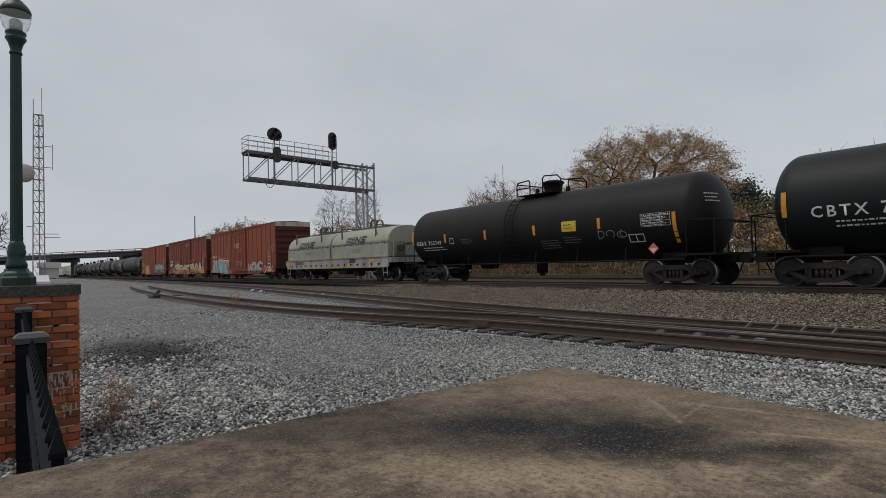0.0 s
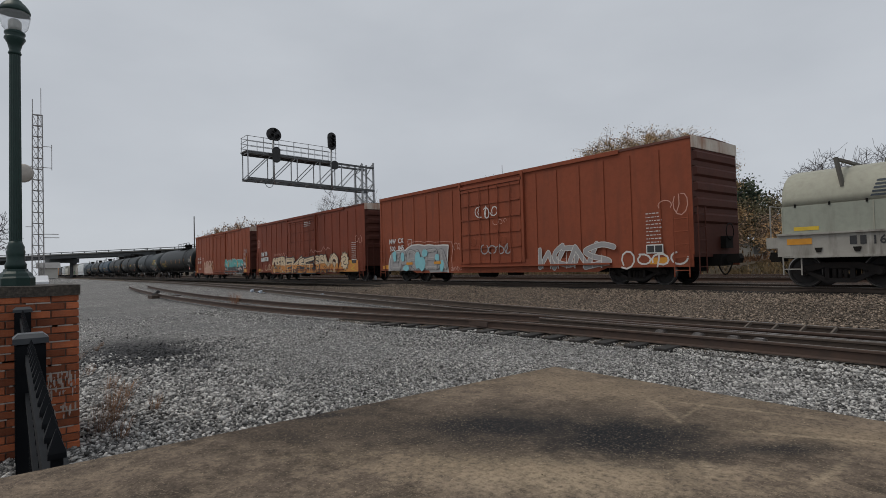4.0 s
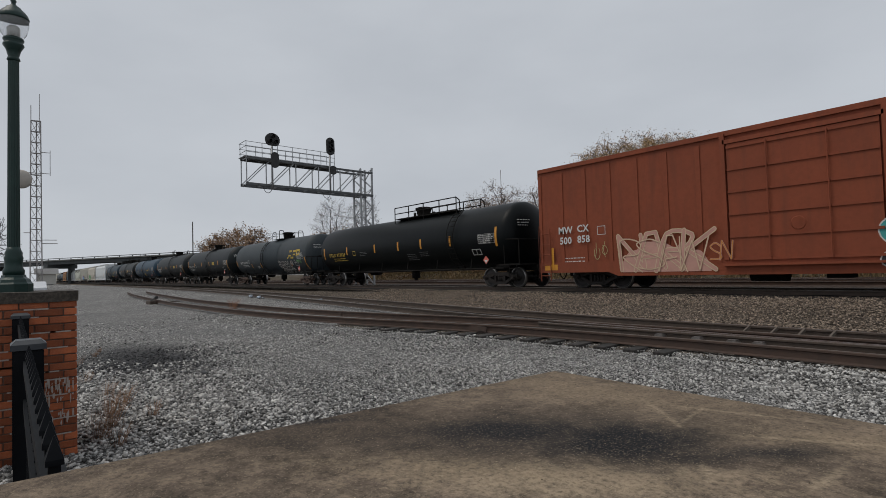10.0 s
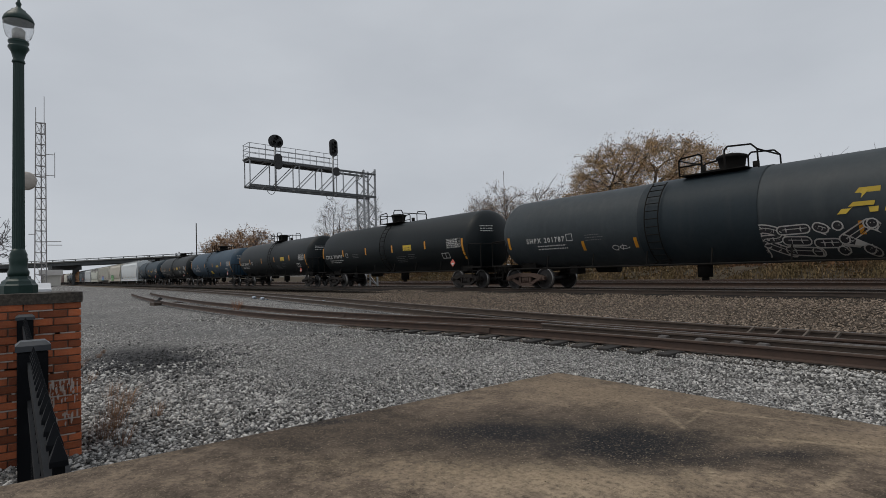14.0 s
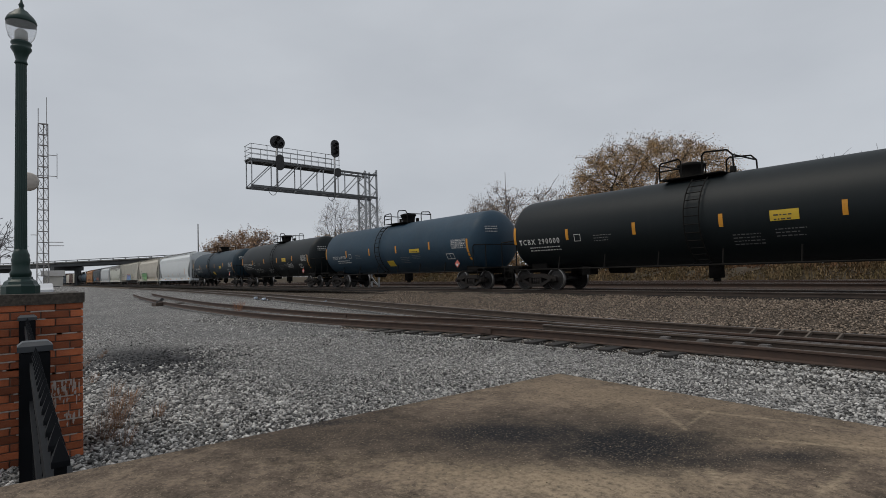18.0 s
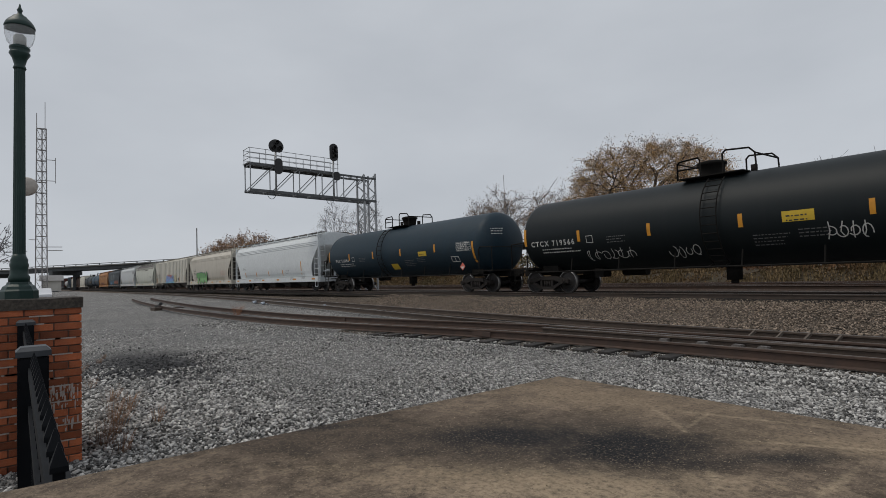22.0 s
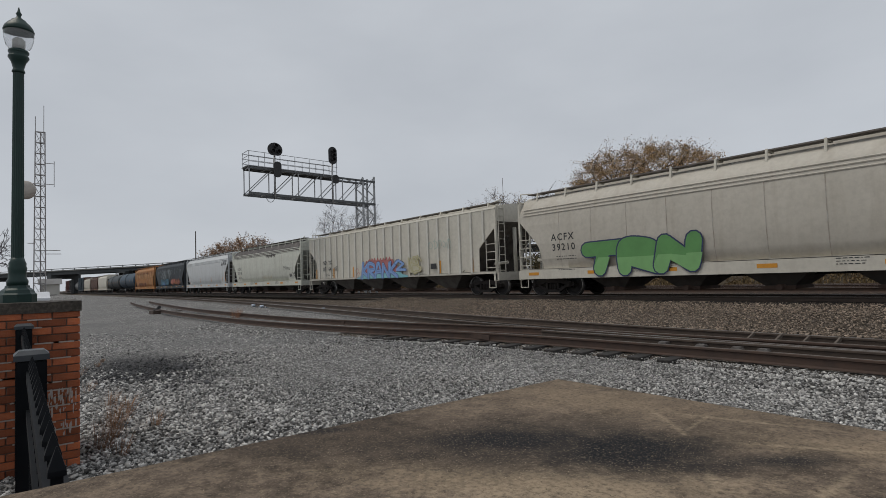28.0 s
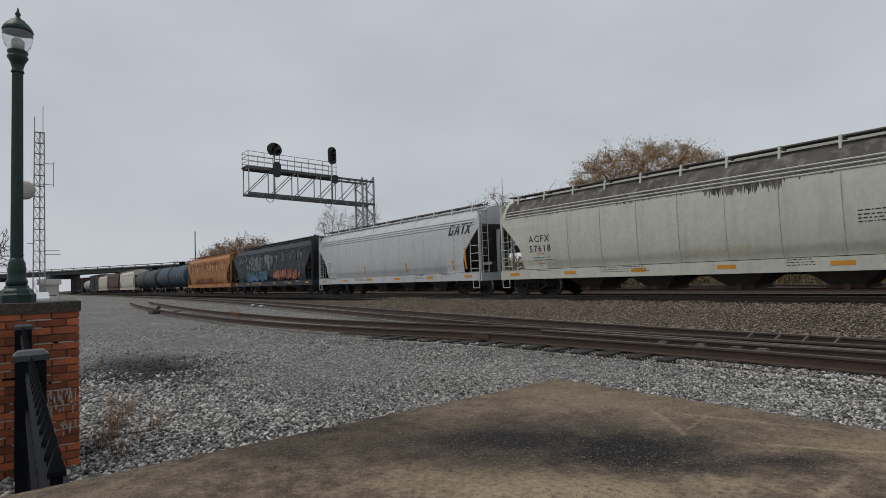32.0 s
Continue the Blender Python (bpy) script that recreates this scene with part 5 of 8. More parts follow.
# ---- box car ----
def box_car(u0, u1, paint_key, label, num_text="", seed=1, top=4.80, doors=((-1.8, 1.9),), plate=True, patch=False):
    root, half = car_root("box_car", u0, u1, label, "box car")
    steel, z0, hw = M[paint_key], 0.62, 1.55
    bm = B()
    box(bm, -half, half, -hw + 0.05, hw - 0.05, z0 + 0.35, top - 0.06)
    part("body", bm, steel, root)
    bm = B()
    loft(bm, [[(x, -hw + 0.02, top - 0.10), (x, -hw + 0.05, top - 0.02), (x, 0, top + 0.05), (x, hw - 0.05, top - 0.02), (x, hw - 0.02, top - 0.10)] for x in (-half - 0.02, half + 0.02)], smooth=False)
    part("roof", bm, M["box_end"], root)
    for s in (-1, 1):
        bm = B()
        box(bm, -half + 0.02, half - 2.6, s * hw - 0.02, s * hw + 0.02, top - 0.17, top - 0.02)
        part("top_chord", bm, steel, root)
        bm = B()
        prism(bm, [(-half, z0), (half, z0), (half, z0 + 0.40), (-half, z0 + 0.40)], s * hw - 0.02, s * hw + 0.02)
        part("side_sill", bm, steel, root)
        bm = B()
        prism(bm, [(-half + 3.6, z0 - 0.14), (half - 3.6, z0 - 0.14), (half - 3.2, z0), (-half + 3.2, z0)], s * hw - 0.015, s * hw + 0.015)
        part("fish_belly_sill", bm, steel, root)
    n = 17
    xs = [-half + 0.06 + (2 * half - 0.12) * i / n for i in range(n + 1)]
    dx0, dx1 = doors[0][0], doors[-1][1]
    bm = B()
    prism(bm, [(-0.075, z0 + 0.38), (0.075, z0 + 0.38), (0.075, top - 0.3), (-0.075, top - 0.3)], -0.03, 0.0)
    post_me = mesh_of(bm, "side_post", steel)
    for x in xs:
        for turn, y in ((0, -hw + 0.05), (180, hw - 0.05)):
            if turn == 0 and dx0 - 0.25 < x < dx1 + 0.25:
                continue
            o = new("side_post", post_me)
            o.parent = root
            o.matrix_local = pose(x, y, 0, 0, 0, turn)
    bm = B()
    for x in (dx0 - 0.12, dx1 + 0.12):
        box(bm, x - 0.07, x + 0.07, -hw - 0.06, -hw + 0.05, z0 + 0.3, top - 0.1)
    box(bm, dx0 - 0.1, dx1 + 0.1, -hw - 0.06, -hw + 0.05, top - 0.42, top - 0.30)
    part("door_frame", bm, steel, root)
    for a, b in doors:
        bm = B()
        box(bm, a, b, -hw - 0.03, -hw + 0.03, z0 + 0.25, top - 0.44)
        d = part("plug_door", bm, steel, root)
        for k in range(6):
            z = z0 + 0.32 + k * (top - z0 - 0.86) / 5
            bm = B()
            box(bm, a, b, -hw - 0.065, -hw - 0.03, z - 0.035, z + 0.035)
            part("door_rib", bm, steel, d)
        for x in (a + (b - a) * 0.3, a + (b - a) * 0.7):
            bm = B()
            rod(bm, (x, -hw - 0.10, z0 + 0.3), (x, -hw - 0.10, top - 0.5), 0.022, 6)
            part("locking_bar", bm, steel, d)
        bm = B()
        lathe(bm, [(0.17, -0.01), (0.19, 0.0), (0.17, 0.01)], 16, ((a + b) / 2, -hw - 0.12, z0 + 1.25), "y", caps=False)
        part("door_wheel", bm, steel, d)
    bm = B()
    box(bm, dx0 - 0.2, min(half - 1.8, dx1 + 4.4), -hw - 0.16, -hw - 0.02, z0 + 0.12, z0 + 0.18)
    part("door_track", bm, steel, root)
    for s in (-1, 1):
        xe = s * half
        bm = B()
        box(bm, min(xe, xe + s * 0.02), max(xe, xe + s * 0.02), -hw + 0.03, hw - 0.03, z0 + 0.3, top - 0.05)
        e = part("end_wall", bm, M["box_end"], root)
        for k in range(5):
            z = z0 + 1.55 + k * 0.5
            bm = B()
            pts = [(0.0, z - 0.17), (0.07, z - 0.10), (0.07, z + 0.10), (0.0, z + 0.17)]
            sec = [[(xe + s * (0.02 + d * f), y, zz) for d, zz in pts] for y, f in ((-hw + 0.08, 0.0), (-hw + 0.25, 1.0), (hw - 0.25, 1.0), (hw - 0.08, 0.0))]
            loft(bm, sec, smooth=False)
            part("end_corrugation", bm, M["box_end"], e)
        if plate:
            bm = B()
            box(bm, min(xe + s * 0.02, xe + s * 0.05), max(xe + s * 0.02, xe + s * 0.05), -hw + 0.03, hw - 0.03, top - 0.40, top - 0.02)
            part("end_plate", bm, M["end_top"], e, "white end plate streaked with rust")
        ladder("end_ladder", root, xe + s * 0.14, -hw + 0.32, 0.4, z0 + 1.9, 0.45, "y", M["box_end"])
        ladder("side_ladder", root, xe - s * 0.35, -hw - 0.08, 0.30, z0 + 1.75, 0.5, "x", steel, 5)
        bm = B()
        lathe(bm, [(0.26, -0.015), (0.29, 0.0), (0.26, 0.015)], 18, (xe + s * 0.22, 0.45, 1.75), "x", caps=False)
        box(bm, min(xe, xe + s * 0.2), max(xe, xe + s * 0.2), 0.2, 0.7, 1.2, 1.6)
        part("brake_gear", bm, M["under"], root)
        bm = B()
        box(bm, min(xe - s * 0.2, xe + s * 0.3), max(xe - s * 0.2, xe + s * 0.3), -0.35, 0.35, 0.62, 1.0)
        part("draft_sill", bm, M["under"], root)
    bm = B()
    box(bm, -half + 0.5, half - 0.5, -0.35, 0.35, 0.45, 0.75)
    box(bm, -half + 0.3, half - 0.3, -1.3, 1.3, 0.75, 0.95)
    part("underframe", bm, M["under"], root)
    bm = B()
    rod(bm, (-1.6, -0.7, 0.45), (-0.6, -0.7, 0.45), 0.2, 12)
    box(bm, 0.4, 1.0, -0.9, -0.5, 0.35, 0.7)
    part("air_reservoir", bm, M["under"], root)
    side = flat_side(-hw - 0.024)
    flat = flat_side(-hw + 0.05)
    if patch:
        for x, h, txt in ((-8.22, 1.99, "CI"), (-7.42, 2.04, "BX"), (-8.28, 1.55, "173"), (-7.42, 1.57, "000")):
            w = 0.24 * len(txt) + 0.1
            marks(root, "number_patch", [rect(x, x + w, h, h + 0.32)], M["white_ink"], side, 0.004, "white painted number patch")
            lettering(root, txt, 0.34, x + 0.04, h + 0.04, M["black_ink"], side, 1.0, 0.012, bold=0.004)
    elif num_text:
        for txt, x, h in (("MW", -half + 1.0, 2.12), ("CX", -half + 1.9, 2.14), (num_text[:3], -half + 1.06, 1.72), (num_text[3:], -half + 1.9, 1.74)):
            lettering(root, txt, 0.37, x, h, M["white_ink"], side, 1.05, 0.012, bold=0.009)
        small_print(root, -half + 1.2, 1.15, 1.3, 2, M["white_ink"], flat, seed + 8, 0.06, 0.07)
        marks(root, "stencil_box", [rect(-half + 2.75, -half + 3.1, 1.98, 2.0), rect(-half + 2.75, -half + 3.1, 2.28, 2.3), rect(-half + 2.75, -half + 2.77, 2.0, 2.28), rect(-half + 3.08, -half + 3.1, 2.0, 2.28)], M["white_ink"], flat, 0.005)
    sill = flat_side(-hw - 0.02)
    for x in (-half + 0.25, half - 1.5):
        marks(root, "reflector_tape", [rect(x, x + 0.65, z0 + 0.10, z0 + 0.32)], M["yellow"], sill, 0.005)
    small_print(root, half - 1.6, 2.4, 0.6, 9, M["white_ink"], side, seed, 0.05, 0.07)
    marks(root, "stencil_panel", [rect(half - 1.62, half - 1.0, 1.08, 1.38)], M["white_ink"], side, 0.006, "black stencil panel with a white border")
    marks(root, "stencil_panel", [rect(half - 1.58, half - 1.33, 1.12, 1.34), rect(half - 1.29, half - 1.04, 1.12, 1.34)], M["black_ink"], side, 0.012)
    add_trucks(root, half, 2.35)
    add_couplers(root, half)
    return root, half, side, flat


# ---- covered hopper ----
def hopper_car(u0, u1, paint_key, label, ink="black_ink", sill_key=None, outlets=4, round_top=True, ribs=0, soot=False, end_slope=2.5, top=4.23, mark="", num="", seed=1, roof_key=None, text_at=1.75, end_dark=False, inset=0.06, slope_key="bay_dark", seams=9):
    root, half = car_root("covered_hopper", u0, u1, label, "hopper car")
    steel, hw, zs = M[paint_key], 1.52, 1.05
    sk = M[sill_key or paint_key]
    if round_top:
        profile = [(0.6, zs - 0.1), (1.38, zs), (1.49, 1.5), (1.53, 2.1), (1.53, 2.9), (1.50, 3.30), (1.46, 3.55), (1.40, 3.67), (1.18, 3.95), (0.75, top - 0.07), (0.0, top)]
    else:
        profile = [(0.6, zs - 0.1), (1.42, zs), (1.48, zs + 0.05), (1.48, 2.0), (1.48, 3.0), (1.48, 3.9), (1.48, top - 0.32), (1.50, top - 0.3), (1.46, top - 0.22), (0.8, top - 0.08), (0.0, top)]
    ring = [(-y, z) for y, z in profile] + [(y, z) for y, z in profile[-2::-1]]
    secs = []
    for f in (0.0, 0.12, 0.25, 0.4, 0.55, 0.7, 0.85, 1.0):
        zb = zs - 0.1 + (3.42 - zs) * (1 - f)
        secs.append((-half + inset + f * end_slope, zb))
    secs = secs + [(-x, z) for x, z in secs[::-1]]

    def width_at(z):
        for (ya, za), (yb, zc) in zip(profile, profile[1:]):
            if za <= z <= zc:
                return ya + (yb - ya) * (z - za) / (zc - za)
        return profile[0][0]
    bm = B()
    loft(bm, [[(x, y if z >= zb else math.copysign(min(abs(y), width_at(zb)), y), max(z, zb)) for y, z in ring] for x, zb in secs], smooth=False)
    for f in bm.faces:
        f.smooth = round_top and len(f.verts) == 4 and abs(f.normal.x) < 0.5
    bm.normal_update()
    # slope sheets: light and shade of the end recess are put into a second paint
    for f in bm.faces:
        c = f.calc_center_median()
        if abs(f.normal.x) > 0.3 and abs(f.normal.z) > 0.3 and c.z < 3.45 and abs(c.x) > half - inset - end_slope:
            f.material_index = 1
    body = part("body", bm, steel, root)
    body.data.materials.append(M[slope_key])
    if roof_key:
        bm = B()
        rp = [(y, z + 0.012) for y, z in ring if z > 3.7]
        loft(bm, [[(x, y * 1.004, z) for y, z in rp] for x in (-half + 0.3, half - 0.3)], smooth=False)
        part("roof_sheet", bm, M[roof_key], root)
    for s in (-1, 1):
        bm = B()
        yy = s * (hw + 0.01)
        box(bm, -half + 0.1, half - 0.1, min(yy, yy - s * 0.06), max(yy, yy - s * 0.06), 0.70 if round_top else zs - 0.06, zs + 0.05)
        box(bm, -half + 0.1, half - 0.1, min(yy, yy - s * 0.2), max(yy, yy - s * 0.2), zs + 0.03, zs + 0.06)
        part("side_sill", bm, sk, root)
        if round_top:
            bm = B()
            for z, w in ((3.33, 1.50), (3.45, 1.48), (3.57, 1.46)):
                rod(bm, (-half + 0.4, s * w, z), (half - 0.4, s * w, z), 0.028, 6)
            part("roof_bead", bm, steel, root)
        if round_top and s < 0:
            for i in range(seams):
                x = -half + 2.3 + i * (2 * half - 4.6) / 8
                bm = B()
                pts = [(y, z) for y, z in profile if 1.0 < z < 3.5]
                for (ya, za), (yb, zb2) in zip(pts, pts[1:]):
                    bm.faces.new([bm.verts.new((x + d, -y - 0.006, z)) for d, y, z in ((-0.012, ya, za), (0.012, ya, za), (0.012, yb, zb2), (-0.012, yb, zb2))])
                part("weld_seam", bm, M["seam"], root)
        xe = s * half
        # side sheets run on past the slope sheets, cut away over the trucks
        cut = ((0.05, 3.2), (0.35, 2.92), (0.65, 2.62), (0.95, 2.30), (1.12, 2.10), (1.22, 1.92), (1.28, 1.68), (1.30, 1.40), (1.36, zs + 0.02), (end_slope + 0.1, zs))
        if not round_top:
            cut = ((0.05, 3.13), (0.45, 2.82), (0.85, 2.5), (1.25, 2.16), (1.27, zs + 0.05), (end_slope + 0.1, zs))
        for e in (-1, 1):
            bm = B()
            secs = []
            for d, zb in cut:
                zz = [max(zb + 0.001 * k, z) for k, z in enumerate((zs, 1.3, 1.5, 1.8, 2.1, 2.5, 2.9, 3.3))]
                secs.append([(e * (half - d), s * (width_at(z) + 0.002), z) for z in zz] + [(e * (half - d), s * (width_at(z) - 0.03), z) for z in zz[::-1]])
            loft(bm, secs, smooth=False)
            part("end_side_sheet", bm, steel, root)
        # end cage
        bm = B()
        for y in (-1.45, 1.45):
            box(bm, xe - s * 0.12 - 0.05, xe - s * 0.12 + 0.05, y - 0.05, y + 0.05, 0.66, top - 0.3)
        box(bm, xe - s * 0.12 - 0.04, xe - s * 0.12 + 0.04, -1.5, 1.5, top - 0.34, top - 0.26)
        box(bm, min(xe, xe - s * 0.3), max(xe, xe - s * 0.3), -1.5, 1.5, 0.68, 1.05)
        part("end_post", bm, sk if not end_dark else steel, root)
        bm = B()
        bar(bm, (xe - s * 1.5, -0.5, 1.1), (xe - s * 0.35, -0.5, 2.7), 0.1, 0.14)
        bar(bm, (xe - s * 1.5, 0.5, 1.1), (xe - s * 0.35, 0.5, 2.7), 0.1, 0.14)
        box(bm, xe - s * 1.0 - 0.5, xe - s * 1.0 + 0.5, 0.2, 0.8, 1.1, 1.6)
        # bracing in the same shade-darkened paint as the recess
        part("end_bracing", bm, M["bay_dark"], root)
        ladder("side_ladder", root, xe - s * 0.42, -hw - 0.0, 1.08, 2.5, 0.60, "x", sk, 4)
        bm = B()
        for x in (xe - s * 0.14, xe - s * 0.56):
            rod(bm, (x, -hw - 0.02, 0.72), (x, -hw - 0.02, 0.36), 0.018, 6)
        rod(bm, (xe - s * 0.14, -hw - 0.02, 0.36), (xe - s * 0.56, -hw - 0.02, 0.36), 0.018, 6)
        part("stirrup", bm, sk, root)
        ladder("end_ladder", root, xe - s * 0.02, -1.2, 0.95, top - 0.1, 0.36, "y", sk, 9)
        bm = B()
        for y in (-1.2, 1.2):
            rod(bm, (xe - s * 0.02, y, top - 0.12), (xe + s * 0.02, y, top + 0.10), 0.022, 6)
            rod(bm, (xe + s * 0.02, y, top + 0.10), (xe - s * 0.55, y * 0.9, top + 0.06), 0.022, 6)
        part("end_grab_iron", bm, sk, root)
        bm = B()
        rod(bm, (xe - s * 0.25, -0.15, 1.05), (xe - s * 0.25, -0.15, 3.1), 0.09, 8)
        rod(bm, (xe - s * 0.25, 0.85, 1.05), (xe - s * 0.25, 0.85, 3.1), 0.05, 8)
        rod(bm, (xe - s * 1.15, -0.6, 1.45), (xe - s * 0.3, -0.6, 1.5), 0.07, 8)
        part("end_stanchion", bm, sk, root)
        bm = B()
        lathe(bm, [(0.26, -0.015), (0.29, 0.0), (0.26, 0.015)], 18, (xe - s * 0.0, 0.5, 1.9), "x", caps=False)
        part("brake_wheel", bm, sk, root)
    # roof walk
    bm = B()
    for y in (-0.9, 0.9):
        box(bm, -half + 0.3, half - 0.3, y - 0.2, y + 0.2, top + 0.02, top + 0.06)
    part("roof_walk", bm, M["walk"], root, "steel running boards on the roof")
    n = 11
    for i in range(n):
        x = -half + 0.9 + i * (2 * half - 1.8) / (n - 1)
        for s in (-1, 1):
            bm = B()
            bar(bm, (x, s * 1.2, 3.88 if round_top else top - 0.22), (x, s * 1.12, top + 0.07), 0.07, 0.04)
            box(bm, x - 0.04, x + 0.04, min(s * 0.7, s * 1.14), max(s * 0.7, s * 1.14), top - 0.02, top + 0.018)
            part("walk_bracket", bm, sk, root)
    bm = B()
    box(bm, -half + 1.2, half - 1.2, -0.4, 0.4, top - 0.05, top + 0.08)
    part("roof_hatch", bm, steel, root)
    for i in range(outlets):
        L = 2 * half - 5.4
        x = -L / 2 + L * (i + 0.5) / outlets
        w = L / outlets / 2 - 0.08
        bm = B()
        loft(bm, [[(x - w, -1.25, zs), (x + w, -1.25, zs), (x + w, 1.25, zs), (x - w, 1.25, zs)], [(x - 0.4, -0.6, 0.32), (x + 0.4, -0.6, 0.32), (x + 0.4, 0.6, 0.32), (x - 0.4, 0.6, 0.32)]], smooth=False)
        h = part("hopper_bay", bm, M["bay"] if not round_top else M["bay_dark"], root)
        bm = B()
        box(bm, x - 0.45, x + 0.45, -0.7, 0.7, 0.22, 0.32)
        rod(bm, (x + 0.1, -0.95, 0.28), (x + 0.1, 0.95, 0.28), 0.09, 10)
        part("outlet_gate", bm, M["truck_rust"], h)
    bm = B()
    box(bm, -half + 0.3, half - 0.3, -0.25, 0.25, 0.62, 0.95)
    part("centre_sill", bm, M["under"], root)
    for i in range(ribs):
        x = -half + 0.9 + i * (2 * half - 1.8) / (ribs - 1)
        zb = zs if abs(x) < half - 1.27 else 2.16 + (abs(x) - half + 1.25) / 1.2 * 0.97
        for s in (-1, 1):
            bm = B()
            box(bm, x - 0.065, x + 0.065, min(s * 1.47, s * 1.55), max(s * 1.47, s * 1.55), min(zb, 3.7), top - 0.32)
            part("side_post", bm, M["post_pale"], root)
    side = flat_side(-1.56 if round_top else -1.495)
    sill = flat_side(-hw - 0.012)
    L = 2 * half
    for i in range(6 if round_top else 0):
        x = -half + 0.6 + i * (L - 1.8) / 5
        marks(root, "reflector_tape", [rect(x, x + 0.55, zs - 0.20, zs - 0.08)], M["yellow"], sill, 0.004)
    for x, w, r in ((-half + 2.2, 0.9, 1), (-half + 5.2, 2.2, 3), (half - 5.2, 0.8, 3), (half - 3.0, 0.7, 2)) if round_top else ():
        small_print(root, x, zs - 0.02, w, r, M[ink], sill, seed + int(x * 7), 0.035, 0.04)
    lp = (lambda x, h, lift: (x, -width_at(h) - lift, h)) if round_top else side
    if mark:
        lettering(root, mark, 0.38, -half + text_at + 0.35, 2.20, M[ink], lp, 1.25, 0.006, bold=0.006)
        lettering(root, num, 0.38, -half + text_at + 0.37, 1.80, M[ink], lp, 1.25, 0.006, bold=0.006)
        small_print(root, -half + text_at + 0.55, 1.55, 1.1, 2, M[ink], lp, seed + 2, 0.045, 0.06)
    add_trucks(root, half, 1.42, "truck")
    add_couplers(root, half)
    if soot:
        bm = B()
        rp = [(y, z) for y, z in profile if z > 3.25]
        secs = [[(x, -y - 0.008, z + 0.004) for y, z in rp] for x in (-half + 0.4, half - 0.4)]
        rings = [[bm.verts.new(p) for p in s] for s in secs]
        for i in range(len(rp) - 1):
            bm.faces.new((rings[0][i], rings[1][i], rings[1][i + 1], rings[0][i + 1]))
        part("soot_stain", bm, M["soot"], root, "black soot stains running down the eave")
    return root, half, lp


M["seam"] = mat("rusty_weld_seam", (0.30, 0.25, 0.20), 0.8, second=(0.50, 0.49, 0.46), scale=2.0, amount=0.8)
M["walk"] = mat("grating_steel", (0.12, 0.10, 0.085), 0.75, second=(0.22, 0.21, 0.20), scale=2, amount=0.6)
M["bay"] = mat("grimy_shaded_bay_paint", (0.17, 0.155, 0.14), 0.8, second=(0.08, 0.07, 0.062), scale=2.5, amount=0.7)
M["post_pale"] = paint("pale_side_post_paint", (0.66, 0.645, 0.585), (0.56, 0.545, 0.49), (0.40, 0.36, 0.31), 0.6, streak_amt=0.3)
# paler than the body: light inside the end recess is put into the paint
M["slope_pale"] = mat("lit_white_slope_paint", (0.78, 0.80, 0.80), 0.7, second=(0.66, 0.67, 0.67), scale=1.5, amount=0.6)
M["slope_mint"] = mat("grimy_shaded_green_slope_paint", (0.38, 0.40, 0.37), 0.7, second=(0.20, 0.20, 0.185), scale=1.8, amount=0.7)
# soot plus recess shade, put into one dark paint
M["bay_dark"] = mat("sooty_shaded_bay_paint", (0.10, 0.088, 0.078), 0.8, second=(0.045, 0.04, 0.037), scale=2.5, amount=0.7)


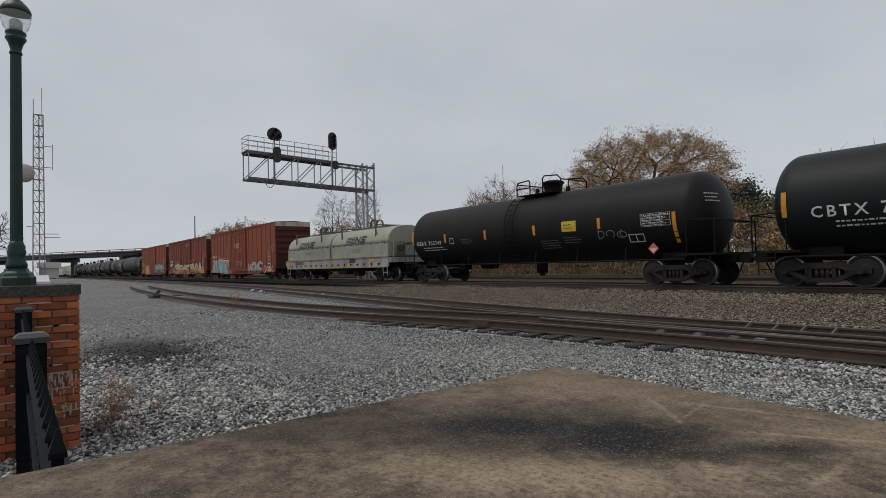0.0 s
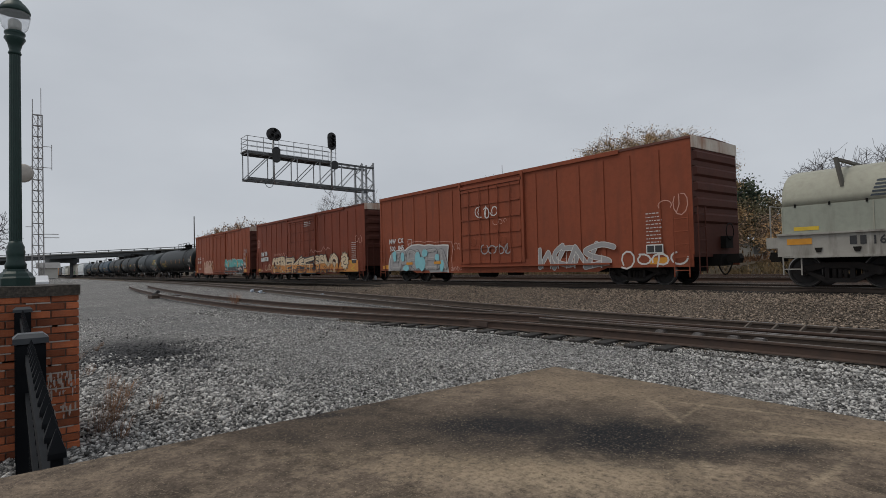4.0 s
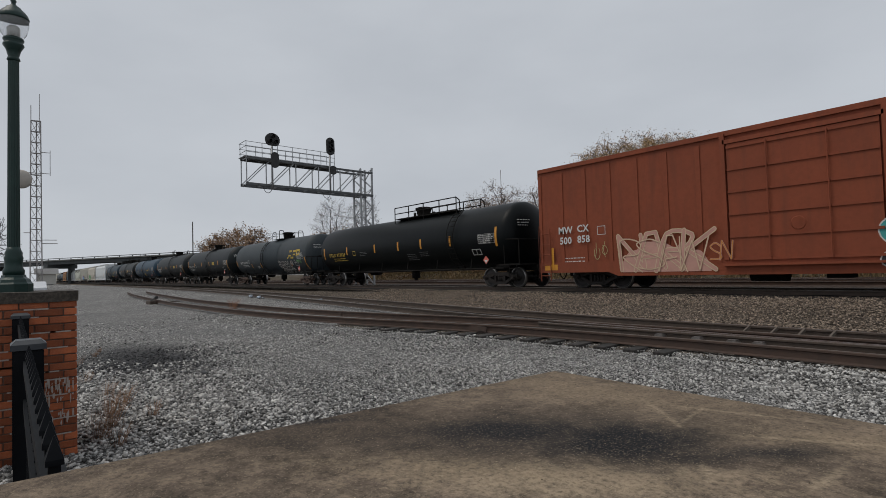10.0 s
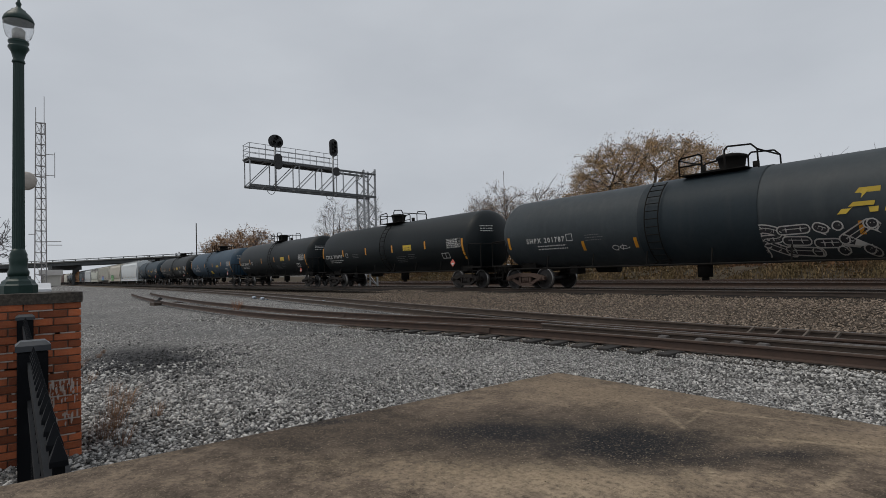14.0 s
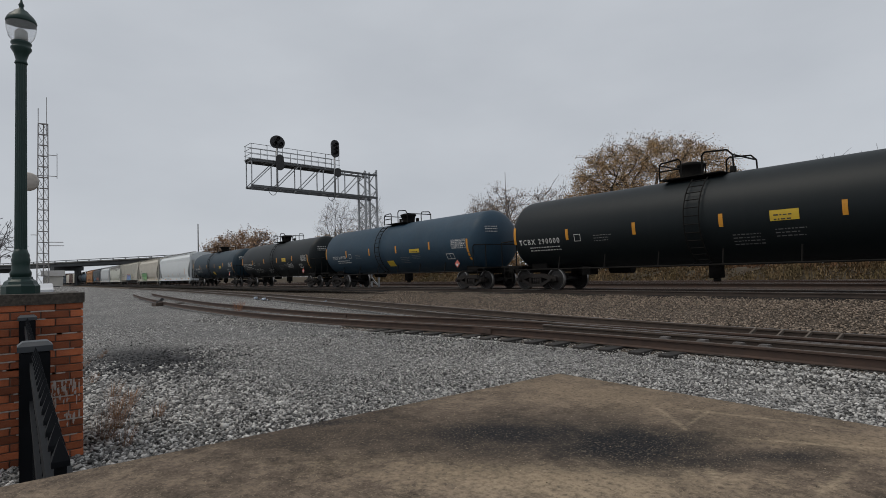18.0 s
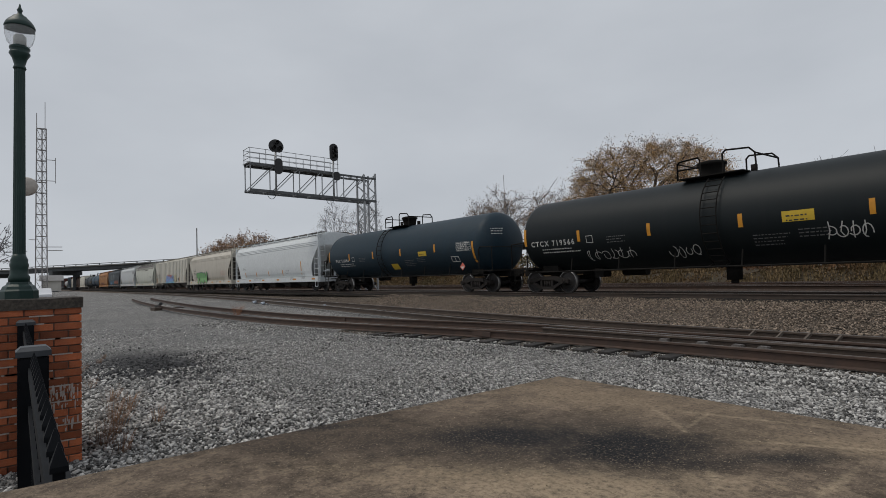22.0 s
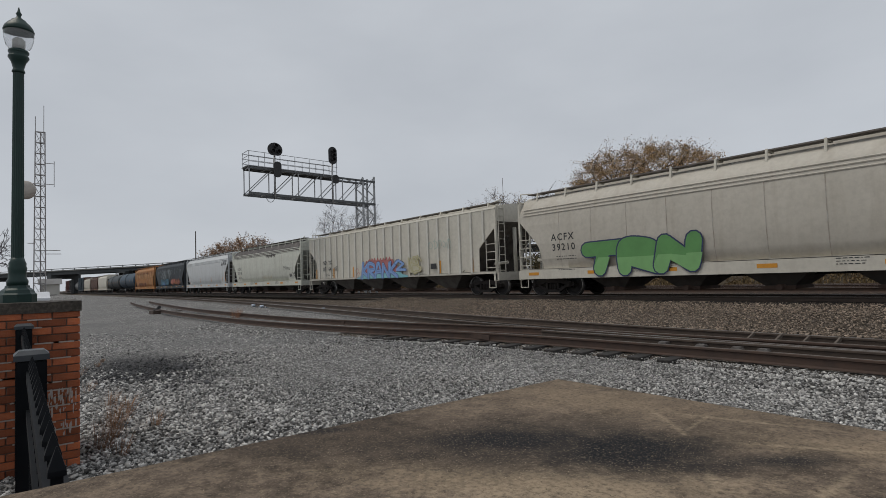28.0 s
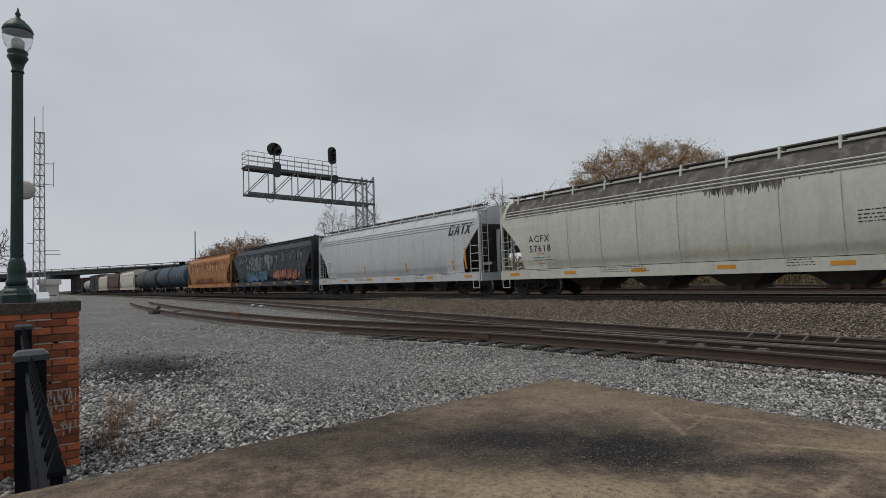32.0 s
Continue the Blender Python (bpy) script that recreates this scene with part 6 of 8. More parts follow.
# ---- coil steel car ----
def coil_car(u0, u1, label):
    root, half = car_root("coil_steel_car", u0, u1, label, "coil car")
    hw = 1.5
    for s in (-1, 1):
        bm = B()
        prism(bm, [(-half, 0.86), (half, 0.86), (half, 1.46), (-half, 1.46)], s * hw - 0.04, s * hw + 0.04)
        part("side_sill", bm, M["coil_frame"], root)
        bm = B()
        box(bm, -half, half, s * hw - 0.10, s * hw + 0.10, 1.44, 1.49)
        part("sill_flange", bm, M["coil_frame"], root)
        bm = B()
        box(bm, -half + 0.3, half - 0.3, s * hw - 0.09, s * hw + 0.09, 0.82, 0.88)
        part("lower_flange", bm, M["coil_frame"], root)
        for i in range(16):
            bm = B()
            x = -half + 1.0 + i * (2 * half - 2.0) / 15
            prism(bm, [(x - 0.09, 1.08), (x + 0.09, 1.08), (x + 0.05, 0.96), (x - 0.05, 0.96)], s * hw - 0.07, s * hw + 0.07)
            part("tie_down", bm, M["under"], root)
    bm = B()
    box(bm, -half, half, -hw + 0.05, hw - 0.05, 1.2, 1.44)
    box(bm, -half + 0.3, half - 0.3, -0.4, 0.4, 0.6, 1.2)
    box(bm, -half + 3.2, half - 3.2, -1.3, 1.3, 0.66, 0.9)
    part("floor_frame", bm, M["under"], root)
    bm = B()
    box(bm, 0.6, 1.6, -1.2, -0.6, 0.40, 0.72)
    rod(bm, (2.2, -0.8, 0.5), (3.2, -0.8, 0.5), 0.2, 12)
    part("brake_reservoir", bm, M["truck"], root)
    arc = [(-1.455, 2.24), (-1.44, 2.46), (-1.36, 2.72), (-1.20, 2.95), (-0.96, 3.12), (-0.66, 3.23), (-0.33, 3.29), (0, 3.31)]

    def hs(x, h, lift):
        return (x, float(np.interp(h, [z for _, z in arc], [y for y, _ in arc])) - lift, h + lift * 0.3)
    for a, b in ((-half + 0.10, -0.09), (0.09, half - 0.10)):
        ring = arc + [(-y, z) for y, z in arc[-2::-1]]
        bm = B()
        secs = [[(x, y * k, 2.24 + (z - 2.24) * k) for y, z in ring] for x, k in ((a, 0.965), (a + 0.03, 0.99), (a + 0.10, 1.0), (b - 0.10, 1.0), (b - 0.03, 0.99), (b, 0.965))]
        loft(bm, secs, smooth=True)
        for f in bm.faces:
            if abs(f.normal.x) > 0.6:
                f.smooth = False
        hood = part("hood", bm, M["coil_hood"], root, "pale cream-grey rounded steel hood")
        bm = B()
        box(bm, a + 0.02, b - 0.02, -1.458, 1.458, 1.48, 2.24)
        part("hood_skirt", bm, M["coil_skirt"], hood, "grey-green straight lower side of the hood")
        for i in range(9):
            x = a + 0.35 + i * (b - a - 0.7) / 8
            bm = B()
            box(bm, x - 0.02, x + 0.02, -1.485, -1.45, 2.20, 2.29)
            part("hood_clamp", bm, M["under"], hood)
        for x in (a + 2.1, b - 0.9, a + 0.02, b - 0.02):
            bm = B()
            box(bm, x - 0.012, x + 0.012, -1.472, -1.45, 1.5, 2.24)
            part("hood_seam", bm, M["coil_hood"], hood)
        for x in (a + 1.35, b - 1.55):
            for s in (-1, 1):
                bm = B()
                bar(bm, (x + 0.10, s * 1.36, 2.66), (x - 0.05, s * 1.30, 3.44), 0.10, 0.07)
                part("lifting_lug", bm, M["coil_bracket"], hood)
            bm = B()
            bar(bm, (x, -1.28, 3.38), (x, 1.28, 3.38), 0.09, 0.07)
            part("lifting_bar", bm, M["coil_bracket"], hood)
        bm = B()
        c = (a + b) / 2
        box(bm, c - 1.5, c + 1.5, -0.28, 0.28, 3.27, 3.40)
        pad = part("lifting_pad", bm, M["coil_bracket"], hood)
        for s in (-1, 1):
            bm = B()
            secs = []
            for k in range(13):
                t = math.pi * k / 12
                px, pz = c - 0.42 * math.cos(t), 3.40 + 0.50 * math.sin(t) ** 0.6
                secs.append([(px, s * 0.22 - 0.05, pz), (px, s * 0.22 + 0.05, pz), (px * 0.86 + c * 0.14, s * 0.22 + 0.05, pz * 0.98 + 0.02), (px * 0.86 + c * 0.14, s * 0.22 - 0.05, pz * 0.98 + 0.02)])
            loft(bm, secs, smooth=False)
            part("lifting_eye", bm, M["coil_bracket"], pad)
        k0 = c - 1.55
        for i in range(5):
            h = 2.33 + i * 0.092
            marks(root, "hood_stripe", [[(k0 + 0.03 * i, h), (k0 + 1.18 + 0.03 * i, h), (k0 + 1.195 + 0.03 * i, h + 0.05), (k0 + 0.015 + 0.03 * i, h + 0.05)]], M["navy_ink"], hs, 0.012)
        lean = 0.36

        def slant(pts):
            out = []
            for (xa, ha), (xb, hb) in zip(pts, pts[1:]):
                out += stroke([(xa + (ha - 2.3) * lean, ha), ((xa + xb) / 2 + ((ha + hb) / 2 - 2.3) * lean, (ha + hb) / 2), (xb + (hb - 2.3) * lean, hb)], 0.13)
            return out
        marks(root, "hood_emblem", slant([(k0 + 1.28, 2.37), (k0 + 1.28, 2.72), (k0 + 1.72, 2.37), (k0 + 1.72, 2.72)]) + slant([(k0 + 2.48, 2.70), (k0 + 2.0, 2.70), (k0 + 1.98, 2.55), (k0 + 2.42, 2.52), (k0 + 2.40, 2.38), (k0 + 1.92, 2.38)]), M["navy_ink"], hs, 0.015, "dark navy slanted painted emblem", step=0.00002)
        scrawl(root, c - 0.7, c + 0.5, 1.75, 2.05, M["red_ink"], flat_side(-1.47), int(a * 10) + 77, 0.02, 12)
        marks(root, "reflector_tape", [rect(a + 0.3, a + 0.9, 1.56, 1.66)], M["yellow_sign"], flat_side(-1.46), 0.006)
    ss = flat_side(-hw - 0.045)
    lettering(root, "168433", 0.30, -half + 2.15, 1.14, M["black_ink"], ss, 1.1, 0.006, bold=0.006)
    marks(root, "owner_mark", [rect(-half + 1.70, -half + 1.85, 1.14, 1.36), rect(-half + 1.92, -half + 2.05, 1.14, 1.36)], M["black_ink"], ss, 0.006)
    small_print(root, -half + 4.2, 1.34, 2.4, 1, M["black_ink"], ss, 5)
    marks(root, "stencil_panel", [rect(half - 4.6, half - 3.8, 1.14, 1.40)], M["black_ink"], ss, 0.005)
    for x, h in ((-half + 0.25, 1.18), (-half + 3.2, 0.90), (-half + 7, 0.90), (half - 4.9, 0.90), (half - 2.0, 1.18)):
        marks(root, "reflector_tape", [rect(x, x + 0.6, h, h + 0.16)], M["yellow"], ss, 0.005)
    for s in (-1, 1):
        ladder("sill_step", root, s * (half - 0.35), -hw - 0.02, 0.35, 1.0, 0.45, "x", M["coil_frame"], 2)
        bm = B()
        box(bm, min(s * half, s * (half + 0.3)), max(s * half, s * (half + 0.3)), -1.5, 1.5, 1.1, 1.4)
        rod(bm, (s * (half + 0.25), -1.3, 1.4), (s * (half + 0.25), -1.3, 2.3), 0.02, 6)
        rod(bm, (s * (half + 0.25), 1.3, 1.4), (s * (half + 0.25), 1.3, 2.3), 0.02, 6)
        rod(bm, (s * (half + 0.25), -1.3, 2.3), (s * (half + 0.25), 1.3, 2.3), 0.02, 6)
        part("end_railing", bm, M["coil_frame"], root)
    bm = B()
    lathe(bm, [(0.27, -0.02), (0.30, 0.0), (0.27, 0.02)], 18, (half + 0.16, -0.75, 2.05), "x", caps=False)
    for k in range(4):
        a = math.pi * k / 4
        rod(bm, (half + 0.16, -0.75 - 0.28 * math.cos(a), 2.05 - 0.28 * math.sin(a)), (half + 0.16, -0.75 + 0.28 * math.cos(a), 2.05 + 0.28 * math.sin(a)), 0.012, 6)
    box(bm, half + 0.02, half + 0.14, -1.0, -0.5, 1.45, 2.1)
    part("brake_wheel", bm, M["coil_bracket"], root)
    add_trucks(root, half, 1.3)
    add_couplers(root, half)
    return root
# ---- the train, first car to last ----
tank_car(-6.9, 10.2, "tank_black", "black tank car with white lettering and amber tapes", name_text="CBTX", num_text="737", name_at=-7.3, name_size=0.44, seed=11)
tg = tank_car(-25.0, -8.55, "tank_brown", "brown-dusted black tank car with a yellow warning panel", name_text="GBRX", num_text="703749", name_at=-7.3, name_size=0.30, seed=12, yellow_panel=(2.58, 3.28, 2.04, 2.44))
coil_car(-41.62, -26.85, "coil steel car with two pale green-grey hoods and a grimy frame")
ba = box_car(-62.72, -44.03, "box_red2", "oxide red box car with grey and sky-blue graffiti", "500845", 21, doors=((-1.9, 0.0), (0.06, 1.95)))
bb = box_car(-83.37, -64.55, "box_red", "dark red box car with cream graffiti along the sill", "1", 22, doors=((-2.4, -0.02), (0.04, 2.35)), patch=True)
bc = box_car(-103.85, -85.22, "box_red2", "oxide red box car with teal and black graffiti letters", "500858", 23)
tank_car(-124.5, -105.44, "tank_jet", "long black tank car with yellow lettering", ink="yellow_ink", name_text="UTLX", num_text="957039", name_at=-7.7, name_size=0.31, seed=13, r=1.54, dome=0.9, ladder_at=5.4, long_rail=(-0.6, 5.0), tapes=[(-8.5, 1.76, 2.5), (-5.3, 1.98, 2.46), (-1.9, 1.98, 2.46), (0.6, 1.98, 2.46), (2.75, 2.0, 2.48), (5.2, 2.0, 2.48), (8.45, 1.84, 2.7)])
ts = tank_car(-143.0, -126.05, "tank_grey", "faded grey tank car with a yellow painted emblem and white graffiti", name_text="SHPX", num_text="201787", name_at=-6.6, name_size=0.29, seed=14, dome=1.05, ladder_at=-0.75, truck="truck_rust", band=(-1.35, 2.55, "tank_slate"), tapes=[(-7.7, 1.7, 2.2), (-3.82, 1.5, 1.85), (-1.58, 1.5, 1.85), (1.25, 1.5, 1.85), (4.92, 1.5, 1.85), (7.6, 1.22, 2.1)])
tank_car(-161.05, -144.35, "tank_black", "black tank car with white lettering and a yellow panel", name_text="CTCX", num_text="719697", name_at=-7.4, name_size=0.33, seed=15, yellow_panel=(2.24, 3.04, 2.04, 2.34), dome=0.05, manway=-0.4, ladder_at=0.22)
tank_car(-179.15, -162.6, "tank_black", "black tank car with bold white lettering", name_text="TCBX", num_text="290000", name_at=-7.43, name_size=0.31, seed=16, yellow_panel=(2.5, 3.25, 2.05, 2.35), dome=-0.05, manway=-0.45, ladder_at=0.25)
tb = tank_car(-197.5, -180.78, "tank_blue", "faded blue tank car with amber tapes", name_text="TILX", num_text="319138", name_at=-6.75, name_size=0.27, seed=17, yellow_panel=(2.45, 3.4, 1.95, 2.15), dome=0.1, ladder_at=-0.75)
t6 = tank_car(-215.55, -199.12, "tank_black", "black tank car with white lettering and graffiti scrawls", name_text="CTCX", num_text="719566", name_at=-7.3, name_size=0.31, seed=18, yellow_panel=(2.24, 3.04, 2.04, 2.34), dome=0.05, manway=-0.4, ladder_at=0.22)
tn = tank_car(-233.94, -217.38, "tank_navy", "dark blue tank car with amber tapes", name_text="TILX", num_text="315684", name_at=-6.75, name_size=0.27, seed=19, dome=-0.2, ladder_at=-0.95, yellow_panel=(2.84, 3.56, 1.9, 2.15))
h1 = hopper_car(-253.7, -234.95, "hop_white", "clean white covered hopper car with amber tapes", outlets=4, seed=31, slope_key="slope_pale", seams=0)
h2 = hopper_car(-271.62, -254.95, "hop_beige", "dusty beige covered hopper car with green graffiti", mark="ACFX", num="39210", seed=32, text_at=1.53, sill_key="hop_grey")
h3 = hopper_car(-292.7, -272.88, "hop_grey", "ribbed grey-white covered hopper car with blue and pink graffiti", round_top=False, ribs=22, outlets=4, top=4.2, seed=33, slope_key="bay")
h4 = hopper_car(-310.68, -294.1, "hop_mint", "pale grey-green covered hopper car with soot stains", mark="ACFX", num="57618", seed=34, text_at=1.4, soot=True, slope_key="slope_mint")
h5 = hopper_car(-329.05, -311.95, "hop_soiled", "soiled white covered hopper car with a black slanted emblem", seed=35, seams=0)
h6 = hopper_car(-347.98, -330.1, "hop_dark", "sooty dark covered hopper car with blue and orange graffiti", seed=36, ink="white_ink")
h7 = hopper_car(-366.1, -349.1, "hop_orange", "rust-streaked orange covered hopper car", seed=37)
tank_car(-385.3, -367.9, "tank_blue", "faded blue tank car", seed=41, detail=False)
tank_car(-403.8, -386.7, "tank_grey", "grimy grey tank car", seed=42, detail=False)
hopper_car(-421.5, -404.7, "hop_grey", "grimy grey covered hopper car", seed=43)
hopper_car(-439.5, -422.7, "hop_brown", "brown covered hopper car", seed=44)
hopper_car(-457.5, -440.7, "hop_beige", "beige covered hopper car", seed=45)
box_car(-477.5, -458.9, "tank_navy", "dark blue box car", "", 46, plate=False)
tank_car(-496.0, -478.8, "tank_white", "dusty white tank car", seed=47, detail=False)
box_car(-516.0, -497.3, "tank_brown", "dark brown box car", "", 48, plate=False)
box_car(-535.9, -517.2, "box_end", "dark red box car at the far end of the train", "", 49, plate=False)

# ---- graffiti and painted emblems on the cars ----
root, half, side, flat = ba
WALL = [(-8.45, 0.62), (-8.42, 1.05), (-8.25, 1.45), (-8.05, 1.62), (-7.6, 1.72), (-6.75, 1.72), (-6.5, 1.85), (-6.1, 1.96), (-5.5, 1.98), (-5.0, 1.90), (-4.6, 1.93), (-4.1, 1.86), (-3.4, 1.86), (-2.98, 1.83), (-3.08, 1.2), (-3.04, 0.52), (-4.55, 0.50), (-4.6, 0.62)]
marks(root, "graffiti", [WALL], M["spray_grey"], side, 0.004, "grey sprayed graffiti background")
marks(root, "graffiti", stroke(WALL[:15] + [WALL[15]], 0.07), M["spray_white"], side, 0.006, "white sprayed outline", step=0.00001)
marks(root, "graffiti", stroke([(x + 0.02, h + 0.17) for x, h in WALL[6:13]] + [(-2.72, 1.98), (-2.62, 1.7), (-2.75, 1.2), (-2.7, 0.6)], 0.03), M["spray_pink"], side, 0.006, step=0.00001)
painted_letters(root, "EARVEA", -8.2, -3.15, 0.66, 1.76, "grey", "black", side, 0.36, 0.035, seed=101, lift=0.008, wild=0.05)
painted_letters(root, "EARVEA", -8.13, -3.22, 0.66, 1.72, "grey", "white", side, 0.10, 0.02, seed=101, lift=0.034, wild=0.05)
rngs = random.Random(102)
for k, (x, h, w, g) in enumerate(((-7.75, 1.42, 0.22, 0.30), (-6.95, 1.36, 0.20, 0.24), (-6.6, 0.75, 0.30, 0.16), (-5.55, 1.15, 0.26, 0.42), (-5.15, 0.98, 0.30, 0.36), (-4.9, 1.48, 0.30, 0.22), (-3.85, 1.28, 0.22, 0.18), (-3.45, 0.85, 0.16, 0.34))):
    blot = curl([(x + w * math.cos(a) * rngs.uniform(0.7, 1.25), h + g * math.sin(a) * rngs.uniform(0.7, 1.25)) for a in [2 * math.pi * q / 7 for q in range(7)]], 3)
    marks(root, "graffiti", [blot], M["spray_sky"], side, 0.058 + 0.0003 * k, "sky-blue sprayed patch")
for x in (-6.58, -4.12):
    marks(root, "reflector_tape", [rect(x, x + 0.58, 0.93, 1.06)], M["yellow"], side, 0.064)
scrawl(root, -2.6, -2.0, 1.55, 1.95, M["spray_pink"], side, 103, 0.025, 4)
scrawl(root, -2.85, -2.0, 0.56, 0.80, M["spray_pink"], side, 109, 0.022, 12)
scrawl(root, -0.9, 0.6, 2.95, 3.5, M["spray_white"], flat_side(-1.64), 104, 0.05, 9)
scrawl(root, 0.3, 1.2, 2.6, 2.85, M["spray_pink"], flat_side(-1.64), 108, 0.025, 9)
scrawl(root, -0.6, 1.4, 1.3, 1.75, M["spray_grey"], flat_side(-1.64), 110, 0.05, 12)
painted_letters(root, "WONS", 3.0, 6.2, 0.64, 1.55, "grey", "white", side, 0.16, 0.05, seed=105, wild=0.35)
for k in range(8):
    x = 3.1 + k * 0.4
    marks(root, "graffiti", [[(x, 0.62), (x + 0.05, 0.62), (x + 0.04, 1.0 + 0.3 * rngs.random()), (x + 0.01, 1.0)]], M["spray_white"], side, 0.03)
scrawl(root, 8.1, 9.2, 2.3, 3.0, M["spray_pink"], side, 106, 0.03, 8)
scrawl(root, 6.6, 9.1, 0.64, 1.25, M["spray_white"], side, 107, 0.06, 14)
root, half, side, flat = bb
painted_band(root, -5.7, 6.3, 0.6, 1.45, "cream", "black", side, 110, 0.14, edge_w=0.05)
painted_letters(root, "CSERV", -5.6, -2.6, 0.58, 1.85, "cream", "black", side, 0.30, 0.10, low="orange", inner="black", seed=111, wild=0.12)
painted_letters(root, "EKSE", -2.5, 2.35, 0.58, 1.75, "cream", "black", flat_side(-1.66), 0.26, 0.16, low="orange", inner="black", seed=114, wild=0.3)
painted_letters(root, "SRVO", 2.3, 5.9, 0.56, 1.80, "cream", "black", side, 0.32, 0.11, low="orange", inner="black", seed=112, wild=0.1, lift=0.02)
rngs = random.Random(131)
for k in range(46):
    x = -5.5 + 11.2 * k / 45 + rngs.uniform(-0.1, 0.1)
    h = rngs.uniform(0.75, 1.3)
    marks(root, "graffiti", [[(x, 0.58), (x + 0.05, 0.57), (x + rngs.uniform(0.02, 0.12), h), (x - 0.02, h - 0.1)]], M["spray_" + rngs.choice(("black", "black", "orange", "cream"))], flat_side(-1.668), 0.04 + 0.0002 * k)
marks(root, "graffiti", stroke([(1.6 + 0.33 * k, 1.92 + (0.30 if k % 2 else 0.0) * (0.5 + 0.5 * math.sin(k * 2.1)) + 0.02 * k) for k in range(11)], 0.035) + stroke([(-5.2 + 0.22 * k, 1.92 + (0.22 if k % 2 else 0.0)) for k in range(12)], 0.03), M["spray_pink"], side, 0.05, "thin pink crown of spikes over the letters", step=0.00001)
# a shaggy burst of spray paint at the end of the piece
shag = [(6.9 + (0.62 if k % 2 else 0.46) * math.cos(math.pi * k / 11), 1.30 + (0.68 if k % 2 else 0.5) * math.sin(math.pi * k / 11)) for k in range(22)]
marks(root, "graffiti", [[(5.8, 0.6), (8.6, 0.6), (8.6, 1.3), (7.6, 1.35), (6.2, 1.2)]], M["spray_orange"], side, 0.008, "orange sprayed ground")
marks(root, "graffiti", [shag], M["spray_black"], side, 0.03, "shaggy sprayed burst")
marks(root, "graffiti", [[(6.9 + (x - 6.9) * 0.9, 1.3 + (h - 1.3) * 0.9) for x, h in shag]], M["spray_cream"], side, 0.033)
marks(root, "graffiti", stroke(curl([(6.65, 1.5), (6.9, 1.58), (7.1, 1.45), (6.95, 1.3), (6.7, 1.2), (6.9, 1.05), (7.15, 1.1)]), 0.05), M["spray_black"], side, 0.037, step=0.00001)
marks(root, "graffiti", stroke([(7.6, 1.3), (8.2, 0.95), (7.7, 0.8), (8.4, 0.65)], 0.05), M["spray_yellow"], side, 0.03, step=0.00001)
small_print(root, 0.7, 4.18, 1.3, 3, M["white_ink"], flat_side(-1.62), 132, 0.08, 0.05)
scrawl(root, -7.6, -6.0, 0.75, 1.35, M["spray_cream"], side, 117, 0.035, 8)
scrawl(root, -8.9, -7.9, 0.62, 0.9, M["spray_cream"], side, 119, 0.03, 8)
scrawl(root, 8.2, 9.1, 2.3, 3.0, M["spray_pink"], side, 115, 0.03, 8)
scrawl(root, -9.1, -8.5, 2.7, 3.5, M["spray_pink"], side, 116, 0.03, 8)
root, half, side, flat = bc
painted_band(root, 1.75, 7.8, 0.9, 1.80, "pink", None, side, 120, 0.16)
painted_letters(root, "SANRES", 1.85, 7.6, 0.52, 1.98, "teal", "white", side, 0.36, 0.07, low="black", inner="black", seed=121, wild=0.05)
for x in (3.25, 6.0):
    marks(root, "reflector_tape", [rect(x, x + 0.13, 1.2, 1.72)], M["yellow"], flat_side(-1.62), 0.004)
painted_band(root, -5.5, -2.4, 0.6, 1.45, "pink", None, side, 129, 0.2)
painted_letters(root, "NARK", -5.6, -2.4, 0.60, 2.0, "pink", "cream", side, 0.10, 0.05, seed=122, wild=0.3)
painted_letters(root, "RSAW", -5.5, -2.6, 0.60, 1.80, "cream", "pink", side, 0.03, 0.02, seed=123, lift=0.02)
scrawl(root, 7.75, 8.6, 2.45, 2.85, M["spray_grey"], side, 124, 0.025, 12)
scrawl(root, 7.7, 8.3, 1.40, 1.55, M["spray_white"], side, 126, 0.025, 10)
painted_letters(root, "SN", -2.35, -1.75, 0.95, 1.5, "orange", "pink", flat_side(-1.64), 0.03, 0.02, seed=128)
marks(root, "reflector_tape", [rect(8.46, 8.62, 1.14, 2.17)], M["yellow"], side, 0.012)
marks(root, "reflector_tape", [rect(-half + 0.62, -half + 0.74, 0.75, 1.6)], M["yellow"], side, 0.012)
scrawl(root, -6.75, -6.1, 1.1, 1.75, M["spray_ochre"], side, 127, 0.02, 5)
root, half, side = ts
yl = [[(4.25, 2.05), (4.45, 2.05), (4.95, 2.6), (4.85, 2.68), (4.75, 2.68)], [(4.95, 2.05), (5.12, 2.05), (5.2, 2.68), (4.85, 2.68)], [(4.5, 2.22), (5.05, 2.22), (5.08, 2.33), (4.62, 2.33)],
      [(5.25, 2.05), (5.42, 2.05), (5.6, 2.66), (5.42, 2.66)], [(5.5, 2.52), (6.0, 2.54), (6.02, 2.68), (5.52, 2.66)], [(5.45, 2.28), (5.85, 2.3), (5.88, 2.4), (5.48, 2.38)],
      [(5.95, 2.2), (6.1, 2.2), (6.22, 2.7), (6.05, 2.7)], [(6.1, 2.56), (6.6, 2.58), (6.62, 2.70), (6.14, 2.70)], [(6.5, 2.3), (6.62, 2.3), (6.66, 2.66), (6.54, 2.66)], [(6.08, 2.24), (6.58, 2.26), (6.6, 2.38), (6.1, 2.36)]]
yl = [[(x + 0.25, h) for x, h in q] for q in yl]
